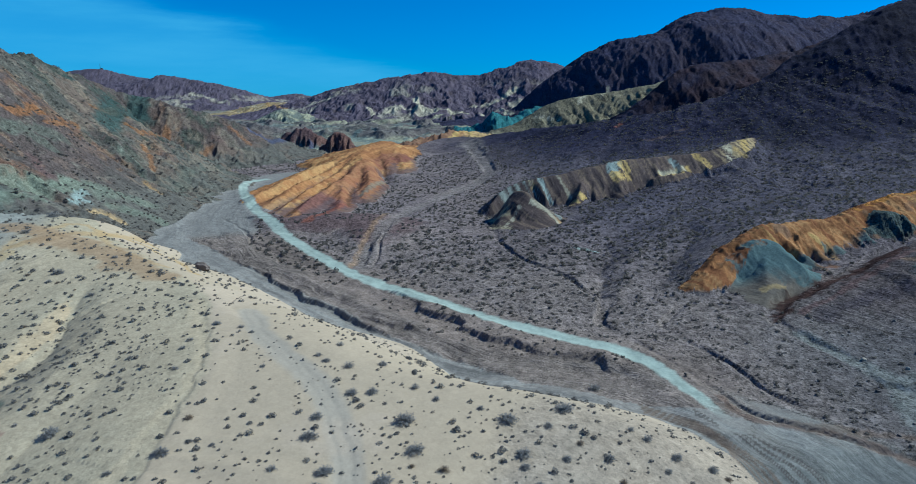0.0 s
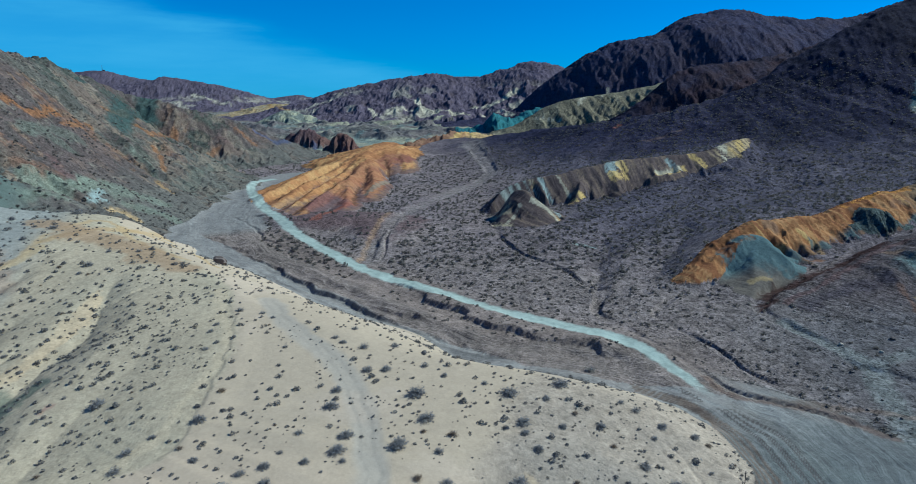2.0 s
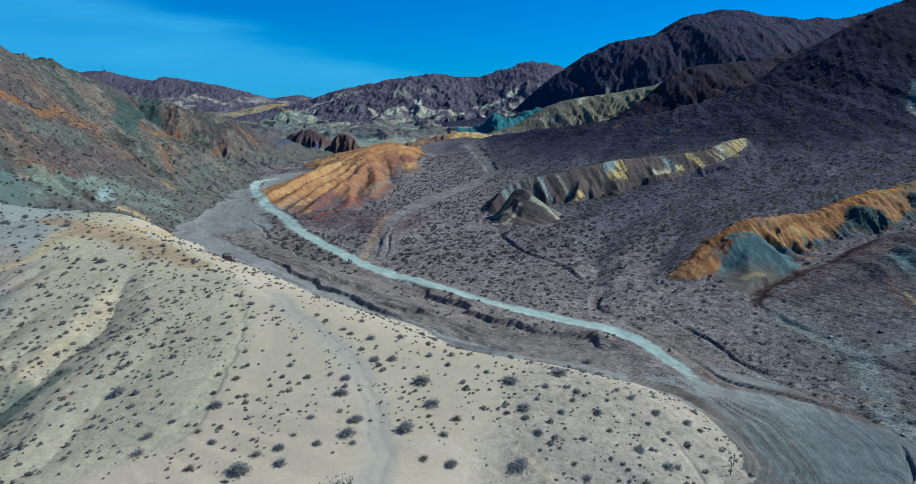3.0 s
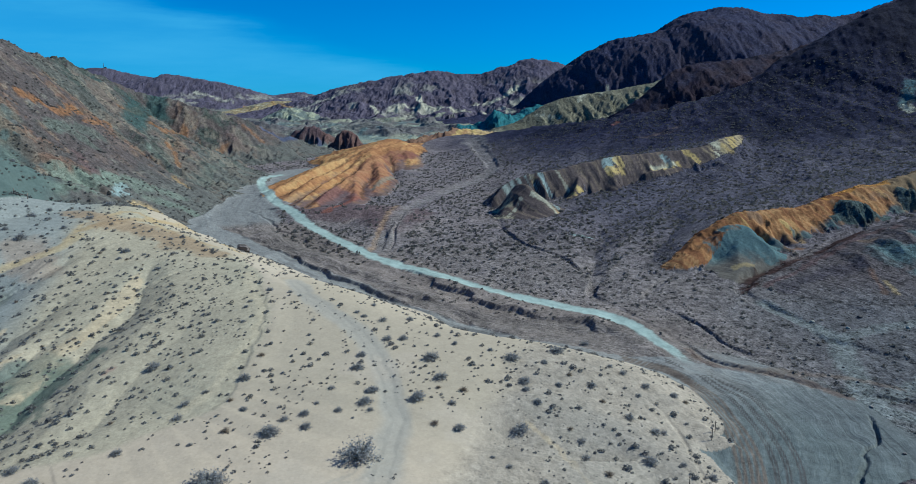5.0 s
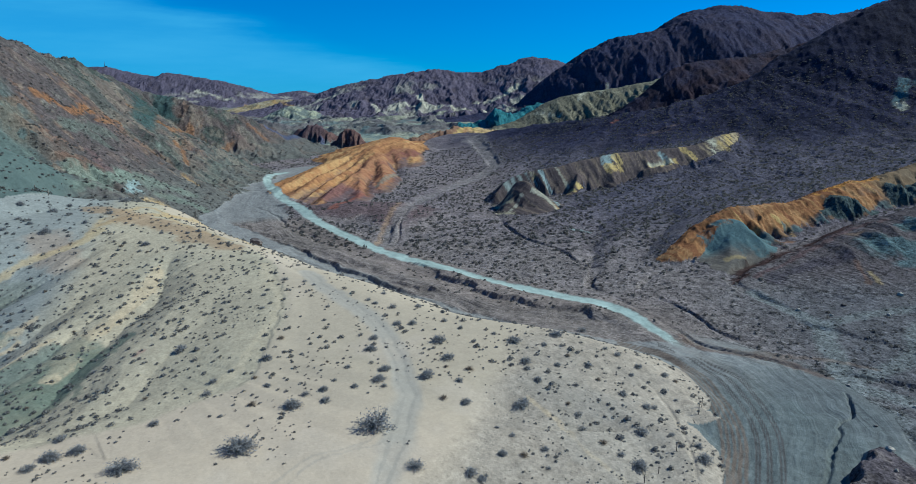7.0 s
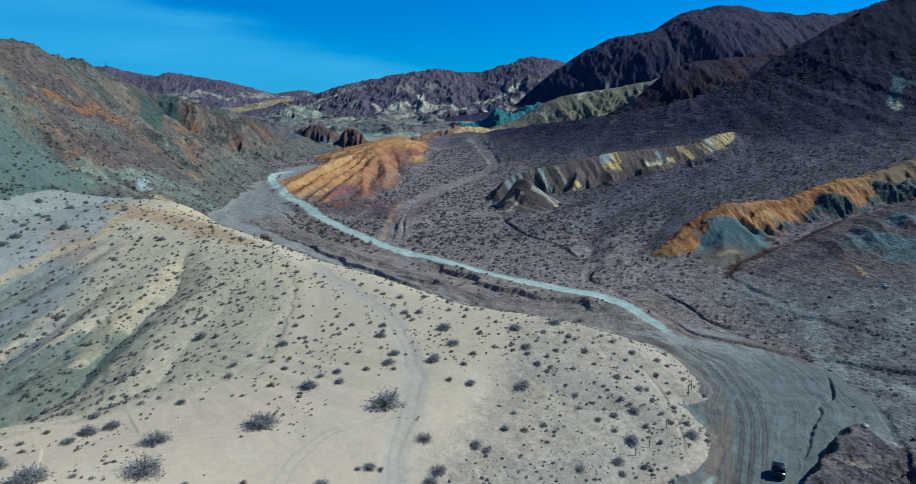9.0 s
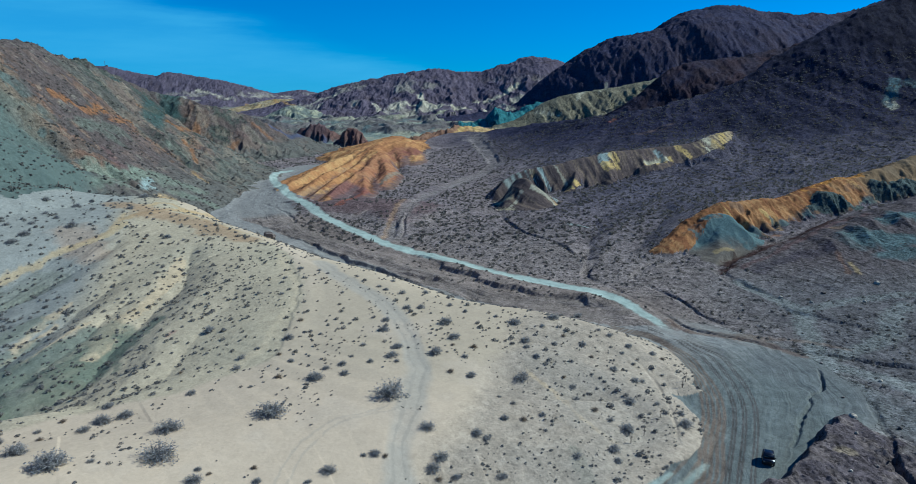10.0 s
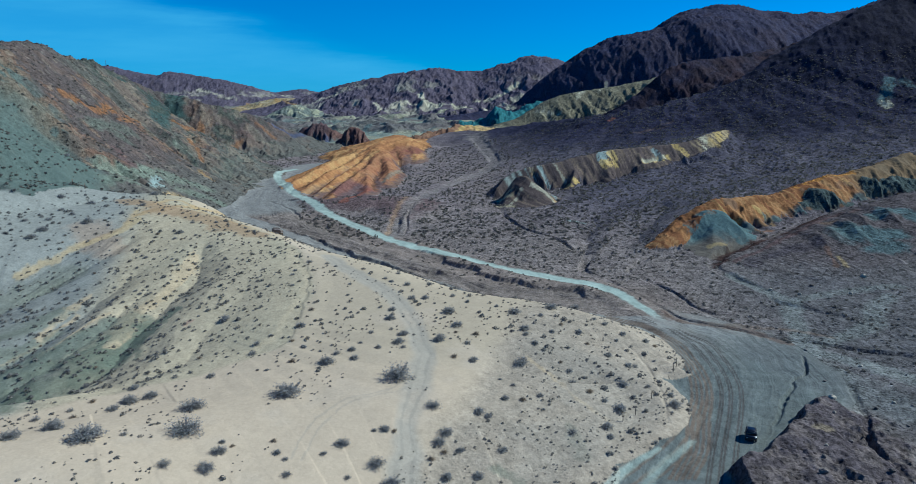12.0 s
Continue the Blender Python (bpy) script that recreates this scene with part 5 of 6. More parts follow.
    worn = (1 - step(1.6, 2.6, d / (0.4 + 0.6 * step(0, 34, arc)) + 0.9 * fbm(x[i], y[i], 2.5, 4, 44, 0.65))) * step(0, 10, arc)
    col[i] += (np.array(MINT) * (1 + 0.30 * fbm(x[i], y[i], 4, 4, 45, 0.7))[:, None] - col[i]) * worn[:, None]
    rut = worn * (1 - step(0.15, 0.45, np.abs(d - 0.95)))
    col[i] += (np.array((0.43, 0.50, 0.43)) - col[i]) * (0.5 * rut)[:, None]
    stony[i] *= 1 - 0.85 * worn
    # run-off: metres across and along the fall of the ground, and how strongly it is scored
    run = np.stack([0.78 * x - 0.62 * y + 5 * n2, (0.62 * x + 0.78 * y) * 0.3, 0.05 + 0.05 * step(0, 60, x)], 1)
    i, d, side, arc, _ = along(x, y, [p[:2] + (0,) for p in LEFT_CREST], 400)
    j = kind[i] == 4
    run[i[j]] = np.stack([arc + 4 * n2[i], d * 0.35, 0 * d + 0.10], 1)[j]
    j = kind == 6
    run[j] = np.stack([0.94 * x - 0.35 * y + 6 * n2, (0.35 * x + 0.94 * y) * 0.2, 0 * x + 0.45], 1)[j]
    j = np.isin(kind, (7, 8, 9, 10, 11, 12, 20, 25, 26))
    run[j] = np.stack([x + 0.25 * y + 10 * n2, y * 0.14, 0 * x + 0.8], 1)[j]
    j = np.isin(kind, (14, 15, 16, 17, 21, 24))
    run[j] = np.stack([(0.82 * x + 0.57 * y) * 6, (0.57 * x - 0.82 * y) * 0.5, 0 * x + 0.28], 1)[j]
    j = kind == 5
    run[j] = np.stack([(0.98 * x - 0.21 * y) * 4, (0.21 * x + 0.98 * y) * 0.3, 0 * x + 0.28], 1)[j]
    j = kind == 3
    run[j] = np.stack([n.down[:, 0], n.down[:, 1] * 0.12, 0.04 + 0.22 * n.flank.clip(0, 1)], 1)[j]
    j = low > 0.5
    run[j] = np.stack([n.run_w[:, 0] * 10, n.run_w[:, 1] * 2.5, 0.30 + 0.40 * step(100, 75, y)], 1)[j]
    j = kind == 1
    run[j, 2] = 0.1
    n.run = run
    return (col * 0.85).clip(0.008, 0.9), stony


# ---- ground mesh: rings round a point behind the walk, closer together near it ----
def ground_rings():
    fine = np.arange(-36.4, 36.401, 0.08)
    coarse = np.arange(38.4, 322.0, 2.0)
    ang = np.radians(np.concatenate([fine, coarse]))
    rad = [6.0]
    while rad[-1] < 5600:
        r = rad[-1]
        rad.append(r + (1.0 if r < 66 else max(0.24, r * (0.0034 if r < 225 else 0.0023 if r < 400 else 0.0034 if r < 700 else 0.005 if r < 1700 else 0.009))))
    return np.array(rad), ang


HUB = (-4.0, -60.0)
RAD, ANG = ground_rings()
gx = (HUB[0] + RAD[:, None] * np.sin(ANG)[None]).ravel()
gy = (HUB[1] + RAD[:, None] * np.cos(ANG)[None]).ravel()
land = relief(gx, gy)
tone, stony = colours(land)


def soil_material():
    """Earth and rock: mineral colour and painted shade from the ground, broken by grit, pebbles and stones, with
    relief.
    """
    mat = bpy.data.materials.new("soil")
    mat.use_nodes = True
    nd, lk = mat.node_tree.nodes, mat.node_tree.links
    b = nd["Principled BSDF"]
    b.inputs["Roughness"].default_value = 0.92
    b.inputs["Specular IOR Level"].default_value = 0.03
    at = nd.new("ShaderNodeAttribute")
    at.attribute_name = "tone"
    co = nd.new("ShaderNodeTexCoord")

    def noise_at(scale, detail, rough):
        t = nd.new("ShaderNodeTexNoise")
        t.inputs["Scale"].default_value, t.inputs["Detail"].default_value, t.inputs["Roughness"].default_value = scale, detail, rough
        lk.new(co.outputs["Object"], t.inputs["Vector"])
        return t.outputs["Fac"]

    def calc(op, a, c, clamp=False):
        m = nd.new("ShaderNodeMath")
        m.operation, m.use_clamp = op, clamp
        for k, v in enumerate((a, c)):
            if isinstance(v, (int, float)):
                m.inputs[k].default_value = v
            else:
                lk.new(v, m.inputs[k])
        return m.outputs[0]

    def spread(fac, lo, hi, to_lo, to_hi):
        r = nd.new("ShaderNodeMapRange")
        r.inputs["From Min"].default_value, r.inputs["From Max"].default_value = lo, hi
        r.inputs["To Min"].default_value, r.inputs["To Max"].default_value = to_lo, to_hi
        lk.new(fac, r.inputs["Value"])
        return r.outputs["Result"]

    coarse, mid, grit = noise_at(0.11, 6, 0.65), noise_at(0.7, 5, 0.7), noise_at(3.2, 6, 0.75)
    stones = nd.new("ShaderNodeTexVoronoi")
    stones.inputs["Scale"].default_value = 1.1
    lk.new(co.outputs["Object"], stones.inputs["Vector"])
    big = nd.new("ShaderNodeTexVoronoi")
    big.inputs["Scale"].default_value = 0.33
    lk.new(co.outputs["Object"], big.inputs["Vector"])
    amount = at.outputs["Alpha"]
    fall = nd.new("ShaderNodeAttribute")
    fall.attribute_name = "run"
    parts = nd.new("ShaderNodeSeparateXYZ")
    lk.new(fall.outputs["Vector"], parts.inputs[0])
    lay = nd.new("ShaderNodeCombineXYZ")
    lk.new(parts.outputs["X"], lay.inputs["X"])
    lk.new(parts.outputs["Y"], lay.inputs["Y"])
    rills = nd.new("ShaderNodeTexNoise")
    rills.inputs["Scale"].default_value, rills.inputs["Detail"].default_value, rills.inputs["Roughness"].default_value = 0.09, 8, 0.68
    lk.new(lay.outputs[0], rills.inputs["Vector"])
    scored = calc("MULTIPLY", calc("SUBTRACT", rills.outputs["Fac"], 0.5), parts.outputs["Z"])
    cobble = nd.new("ShaderNodeTexVoronoi")
    cobble.inputs["Scale"].default_value = 2.6
    lk.new(co.outputs["Object"], cobble.inputs["Vector"])
    cells = calc("ADD", calc("MULTIPLY", calc("SUBTRACT", stones.outputs["Color"], 0.5), 0.7), calc("MULTIPLY", calc("SUBTRACT", cobble.outputs["Color"], 0.5), 0.8))
    # lighter and darker patches, stronger on stony ground
    v = calc("ADD", calc("MULTIPLY", calc("SUBTRACT", mid, 0.5), 1.6), calc("MULTIPLY", calc("SUBTRACT", grit, 0.5), 1.8))
    v = calc("ADD", v, calc("MULTIPLY", calc("SUBTRACT", coarse, 0.5), 0.9))
    v = calc("ADD", v, cells)
    v = calc("ADD", 1.0, calc("MULTIPLY", v, calc("ADD", 0.06, calc("MULTIPLY", amount, 1.2))))
    v = calc("ADD", v, calc("MULTIPLY", scored, 2.2))
    speck = spread(stones.outputs["Distance"], 0.16, 0.30, 1.0, 0.0)
    speck2 = spread(big.outputs["Distance"], 0.12, 0.24, 1.0, 0.0)
    lots = calc("MULTIPLY", amount, spread(mid, 0.42, 0.6, 0.0, 1.0))
    dark = calc("MAXIMUM", calc("MULTIPLY", speck, lots), calc("MULTIPLY", speck2, calc("MULTIPLY", amount, 0.6)))
    v = calc("MULTIPLY", v, calc("SUBTRACT", 1.0, calc("MULTIPLY", dark, 0.6)))
    broken = spread(noise_at(0.42, 7, 0.78), 0.38, 0.62, -0.5, 0.5)
    v = calc("MULTIPLY", v, calc("ADD", 1.0, calc("MULTIPLY", broken, calc("MULTIPLY", amount, 0.6))))
    v = calc("MAXIMUM", v, 0.15)
    mul = nd.new("ShaderNodeVectorMath")
    mul.operation = "SCALE"
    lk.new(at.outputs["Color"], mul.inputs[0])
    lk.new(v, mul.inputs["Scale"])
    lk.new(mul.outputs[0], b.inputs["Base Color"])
    height = calc("ADD", calc("MULTIPLY", mid, 0.45), calc("ADD", calc("MULTIPLY", grit, 0.13), calc("ADD", calc("MULTIPLY", coarse, 0.9), calc("MULTIPLY", speck, 0.14))))
    height = calc("ADD", height, calc("MULTIPLY", scored, 5.0))
    bump = nd.new("ShaderNodeBump")
    lk.new(calc("ADD", 0.06, calc("MULTIPLY", amount, 0.94), True), bump.inputs["Strength"])
    bump.inputs["Distance"].default_value = 1.0
    lk.new(height, bump.inputs["Height"])
    lk.new(bump.outputs["Normal"], b.inputs["Normal"])
    return mat


soil = soil_material()
land.kind[land.low & np.isin(land.kind, (0, 13))] = 22
PLACES = [
    ("ground", (0, 13), "dark gravel fan on the floor of a desert valley", "ground"),
    ("road", (1,), "pale mint-green graded dirt road, dusty and rutted", "road"),
    ("dry_wash", (22,), "dry grey gravel wash with braided tyre tracks", "dry wash"),
    ("sand_hill", (3,), "pale tan sandy hill dotted with dark bushes", "hill"),
    ("hillside", (4,), "brown and green rocky hillside with rust stains", "hillside"),
    ("orange_ridge", (5,), "low eroded ridge of orange, ochre and maroon clay", "ridge"),
    ("mountain", (6,), "dark varnished mountain slope of bare rubble, shade painted in", "mountain"),
    ("mountain", (7,), "dark reddish-brown rocky mountain spur", "mountain"),
    ("mountain", (8,), "dark rounded desert mountain with gullied flanks", "mountain"),
    ("mountain", (9,), "purple-brown rocky mountain range with pale foothills", "mountain"),
    ("backdrop_mountain", (10, 11), "distant bare purple mountains on the horizon", "mountain"),
    ("ochre_ridge", (25,), "low ochre-yellow eroded ridge far up the valley", "ridge"),
    ("green_dome", (26,), "pale green streaked dome hill up the valley", "hill"),
    ("pale_ridge", (12,), "smooth yellowish-green eroded clay ridge", "ridge"),
    ("badland_scarp", (14,), "eroded scarp with white, yellow and brown streaks", "badland"),
    ("badland_knoll", (15,), "sharp brown knoll with pale streaked sides", "badland"),
    ("badland_ridge", (16, 21, 24), "gullied ridge of orange and blue-green clay", "badland"),
    ("gravel_mound", (17,), "long dark gravel mound above a dry gully", "mound"),
    ("gravel_bank", (18,), "brown stony bank rising over the wash", "bank"),
    ("rock_outcrop", (19,), "dark red jagged rock outcrop on the valley floor", "rock outcrop"),
    ("green_hill", (20,), "low deep teal-green mineral hills", "hill"),
]


def land_objects():
    """One unbroken sheet of ground, cut into its named pieces."""
    nr, na = len(RAD), len(ANG)
    ids = np.arange(nr * na).reshape(nr, na)
    a, b = ids[:-1], ids[1:]
    quads = np.stack([a, np.roll(a, -1, 1), np.roll(b, -1, 1), b], -1).reshape(-1, 4)
    co = np.stack([gx, gy, land.z], 1)
    g = co.reshape(nr, na, 3)
    up = np.gradient(g, axis=0)
    acr = np.roll(g, -1, 1) - np.roll(g, 1, 1)
    nor = np.cross(acr, up).reshape(-1, 3)
    nor *= np.sign(nor[:, 2:3])
    nor /= np.linalg.norm(nor, axis=1, keepdims=True)
    kinds = land.kind[quads[:, 0]]
    rgba = np.c_[tone, stony].astype(np.float32)
    for name, codes, label, category in PLACES:
        q = quads[np.isin(kinds, codes)]
        if not len(q):
            continue
        used, local = np.unique(q.ravel(), return_inverse=True)
        me = bpy.data.meshes.new(name)
        me.vertices.add(len(used))
        me.vertices.foreach_set("co", co[used].ravel().astype(np.float32))
        me.loops.add(q.size)
        me.loops.foreach_set("vertex_index", local.astype(np.int32))
        me.polygons.add(len(q))
        me.polygons.foreach_set("loop_start", np.arange(0, q.size, 4, dtype=np.int32))
        me.polygons.foreach_set("use_smooth", np.ones(len(q), bool))
        me.update(calc_edges=True)
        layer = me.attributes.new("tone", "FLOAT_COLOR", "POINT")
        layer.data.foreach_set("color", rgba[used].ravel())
        layer = me.attributes.new("run", "FLOAT_VECTOR", "POINT")
        layer.data.foreach_set("vector", land.run[used].ravel().astype(np.float32))
        me.materials.append(soil)
        me.normals_split_custom_set_from_vertices(nor[used])
        tagged(new(name, me), label, category, kind="structure")


land_objects()


# ---- plants, stones and things ----
def plain(name, rgb, rough=0.9, vary=0.35, scale=6.0, island=False, metal=0.0, relief_by=0.0, thin=0.0):
    """A matt or glossy surface with uneven tone."""
    mat = bpy.data.materials.new(name)
    mat.use_nodes = True
    nd, lk = mat.node_tree.nodes, mat.node_tree.links
    b = nd["Principled BSDF"]
    b.inputs["Roughness"].default_value, b.inputs["Metallic"].default_value = rough, metal
    co, nz, rnd = nd.new("ShaderNodeTexCoord"), nd.new("ShaderNodeTexNoise"), nd.new("ShaderNodeNewGeometry" if island else "ShaderNodeObjectInfo")
    nz.inputs["Scale"].default_value, nz.inputs["Detail"].default_value = scale, 5
    lk.new(co.outputs["Object"], nz.inputs["Vector"])
    add = nd.new("ShaderNodeMath")
    add.operation = "ADD"
    lk.new(nz.outputs["Fac"], add.inputs[0])
    lk.new(rnd.outputs["Random Per Island" if island else "Random"], add.inputs[1])
    ramp = nd.new("ShaderNodeMapRange")
    ramp.inputs["From Min"].default_value, ramp.inputs["From Max"].default_value = 0.3, 1.7
    ramp.inputs["To Min"].default_value, ramp.inputs["To Max"].default_value = 1 - vary, 1 + vary
    lk.new(add.outputs[0], ramp.inputs["Value"])
    mul = nd.new("ShaderNodeVectorMath")
    mul.operation = "SCALE"
    mul.inputs[0].default_value = rgb
    lk.new(ramp.outputs["Result"], mul.inputs["Scale"])
    lk.new(mul.outputs[0], b.inputs["Base Color"])
    if thin:
        through_leaf, both = nd.new("ShaderNodeBsdfTranslucent"), nd.new("ShaderNodeMixShader")
        both.inputs["Fac"].default_value = thin
        lk.new(mul.outputs[0], through_leaf.inputs["Color"])
        lk.new(b.outputs["BSDF"], both.inputs[1])
        lk.new(through_leaf.outputs["BSDF"], both.inputs[2])
        lk.new(both.outputs["Shader"], nd["Material Output"].inputs["Surface"])
    if relief_by:
        bump = nd.new("ShaderNodeBump")
        bump.inputs["Distance"].default_value = relief_by
        lk.new(nz.outputs["Fac"], bump.inputs["Height"])
        lk.new(bump.outputs["Normal"], b.inputs["Normal"])
    return mat


TWIG = plain("twig_bark", (0.31, 0.28, 0.25), 0.95)
LEAF = plain("creosote_leaf", (0.30, 0.295, 0.285), 0.8, 0.5, island=True, thin=0.5)
DRY = plain("dry_leaf", (0.29, 0.23, 0.165), 0.9, 0.4, island=True, thin=0.5)
SCRUB = plain("scrub", (0.150, 0.138, 0.122), 0.9, 0.5, island=True, thin=0.5)
ROCK = plain("dark_rock", (0.13, 0.105, 0.09), 0.92, 0.4, 2.5, relief_by=0.15)
PALE_ROCK = plain("pale_rock", (0.42, 0.36, 0.28), 0.92, 0.25, 3.0, relief_by=0.1)
SAND_SCRUB = plain("sand_scrub_leaf", (0.20, 0.19, 0.175), 0.9, 0.5, island=True, thin=0.5)
GRAVEL = plain("gravel", (0.17, 0.145, 0.125), 0.92, 0.6, island=True)


def height_at(pts):
    return relief(np.array([p[0] for p in pts], float), np.array([p[1] for p in pts], float)).z


def mesh_from(name, verts, faces, mat):
    me = bpy.data.meshes.new(name)
    me.from_pydata([tuple(v) for v in verts], [], [tuple(q) for q in faces])
    me.materials.append(mat)
    return me


def part(name, me, parent, label=""):
    ob = new(name, me)
    ob.parent = parent
    return tagged(ob, label)


def bush_meshes(seed, leaf, stems=46, leaves=9):
    """An open bush one metre across: bent stems from the root, small leaves along their outer halves."""
    rng = random.Random(seed)
    bv, bf, lv, lf = [], [], [], []
    for s in range(stems):
        a = rng.uniform(0, 2 * math.pi)
        lean = 1.45 * rng.random() ** 0.6
        ln = rng.uniform(0.36, 0.62) * (0.85 + 0.15 * math.cos(lean))
        path = []
        for k in range(4):
            u = k / 3
            bow = lean * (0.75 + 0.35 * u)
            path.append(Vector((math.cos(a + 0.3 * u) * math.sin(bow) * ln * u, math.sin(a + 0.3 * u) * math.sin(bow) * ln * u, math.cos(bow) * ln * u * 1.05 + 0.0)))
        base = len(bv)
        for k, p in enumerate(path):
            r = 0.011 * (1 - 0.7 * k / 3)
            for c in range(3):
                t = c * 2.094 + a
                bv.append(p + Vector((math.cos(t) * r, math.sin(t) * r, -0.03 if k == 0 else 0)))
        for k in range(3):
            for c in range(3):
                i, j = base + 3 * k + c, base + 3 * k + (c + 1) % 3
                bf.append((i, j, j + 3, i + 3))
        for _ in range(leaves):
            u = rng.uniform(0.35, 1.0)
            k = min(2, int(u * 3))
            p = path[k].lerp(path[k + 1], u * 3 - k) + Vector((rng.gauss(0, 0.035), rng.gauss(0, 0.035), rng.gauss(0, 0.03)))
            d1 = Vector((rng.gauss(0, 1), rng.gauss(0, 1), rng.gauss(0, 1))).normalized() * rng.uniform(0.013, 0.030)
            d2 = Vector((rng.gauss(0, 1), rng.gauss(0, 1), rng.gauss(0, 1))).normalized() * rng.uniform(0.013, 0.030)
            m = len(lv)
            lv += [p - d1, p + d2, p + d1, p - d2]
            lf.append((m, m + 1, m + 2, m + 3))
    return mesh_from("branch", bv, bf, TWIG), mesh_from("foliage", lv, lf, leaf)


BUSHES = []
for seed, leaf, stems, leaves, label in ((1, LEAF, 110, 30, "dark olive-grey creosote bush growing in pale sand"), (2, LEAF, 96, 28, "dark olive-grey creosote bush growing in pale sand"),
                                         (3, LEAF, 72, 22, "sparse grey-green creosote bush with bare stems"), (4, DRY, 72, 22, "dry brownish desert bush on bare sand")):
    proto = new("creosote_bush")
    br, fo = bush_meshes(seed, leaf, stems, leaves)
    part("branch", br, proto)
    part("foliage", fo, proto)
    BUSHES.append(tagged(proto, label, "bush", "bushes on the sand hill"))

FLAT = [(-57.3, 25.4, 3.2), (-54.9, 29.7, 3.3), (-48.3, 25.3, 4.4), (-44.6, 27, 1.2), (-52.4, 38.9, 2.2), (-51.2, 41.4, 2.7), (-49, 42.9, 2.5), (-52.9, 46, 1.9), (-40.5, 37.1, 4), (-38.3, 29.4, 5.3), (-32.8, 25.5, 2.2), (-31.7, 27, 0.8), (-33.2, 22.3, 2.6), (-37.6, 21.8, 2), (-42.4, 48.8, 1.7), (-33.1, 27.5, 1), (-56.6, 41.4, 1.3), (-58, 38.3, 1.4), (-56.3, 36.1, 1.2), (-60.9, 35.4, 1.6), (-29.1, 41.9, 4.8), (-13.5, 47.6, 5.9), (-8, 39.3, 2.5), (-14.1, 33.2, 1.9), (-12.8, 33, 1), (-19, 29.5, 2.2), (-27.3, 28.9, 1), (-26.3, 26.6, 1.2), (-25, 25.6, 1), (-24.3, 23.1, 1.4)]
TRACK = [(-6.2, 34.2, 2.4), (-7.1, 32.3, 2.2), (-15.4, 32.8, 0.9), (-20.9, 27.4, 1.1), (-14.5, 27.1, 2.6), (-17.5, 24.4, 1), (-12.4, 24.4, 2.9), (-6.3, 30.7, 1.2), (-4.3, 31.3, 1.4), (-7.9, 29.3, 1.2), (-5.9, 26.4, 1.8), (-2.1, 27.1, 1.8), (-1.6, 39.8, 1.8), (-0.4, 39.2, 1.5), (2.3, 44.1, 1.5), (3.8, 48.5, 1.2), (1.9, 50.4, 0.8), (5.9, 57.2, 3), (-6.4, 72.6, 3.1), (-4.8, 66.8, 2.5), (-7.8, 61.1, 2.8), (-5, 64.2, 1.1), (-1.5, 63.9, 1.6), (-3, 60.5, 1.5), (-2.1, 55.5, 1.9), (-5.2, 55.8, 1.5), (-14.1, 62.6, 2.2), (-14.6, 59.6, 2.2), (-17, 73, 1.9), (-17, 68.7, 2.1), (-13.7, 57.9, 1.1)]
SHOULDER = [(-13.7, 78.7, 2), (-11.1, 79.2, 1.8), (-15.2, 85.7, 1.8), (-10.7, 87.5, 1.6), (-20, 88.5, 1.3), (-17.7, 93.1, 1.4), (-5.7, 81, 1.5), (-2.8, 78.2, 1.2), (-25.3, 52.5, 2.7), (-24.3, 55.4, 1.5), (-22, 56.5, 1.5), (-21.2, 53.8, 1.9), (-31, 52.9, 1.5), (-30.3, 57.9, 1.3), (-32.7, 60, 1.1), (-19.7, 62.8, 1.3), (-17.8, 57.5, 1.3), (-21, 59.2, 0.9), (-32.5, 65.4, 1.9), (-32, 72, 1.5), (-38.4, 83.5, 1.3), (-40, 92.6, 1.4), (-38.4, 99.4, 1.8), (-34.2, 98.3, 1.5), (-38.7, 59.9, 1.8), (-38.4, 56.4, 1.8), (-37, 62.7, 1.1), (6, 74, 2.9), (7.4, 67.8, 2.5), (-31.8, 96, 1.1)]
POINT = [(13.5, 77.4, 3), (11, 73.5, 1.5), (22.3, 99.5, 2.4), (7.4, 65.6, 1.4), (8.7, 62.7, 1.8), (12.4, 68, 1.4), (14.5, 71, 1.2), (17.5, 69.3, 1.7), (18.4, 65.7, 1.2), (21.4, 62.5, 1.8), (24.3, 59.7, 2.3), (25.6, 60.1, 1.6), (12.6, 58.3, 1.1), (13.8, 56.5, 1.7), (13.8, 53.5, 1.7), (21.7, 52.9, 2.3), (15.7, 49, 1.6), (17.5, 46.8, 1.6), (19.3, 44.8, 2.6), (16.4, 39.7, 1.9), (16.4, 37.5, 1.3), (11.2, 37.7, 1.8), (7.7, 42.3, 0.9), (7.7, 45.9, 1.4), (4.9, 44.3, 1.5), (1.2, 32.4, 1.7), (28.3, 47.1, 2.5), (27.1, 44.8, 0.8), (28.6, 50.2, 1.7), (25.7, 52.4, 1.1)]
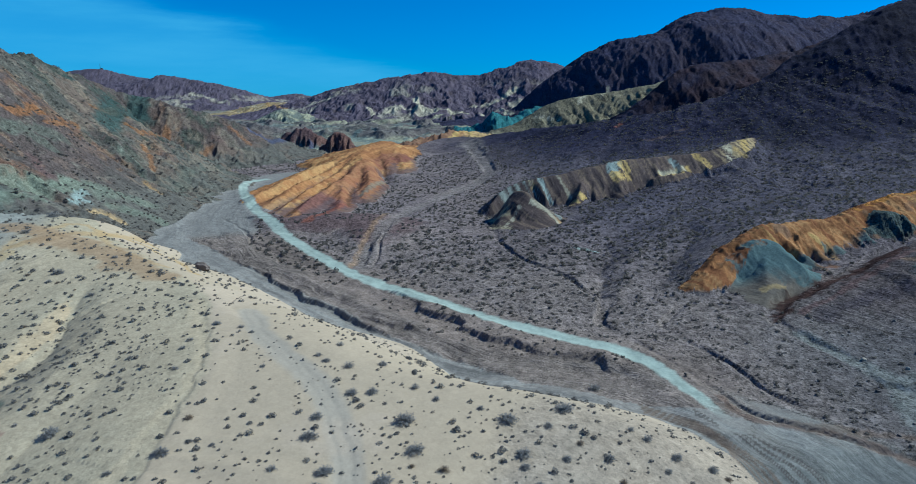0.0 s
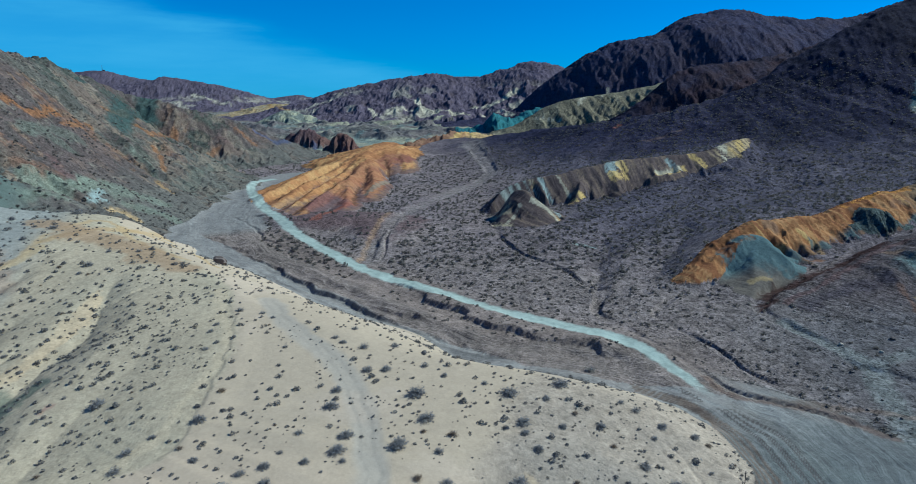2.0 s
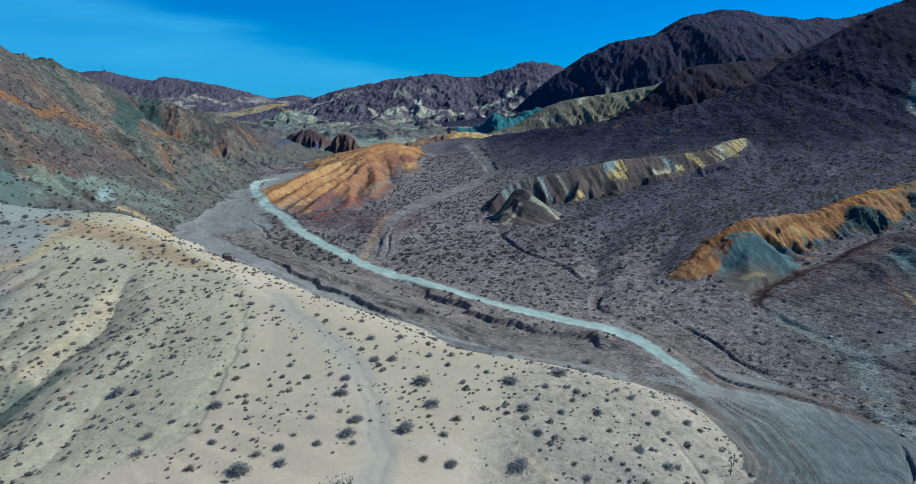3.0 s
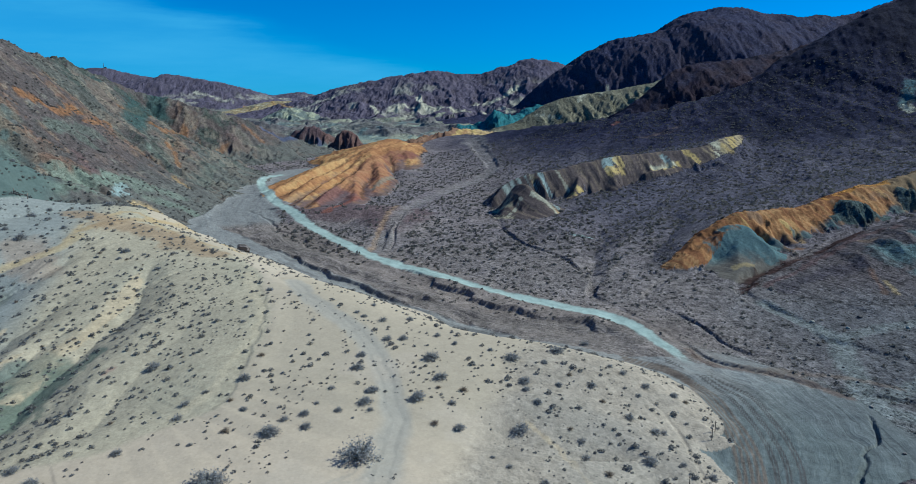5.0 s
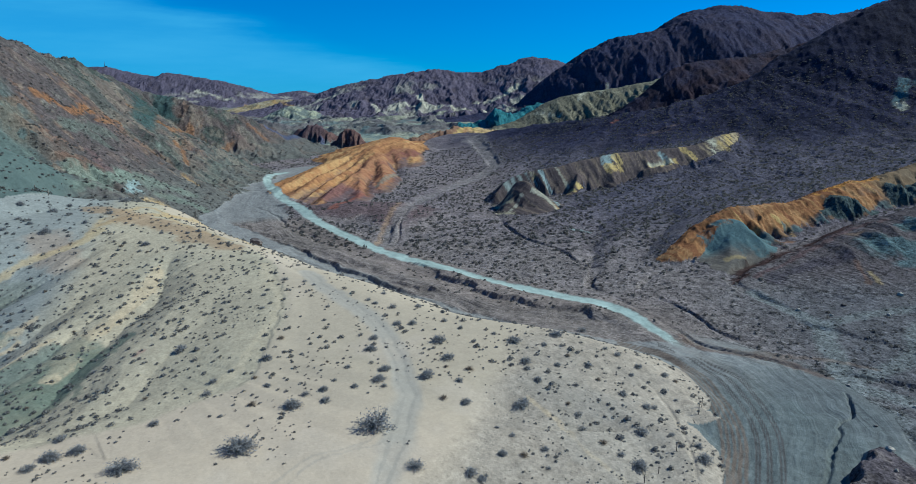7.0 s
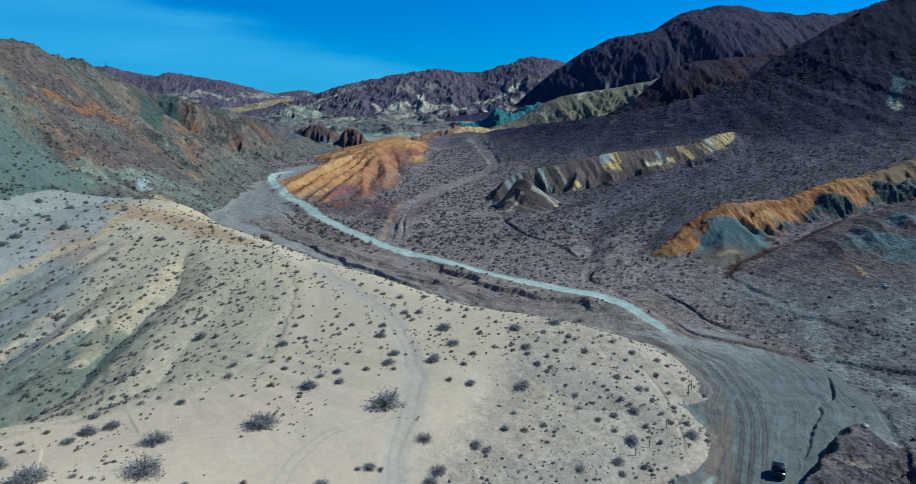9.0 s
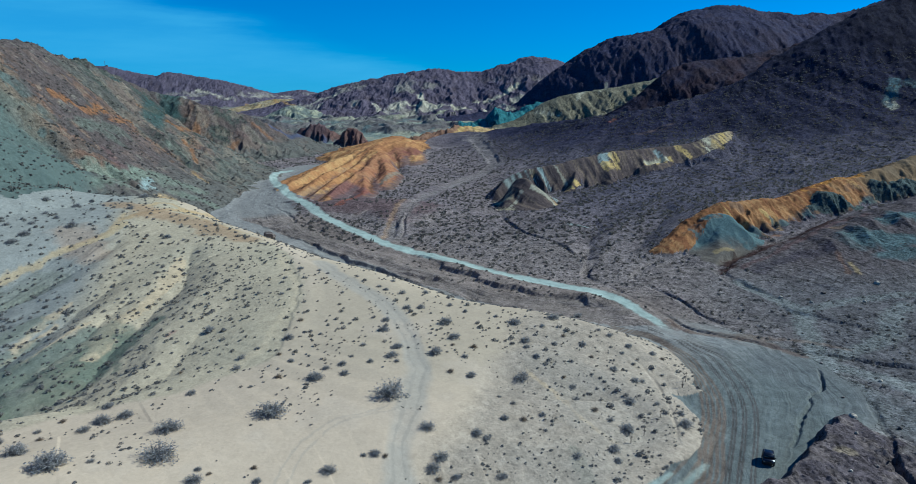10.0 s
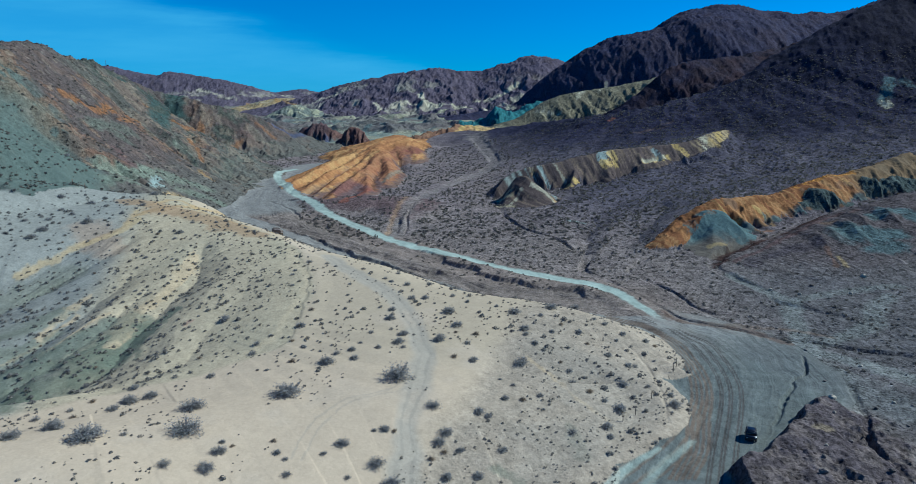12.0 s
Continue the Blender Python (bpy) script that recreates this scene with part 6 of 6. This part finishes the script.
CREST = [(30, 63.8, 0.9), (31.6, 69.3, 1.2), (23.2, 73.7, 1.7), (26.1, 71.3, 1.7), (24.4, 68.8, 1.2), (30.2, 70.4, 1.5), (21.5, 75.1, 1.2), (-101.9, 162.8, 4), (-96.7, 143.8, 2.5), (-111.5, 119.9, 3.1), (-111.8, 115.5, 3), (-103.8, 127.4, 3.5), (-110.8, 132.5, 2), (-115.6, 135.5, 2.1), (-111.7, 151.5, 2.2), (-112.7, 145.4, 3), (-120, 143.6, 2.6), (-135.7, 174.6, 2.5), (-78, 123.9, 2.2), (-73.3, 122.7, 1.4), (-77.7, 120.2, 1.4), (-48, 70.9, 2.5), (-88.1, 93.4, 1.6), (-118.7, 124.5, 2.4), (-114.1, 127.1, 2.4), (-66.5, 114.3, 1.7), (-77.6, 131.7, 1.5), (-71.5, 132.7, 1.5), (-83.4, 123, 1.5), (-98.6, 135.6, 1.8), (-80.1, 108.7, 1.4)]


def plant(spots):
    """Bushes at x, y, width."""
    for k, ((x, y, w), z) in enumerate(zip(spots, height_at(spots))):
        rng = random.Random(int(x * 10) * 7919 + int(y * 10))
        kind = rng.choice((0, 1, 0, 1, 2)) if w > 1.6 else rng.choice((0, 1, 2, 2, 3))
        m = Matrix.Translation((x, y, z - 0.03 * w)) @ Matrix.Rotation(rng.uniform(0, 6.28), 4, "Z") @ Matrix.Diagonal((w * rng.uniform(0.9, 1.15), w * rng.uniform(0.85, 1.05), w * rng.uniform(0.6, 0.8), 1))
        if plant.fresh[kind]:
            plant.fresh[kind] = False
            BUSHES[kind].matrix_basis = m
        else:
            copy_thing(BUSHES[kind], Matrix.Translation((0, 0, 0)) @ m).matrix_basis = m


plant.fresh = [True] * 4
for spots in (FLAT, TRACK, SHOULDER, POINT, CREST):
    plant(spots)


def scatter(count, near, far, half, seed, power=1.0):
    """Random places in a fan of ground, thinning outward."""
    rng = np.random.RandomState(seed)
    r = near + (far - near) * rng.rand(count) ** power
    a = np.radians(rng.uniform(-half, half, count))
    return HUB[0] + r * np.sin(a), HUB[1] + r * np.cos(a)


TAKEN = np.array([p[:2] for spots in (FLAT, TRACK, SHOULDER, POINT, CREST) for p in spots])

# small bushes over the slopes of the sand hill
sx, sy = scatter(9000, 85, 270, 39, 5)
sn = relief(sx, sy)
ok = (sn.kind == 3) & (np.min(np.hypot(sx[:, None] - TAKEN[:, 0], sy[:, None] - TAKEN[:, 1]), axis=1) > 1.6)
ok &= (sx < -45) | (np.random.RandomState(77).rand(len(sx)) < 0.5)
bare = (sy < 50 + 0.3 * (sx + 45)) & (sx < -4)  # the open flat below the slopes
ok &= ~(bare & (fbm(sx, sy, 5, 2, 50) < 0.42))
ok &= (fbm(sx, sy, 16, 3, 51) + 0.5 * step(20, -40, sx) - 0.9 * (np.hypot((sx + 14) / 34, (sy - 44) / 20) < 1) > -0.32) & (along(sx, sy, [(a, b, 0) for a, b in ((-36, 108), (-28, 92), (-19, 82), (-14, 71), (-10.8, 60), (-10.8, 47), (-11, 31))], 500)[1] > 2.2)
small = [(float(a), float(b), float(w)) for a, b, w in zip(sx[ok], sy[ok], 0.45 + 0.85 * np.random.RandomState(3).rand(ok.sum()) ** 2)]
plant(small[:150])


def tufts(name, px, py, pz, width, mat, label, seed, sprigs=6, tall=0.5, sprig=0.09):
    """Many small bushes in one mesh: a low uneven crown of loose leafy facets, with sprigs standing out of it."""
    rng = np.random.RandomState(seed)
    n = len(px)
    ring = np.arange(6) * np.pi / 3
    crown = np.concatenate([[(0, 0, 0.86)], np.stack([0.62 * np.cos(ring), 0.62 * np.sin(ring), 0 * ring + 0.80], 1), np.stack([0.98 * np.cos(ring + 0.5), 0.98 * np.sin(ring + 0.5), 0 * ring + 0.34], 1), np.stack([0.6 * np.cos(ring), 0.6 * np.sin(ring), 0 * ring - 0.05], 1)])
    tris = []
    for k in range(6):
        j = (k + 1) % 6
        tris += [(0, 1 + k, 1 + j), (1 + k, 7 + k, 1 + j), (1 + j, 7 + k, 7 + j), (7 + k, 13 + k, 13 + j)]
    facets = crown[np.array(tris)] * (0.42, 0.42, tall * 0.8)
    v = facets[None] * (1 + rng.normal(0, 0.16, (n, len(tris), 1, 1))) + rng.normal(0, sprig, (n, len(tris), 3, 3)) * (1, 1, 0.8)
    v = v.reshape(n, -1, 3) * rng.uniform(0.75, 1.2, (n, 1, 3))
    c = rng.normal(0, 1, (n, sprigs, 3))
    c /= np.linalg.norm(c, axis=-1, keepdims=True)
    c[..., 2] = np.abs(c[..., 2])
    loose = (c * (0.46, 0.46, tall * 0.9))[:, :, None, :] + rng.normal(0, 0.7 * sprig, (n, sprigs, 3, 3))
    v = np.concatenate([v, loose.reshape(n, -1, 3)], 1) * width[:, None, None] + np.stack([px, py, pz], -1)[:, None]
    each = v.shape[1]
    q = np.arange(n * each).reshape(-1, 3)
    me = bpy.data.meshes.new(name)
    me.vertices.add(n * each)
    me.vertices.foreach_set("co", v.ravel().astype(np.float32))
    me.loops.add(q.size)
    me.loops.foreach_set("vertex_index", q.ravel().astype(np.int32))
    me.polygons.add(len(q))
    me.polygons.foreach_set("loop_start", np.arange(0, q.size, 3, dtype=np.int32))
    me.update(calc_edges=True)
    me.materials.append(mat)
    return tagged(new(name, me), label, "scrub", kind="stuff")


rest = np.array(small[150:])
tufts("sand_scrub", rest[:, 0], rest[:, 1], height_at(rest) - 0.02, rest[:, 2] * 0.9, SAND_SCRUB, "small dark bushes scattered over pale sand", 8, 40, 0.55, 0.07)
tx, ty = scatter(7000, 80, 190, 36, 15)
tn = relief(tx, ty)
ok = (tn.kind == 3) & (fbm(tx, ty, 9, 3, 55) > 0.0 - 0.25 * step(4, 12, tx))
tufts("sand_scrub", tx[ok], ty[ok], tn.z[ok] - 0.01, 0.2 + 0.4 * np.random.RandomState(14).rand(ok.sum()) ** 2, SAND_SCRUB, "tiny dry tufts and twigs strewn over pale sand", 16, 8, 0.5, 0.09)
fx, fy = scatter(34000, 120, 560, 37, 9, 1.1)
fn = relief(fx, fy)
colours(fn)
clump = fbm(fx, fy, 22, 3, 52)
ok = np.isin(fn.kind, (0, 13, 6)) & ~fn.low & ((fy > 170) | (np.random.RandomState(78).rand(len(fy)) < 0.55)) & (clump > -0.45) & (fy > 60) & (fy < 600)
lane = along(fx, fy, [(8, 566, 0), (19, 408, 0), (15, 366, 0), (-7, 310, 0), (-20, 267, 0), (-25, 219, 0), (-26, 185, 0), (-26, 170, 0)], 5.0)[0]
ok[lane] = False
lane = along(fx, fy, [(76, 52, 0), (66.5, 65, 0), (61.5, 70, 0), (64.8, 82.3, 0), (71.2, 98.5, 0), (69, 109, 0), (66, 120, 0)], 2.4)[0]
ok[lane] = False
ok &= (fn.kind != 13) | (np.random.RandomState(79).rand(len(fy)) < 0.4)
tufts("desert_scrub", fx[ok], fy[ok], fn.z[ok] - 0.03, (0.6 + 1.2 * np.random.RandomState(4).rand(ok.sum()) ** 1.8) * (0.55 + 0.45 * step(110, 170, fy[ok])), SCRUB, "low dark scrub scattered over the gravel fan", 10, 4, 0.5, 0.10)
hx, hy = scatter(24000, 190, 620, 37, 12, 1.1)
hn = relief(hx, hy)
ok = (hn.kind == 4) & (fbm(hx, hy, 26, 3, 53) > -0.35)
tufts("hillside_scrub", hx[ok], hy[ok], hn.z[ok] - 0.03, 0.5 + 0.9 * np.random.RandomState(6).rand(ok.sum()), SCRUB, "thin dark scrub on the rocky hillside", 13, 3, 0.5, 0.10)


# ---- stones ----
def stone_mesh(seed, mat, rings=1):
    rng = random.Random(seed)
    bm = bmesh.new()
    bmesh.ops.create_icosphere(bm, subdivisions=rings + 1, radius=0.5)
    off = Vector((rng.uniform(-9, 9), rng.uniform(-9, 9), rng.uniform(-9, 9)))
    for v in bm.verts:
        d = v.co.normalized()
        v.co = d * (0.5 + 0.16 * noise.noise(d * 1.6 + off) + 0.09 * noise.noise(d * 4 + off))
        v.co.x *= 1.15
        v.co.z *= 0.72
    for q in range(5):
        n = Vector((rng.gauss(0, 1), rng.gauss(0, 1), rng.gauss(0, 0.7))).normalized()
        for v in bm.verts:
            over = v.co.dot(n) - 0.37
            if over > 0:
                v.co -= n * over
    me = bpy.data.meshes.new("boulder")
    bm.to_mesh(me)
    bm.free()
    me.materials.append(mat)
    return me


DARK_STONES = [stone_mesh(k, ROCK, 2) for k in (1, 2, 3)]
PALE_STONES = [stone_mesh(k, PALE_ROCK, 2) for k in (4, 5)]
BOULDERS = [(53.7, 49.9, 1.1, 1), (59, 47.4, 0.68, 0), (40.2, 27.7, 1, 0), (42, 31, 0.6, 0), (62.9, 49.3, 0.6, 1), (97, 114, 1.4, 1), (51, 44.5, 0.52, 1), (48.5, 36, 0.6, 0), (44, 34, 0.45, 1), (36, 27, 0.52, 0),
            (-58.1, 144, 3.6, 0), (71, 108, 0.9, 1), (76, 104, 0.75, 1), (82, 110, 0.98, 0), (88, 104, 0.83, 1), (66, 96, 0.68, 0), (57, 58, 0.52, 0), (66, 63, 0.68, 1), (61, 40, 0.6, 0), (49.5, 29, 0.68, 0)]
for (x, y, w, pale), z in zip(BOULDERS, height_at(BOULDERS)):
    rng = random.Random(int(x * 31 + y))
    ob = new("boulder", rng.choice(PALE_STONES if pale else DARK_STONES))
    ob.matrix_basis = Matrix.Translation((x, y, z + 0.2 * w)) @ Matrix.Rotation(rng.uniform(0, 6.28), 4, "Z") @ Matrix.Diagonal((w, w * rng.uniform(0.8, 1.1), w * rng.uniform(0.8, 1.1), 1))
    tagged(ob, "pale weathered boulder half sunk in gravel" if pale else "dark angular boulder half sunk in gravel", "boulder", "boulders by the wash")


def rubble(name, px, py, pz, size, mat, label, seed):
    """Many small angular stones in one mesh."""
    rng = np.random.RandomState(seed)
    t = (1 + 5**0.5) / 2
    base = np.array([(-1, t, 0), (1, t, 0), (-1, -t, 0), (1, -t, 0), (0, -1, t), (0, 1, t), (0, -1, -t), (0, 1, -t), (t, 0, -1), (t, 0, 1), (-t, 0, -1), (-t, 0, 1)]) / 3.8
    tris = np.array([(0, 11, 5), (0, 5, 1), (0, 1, 7), (0, 7, 10), (0, 10, 11), (1, 5, 9), (5, 11, 4), (11, 10, 2), (10, 7, 6), (7, 1, 8), (3, 9, 4), (3, 4, 2), (3, 2, 6), (3, 6, 8), (3, 8, 9), (4, 9, 5), (2, 4, 11), (6, 2, 10), (8, 6, 7), (9, 8, 1)])
    n = len(px)
    v = base[None] * (1 + rng.normal(0, 0.22, (n, 12, 1))) * rng.uniform(0.6, 1.2, (n, 1, 3)) * (1, 1, 0.75)
    a = rng.uniform(0, 6.28, n)
    c, s = np.cos(a)[:, None], np.sin(a)[:, None]
    v = np.stack([v[..., 0] * c - v[..., 1] * s, v[..., 0] * s + v[..., 1] * c, v[..., 2]], -1) * size[:, None, None]
    v += np.stack([px, py, pz + 0.12 * size], -1)[:, None]
    q = (tris[None] + 12 * np.arange(n)[:, None, None]).reshape(-1, 3)
    me = bpy.data.meshes.new(name)
    me.vertices.add(n * 12)
    me.vertices.foreach_set("co", v.ravel().astype(np.float32))
    me.loops.add(q.size)
    me.loops.foreach_set("vertex_index", q.ravel().astype(np.int32))
    me.polygons.add(len(q))
    me.polygons.foreach_set("loop_start", np.arange(0, q.size, 3, dtype=np.int32))
    me.update(calc_edges=True)
    me.materials.append(mat)
    return tagged(new(name, me), label, "stones", kind="stuff")


rx, ry = scatter(11000, 85, 420, 40, 21, 1.2)
rn = relief(rx, ry)
colours(rn)
ok = np.isin(rn.kind, (0, 13, 17, 4, 6)) & ~rn.low & (fbm(rx, ry, 12, 3, 54) > -0.25)
rubble("gravel", rx[ok], ry[ok], rn.z[ok], 0.14 + 0.5 * np.random.RandomState(7).rand(ok.sum()) ** 5, GRAVEL, "loose dark stones strewn over the fan", 22)


# ---- the parked car ----
PAINT = plain("car_paint", (0.012, 0.016, 0.028), 0.25, 0.1, metal=0.3)
RUBBER = plain("tyre_rubber", (0.02, 0.02, 0.02), 0.8, 0.2)
STEEL = plain("wheel_alloy", (0.35, 0.35, 0.36), 0.35, 0.1, metal=0.9)
TRIM = plain("black_trim", (0.018, 0.018, 0.02), 0.6, 0.2)
GLASS = plain("car_glass", (0.01, 0.012, 0.015), 0.06, 0.05)
LENS = plain("lamp_lens", (0.55, 0.56, 0.55), 0.12, 0.1)
RED = plain("tail_lens", (0.28, 0.02, 0.015), 0.2, 0.1)


def loft(name, sections, mat, bevel=0.0):
    """A closed skin through rings of equal point counts."""
    bm = bmesh.new()
    rings = [[bm.verts.new(p) for p in ring] for ring in sections]
    k = len(rings[0])
    for r0, r1 in zip(rings[:-1], rings[1:]):
        for i in range(k):
            bm.faces.new((r0[i], r0[(i + 1) % k], r1[(i + 1) % k], r1[i]))
    bm.faces.new(rings[0][::-1])
    bm.faces.new(rings[-1])
    bmesh.ops.recalc_face_normals(bm, faces=bm.faces)
    if bevel:
        bmesh.ops.bevel(bm, geom=[e for e in bm.edges if e.calc_face_angle(0) > 0.5], offset=bevel, segments=2, affect="EDGES")
    me = bpy.data.meshes.new(name)
    bm.to_mesh(me)
    bm.free()
    for p in me.polygons:
        p.use_smooth = True
    me.materials.append(mat)
    return me


def block(name, x0, x1, y0, y1, z0, z1, mat, bevel=0.02):
    return loft(name, [[(x0, y0, z), (x1, y0, z), (x1, y1, z), (x0, y1, z)] for z in (z0, z1)], mat, bevel)


def wheel_mesh(name, outer, inner, width, mat):
    """A turned ring or disc about the x axis."""
    bm = bmesh.new()
    prof = [(inner, -width / 2), (outer * 0.94, -width / 2), (outer, -width * 0.32), (outer, width * 0.32), (outer * 0.94, width / 2), (inner, width / 2)]
    rows = [[bm.verts.new((x, math.cos(a) * r, math.sin(a) * r)) for r, x in prof] for a in [2 * math.pi * k / 24 for k in range(24)]]
    for a, b in zip(rows, rows[1:] + rows[:1]):
        for i in range(len(prof) - 1):
            bm.faces.new((a[i], a[i + 1], b[i + 1], b[i]))
        bm.faces.new((a[-1], a[0], b[0], b[-1]))
    bmesh.ops.recalc_face_normals(bm, faces=bm.faces)
    me = bpy.data.meshes.new(name)
    bm.to_mesh(me)
    bm.free()
    me.materials.append(mat)
    return me


def off_road_car():
    car = new("car")
    lower = []
    for y, w, z0, z1 in ((-2.15, 0.78, 0.50, 0.86), (-2.05, 0.90, 0.38, 1.00), (-1.0, 0.93, 0.34, 1.06), (0.9, 0.93, 0.34, 1.06), (1.85, 0.90, 0.36, 1.02), (2.15, 0.80, 0.46, 0.92)):
        lower.append([(-w, y, z0 + 0.08), (-w * 0.9, y, z0), (w * 0.9, y, z0), (w, y, z0 + 0.08), (w, y, z1 - 0.10), (w * 0.92, y, z1), (-w * 0.92, y, z1), (-w, y, z1 - 0.10)])
    part("body", loft("body", lower, PAINT), car, "dark blue-black painted body")
    cabin = []
    for y, w, z1 in ((-2.02, 0.84, 1.10), (-1.75, 0.80, 1.70), (-1.3, 0.76, 1.78), (0.3, 0.76, 1.78), (0.75, 0.78, 1.66), (1.25, 0.84, 1.08)):
        cabin.append([(-0.88, y, 1.02), (0.88, y, 1.02), (w, y, z1 - 0.06), (w * 0.92, y, z1), (-w * 0.92, y, z1), (-w, y, z1 - 0.06)])
    part("cabin", loft("cabin", cabin, PAINT), car)
    for s in (-1, 1):
        for y0, y1 in ((-1.72, -0.92), (-0.84, -0.04), (0.04, 0.62)):
            part("side_window", loft("side_window", [[(s * 0.862, y0, 1.12), (s * 0.862, y1, 1.12), (s * 0.802, y1 - 0.05, 1.58), (s * 0.802, y0 + 0.05, 1.58)], [(s * 0.885, y0, 1.12), (s * 0.885, y1, 1.12), (s * 0.825, y1 - 0.05, 1.58), (s * 0.825, y0 + 0.05, 1.58)]], GLASS), car)
        part("door_mirror", block("door_mirror", *sorted((s * 0.93, s * 1.10)), 0.72, 0.84, 1.08, 1.24, TRIM), car)
        part("headlight", block("headlight", *sorted((s * 0.52, s * 0.78)), 2.08, 2.165, 0.72, 0.88, LENS), car, "clear headlight lens")
        part("tail_light", block("tail_light", *sorted((s * 0.66, s * 0.80)), -2.17, -2.08, 0.74, 0.98, RED), car, "red tail light lens")
        part("roof_rail", block("roof_rail", *sorted((s * 0.62, s * 0.67)), -1.4, 0.3, 1.77, 1.84, TRIM), car)
    part("windscreen", loft("windscreen", [[(-0.74, 1.24, 1.12), (0.74, 1.24, 1.12), (0.68, 0.82, 1.62), (-0.68, 0.82, 1.62)], [(-0.74, 1.28, 1.14), (0.74, 1.28, 1.14), (0.68, 0.86, 1.64), (-0.68, 0.86, 1.64)]], GLASS), car)
    part("rear_window", loft("rear_window", [[(-0.7, -2.00, 1.16), (0.7, -2.00, 1.16), (0.66, -1.80, 1.60), (-0.66, -1.80, 1.60)], [(-0.7, -2.04, 1.16), (0.7, -2.04, 1.16), (0.66, -1.84, 1.60), (-0.66, -1.84, 1.60)]], GLASS), car)
    part("bumper", block("bumper", -0.86, 0.86, 2.08, 2.24, 0.42, 0.62, TRIM), car)
    part("bumper", block("bumper", -0.86, 0.86, -2.24, -2.08, 0.42, 0.62, TRIM), car)
    part("grille", block("grille", -0.48, 0.48, 2.10, 2.18, 0.68, 0.90, TRIM), car)
    for x in (-0.80, 0.80):
        for y in (-1.32, 1.38):
            hub = part("wheel", wheel_mesh("wheel", 0.25, 0.03, 0.20, STEEL), car)
            hub.location = (x, y, 0.37)
            part("tyre", wheel_mesh("tyre", 0.37, 0.24, 0.24, RUBBER), hub)
    return tagged(car, "small dark blue-black off-road car parked in the gravel wash", "car")


car = off_road_car()
z = height_at([(36.6, 39.6)])[0]
car.matrix_basis = Matrix.Translation((36.6, 39.6, z)) @ Matrix.Rotation(radians(158), 4, "Z") @ Matrix.Diagonal((0.82, 0.52, 0.78, 1))

# ---- slim marker posts at the foot of the sand hill ----
POST = plain("grey_wood", (0.16, 0.13, 0.10), 0.9, 0.3)


def marker_post(x, y, high):
    z = height_at([(x, y)])[0]
    ob = new("marker_post")
    ob.matrix_basis = Matrix.Translation((x, y, z - 0.1)) @ Matrix.Rotation(radians(20), 4, "Z")
    part("post", block("post", -0.04, 0.04, -0.04, 0.04, 0, high, POST, 0.008), ob)
    part("crossbar", block("crossbar", -0.22, 0.22, -0.065, -0.042, high - 0.3, high - 0.2, POST, 0.005), ob)
    return tagged(ob, "slim weathered wooden marker post with a crossbar", "post", "marker posts")


marker_post(32.3, 60.5, 1.9)
marker_post(33.4, 62.3, 1.8)
marker_post(25.2, 48.8, 1.3)
marker_post(21.5, 44.1, 1.2)
marker_post(19.1, 41.8, 1.2)



def rail_fence(x, y, span):
    z = height_at([(x, y), (x + span, y)])
    ob = new("rail_fence")
    ob.matrix_basis = Matrix.Translation((x, y, z[0]))
    lift = z[1] - z[0]
    for dx, dz in ((0, 0), (span, lift)):
        part("post", loft("post", [[(dx + a, b, dz + h) for a, b in ((-0.09, -0.09), (0.09, -0.09), (0.09, 0.09), (-0.09, 0.09))] for h in (-0.3, 1.7)], POST, 0.01), ob)
    part("rail", loft("rail", [[(0.1, -0.06, 0.75), (0.1, 0.06, 0.75), (0.1, 0.06, 0.9), (0.1, -0.06, 0.9)], [(span - 0.1, -0.06, lift + 0.75), (span - 0.1, 0.06, lift + 0.75), (span - 0.1, 0.06, lift + 0.9), (span - 0.1, -0.06, lift + 0.9)]], POST), ob)
    return tagged(ob, "short weathered wooden barrier of two posts and a rail", "fence")


rail_fence(-123.4, 155.6, 3.6)

# ---- mast on the far summit ----
mast = new("radio_mast")
zm = float(relief(np.array([-2272.0]), np.array([4290.0])).z[0])
mast.location = (-2272, 4290, zm - 2)
part("pole", loft("pole", [[(math.cos(a) * r, math.sin(a) * r, h) for a in (0.5, 2.6, 4.7)] for r, h in ((2.6, 0), (1.8, 15), (1.0, 34))], TRIM), mast)
part("hut", block("hut", 6, 16, -4, 4, 0, 7, TRIM, 0.2), mast)
tagged(mast, "thin dark radio mast on a distant summit", "mast")
